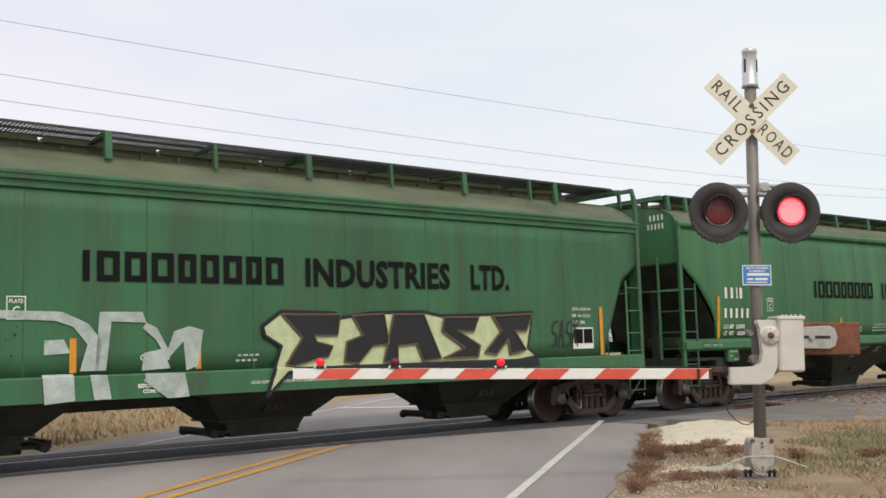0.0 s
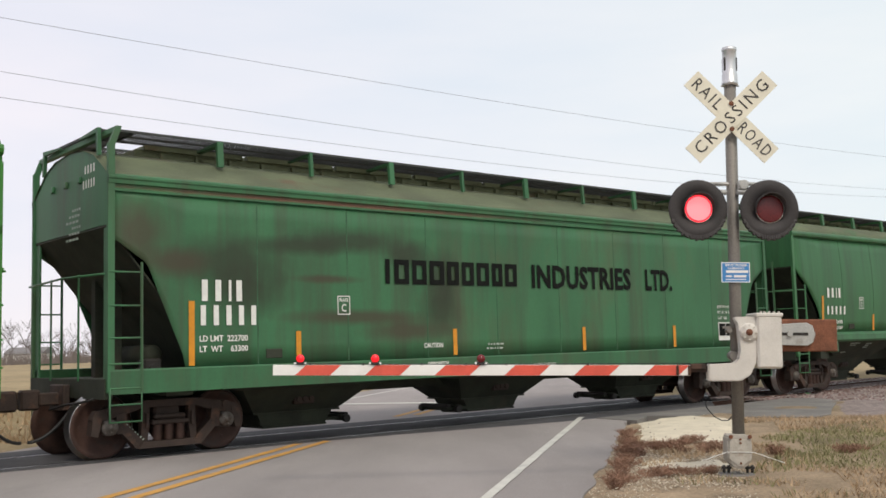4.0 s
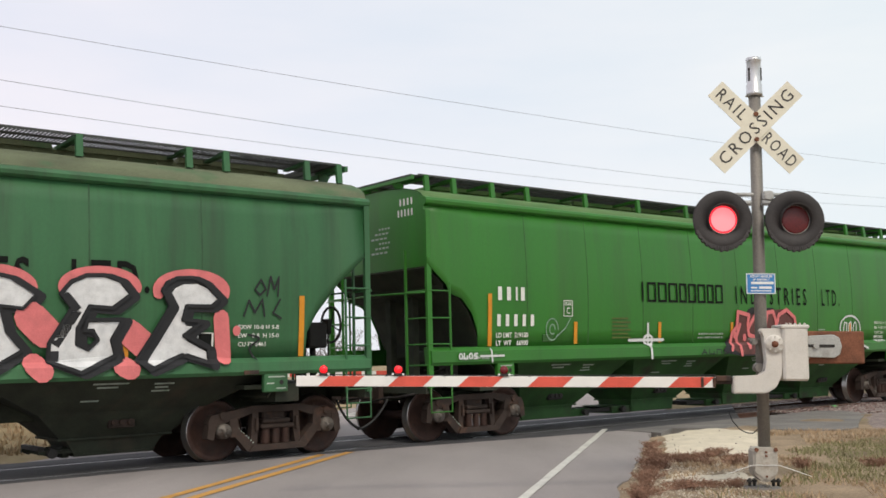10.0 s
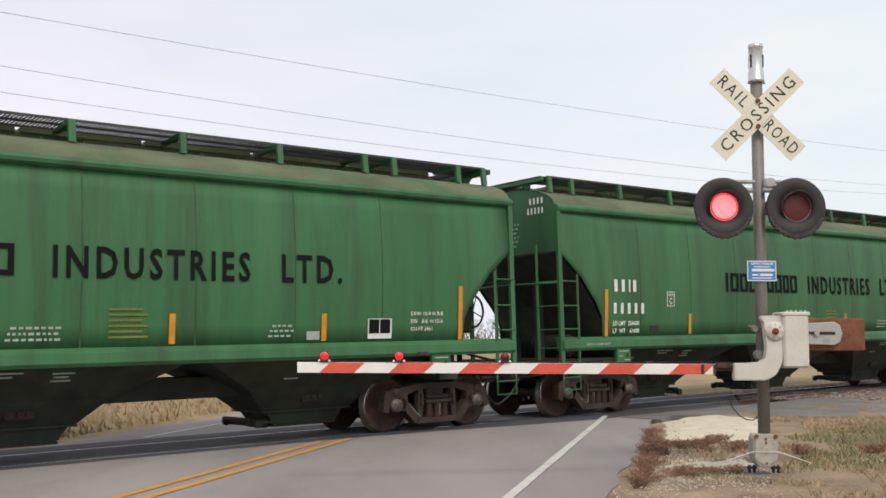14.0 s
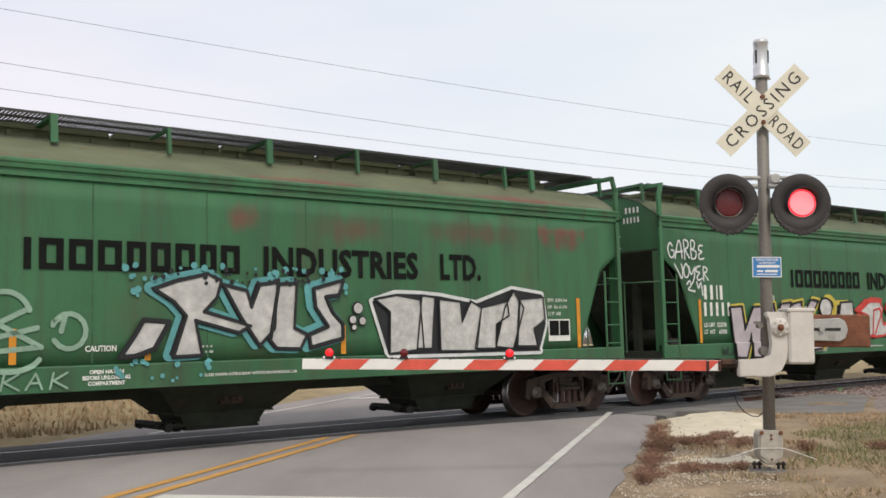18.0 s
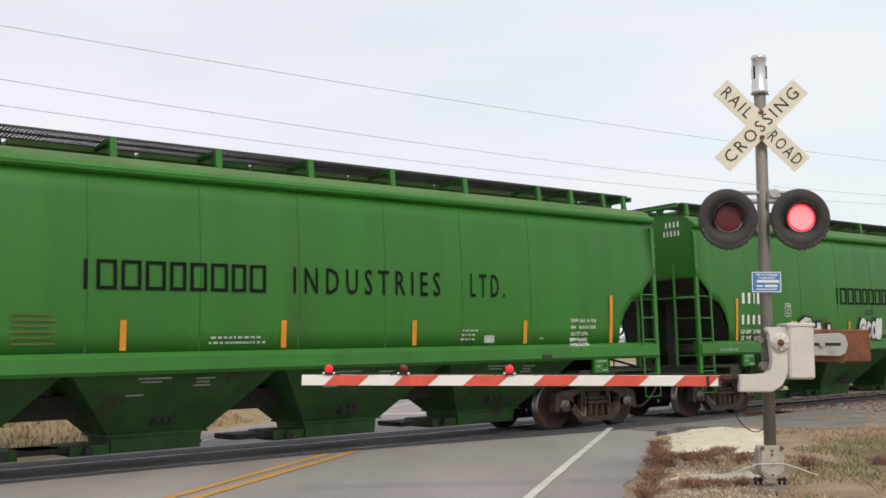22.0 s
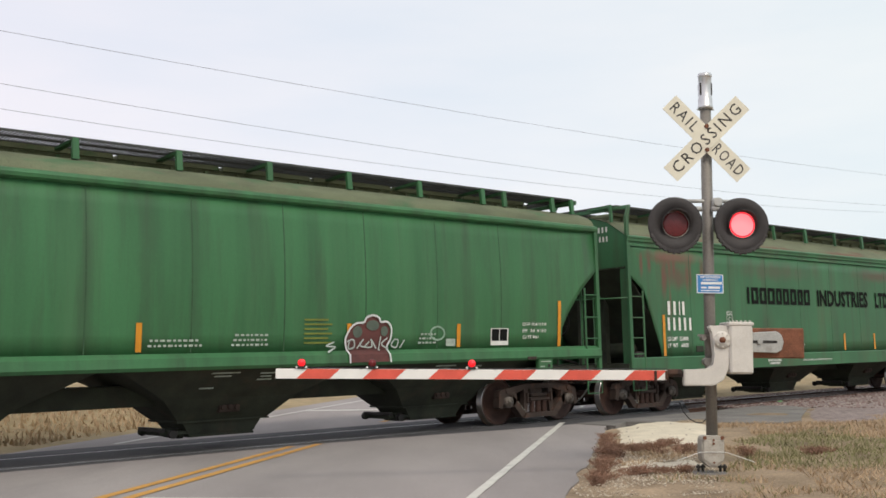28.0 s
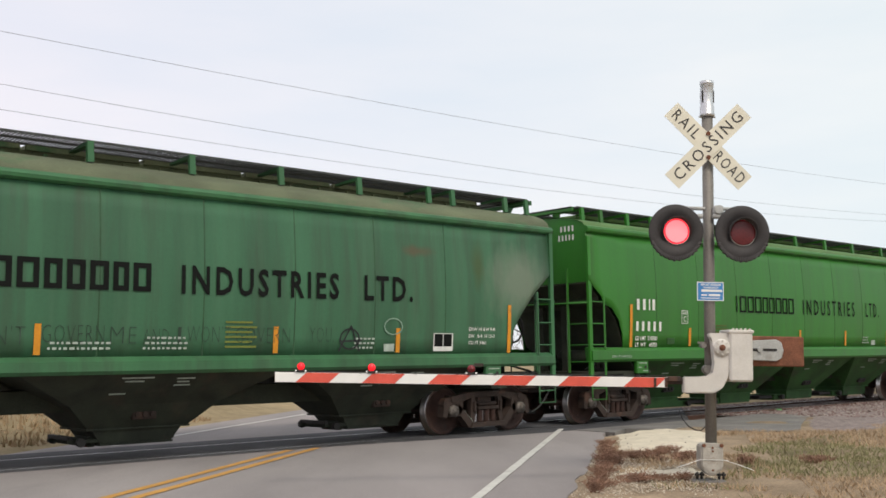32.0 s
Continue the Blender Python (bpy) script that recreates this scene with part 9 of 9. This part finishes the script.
def far_house(x, y, w, d, h, turn):
    ob = thing("farm_building", "pale distant farm building with a grey gable roof", "building", Matrix.Translation((x, y, 0)) @ Matrix.Rotation(radians(turn), 4, "Z"), "farm buildings in the distance")
    bm = bmesh.new()
    box(bm, -w / 2, w / 2, -d / 2, d / 2, -0.2, h)
    part("wall", bm, M["farhouse"], ob)
    bm = bmesh.new()
    prism(bm, [(-w / 2 - 0.3, h - 0.05), (0, h + w * 0.28), (w / 2 + 0.3, h - 0.05)], -d / 2 - 0.3, d / 2 + 0.3)
    bmesh.ops.recalc_face_normals(bm, faces=bm.faces)
    part("roof", bm, M["farroof"], ob)
    for k in (-1, 1):
        bm = bmesh.new()
        box(bm, k * w / 4 - 0.5, k * w / 4 + 0.5, -d / 2 - 0.05, -d / 2 + 0.05, h * 0.35, h * 0.7)
        part("window", bm, M["iron"], ob)


for x, y, w, d, h, turn in ((-66, 235, 5, 8, 2.2, 70), (-45, 240, 4, 6, 2.0, 20), (-92, 230, 5, 9, 2.3, 80)):
    far_house(x, y, w, d, h, turn)


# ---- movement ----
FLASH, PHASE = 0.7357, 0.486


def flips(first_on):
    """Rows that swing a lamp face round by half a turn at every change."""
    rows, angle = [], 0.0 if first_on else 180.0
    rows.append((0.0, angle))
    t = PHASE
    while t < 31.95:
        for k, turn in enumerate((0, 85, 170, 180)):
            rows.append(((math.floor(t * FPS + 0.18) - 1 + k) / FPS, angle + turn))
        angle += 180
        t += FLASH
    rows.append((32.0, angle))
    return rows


def motions():
    for i, car in enumerate(CARS):
        walk(car, [(t, car_pose(i, t)) for t in range(0, 33)])
        for truck in [c for c in car.children if c.name.startswith("truck")]:
            for wheels in [c for c in truck.children if c.name.startswith("wheelset")]:
                x, _, z = wheels.matrix_basis.translation
                kind, at, _ = TRAIN[i]
                rows, angle, last = [], 0.0, None
                for k in range(0, 32 * 20 + 1):
                    t = k / 20
                    u = run(t) - at - KIND[kind]["off"] + KIND[kind]["length"] / 2 + truck.matrix_basis.translation.x
                    seen = -6 < u < 36
                    if seen and last is not None:
                        angle += (run(t) - run(last)) / 0.46
                    if seen or k == 0 or k == 640:
                        rows.append((t, pose(x, 0, z) @ Matrix.Rotation(angle, 4, "Y")))
                    last = t
                walk(wheels, rows)
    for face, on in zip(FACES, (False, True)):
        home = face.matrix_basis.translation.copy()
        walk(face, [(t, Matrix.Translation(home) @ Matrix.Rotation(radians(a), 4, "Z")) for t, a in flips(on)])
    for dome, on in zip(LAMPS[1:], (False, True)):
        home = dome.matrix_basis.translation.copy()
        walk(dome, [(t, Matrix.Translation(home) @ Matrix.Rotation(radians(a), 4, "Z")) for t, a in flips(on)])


motions()
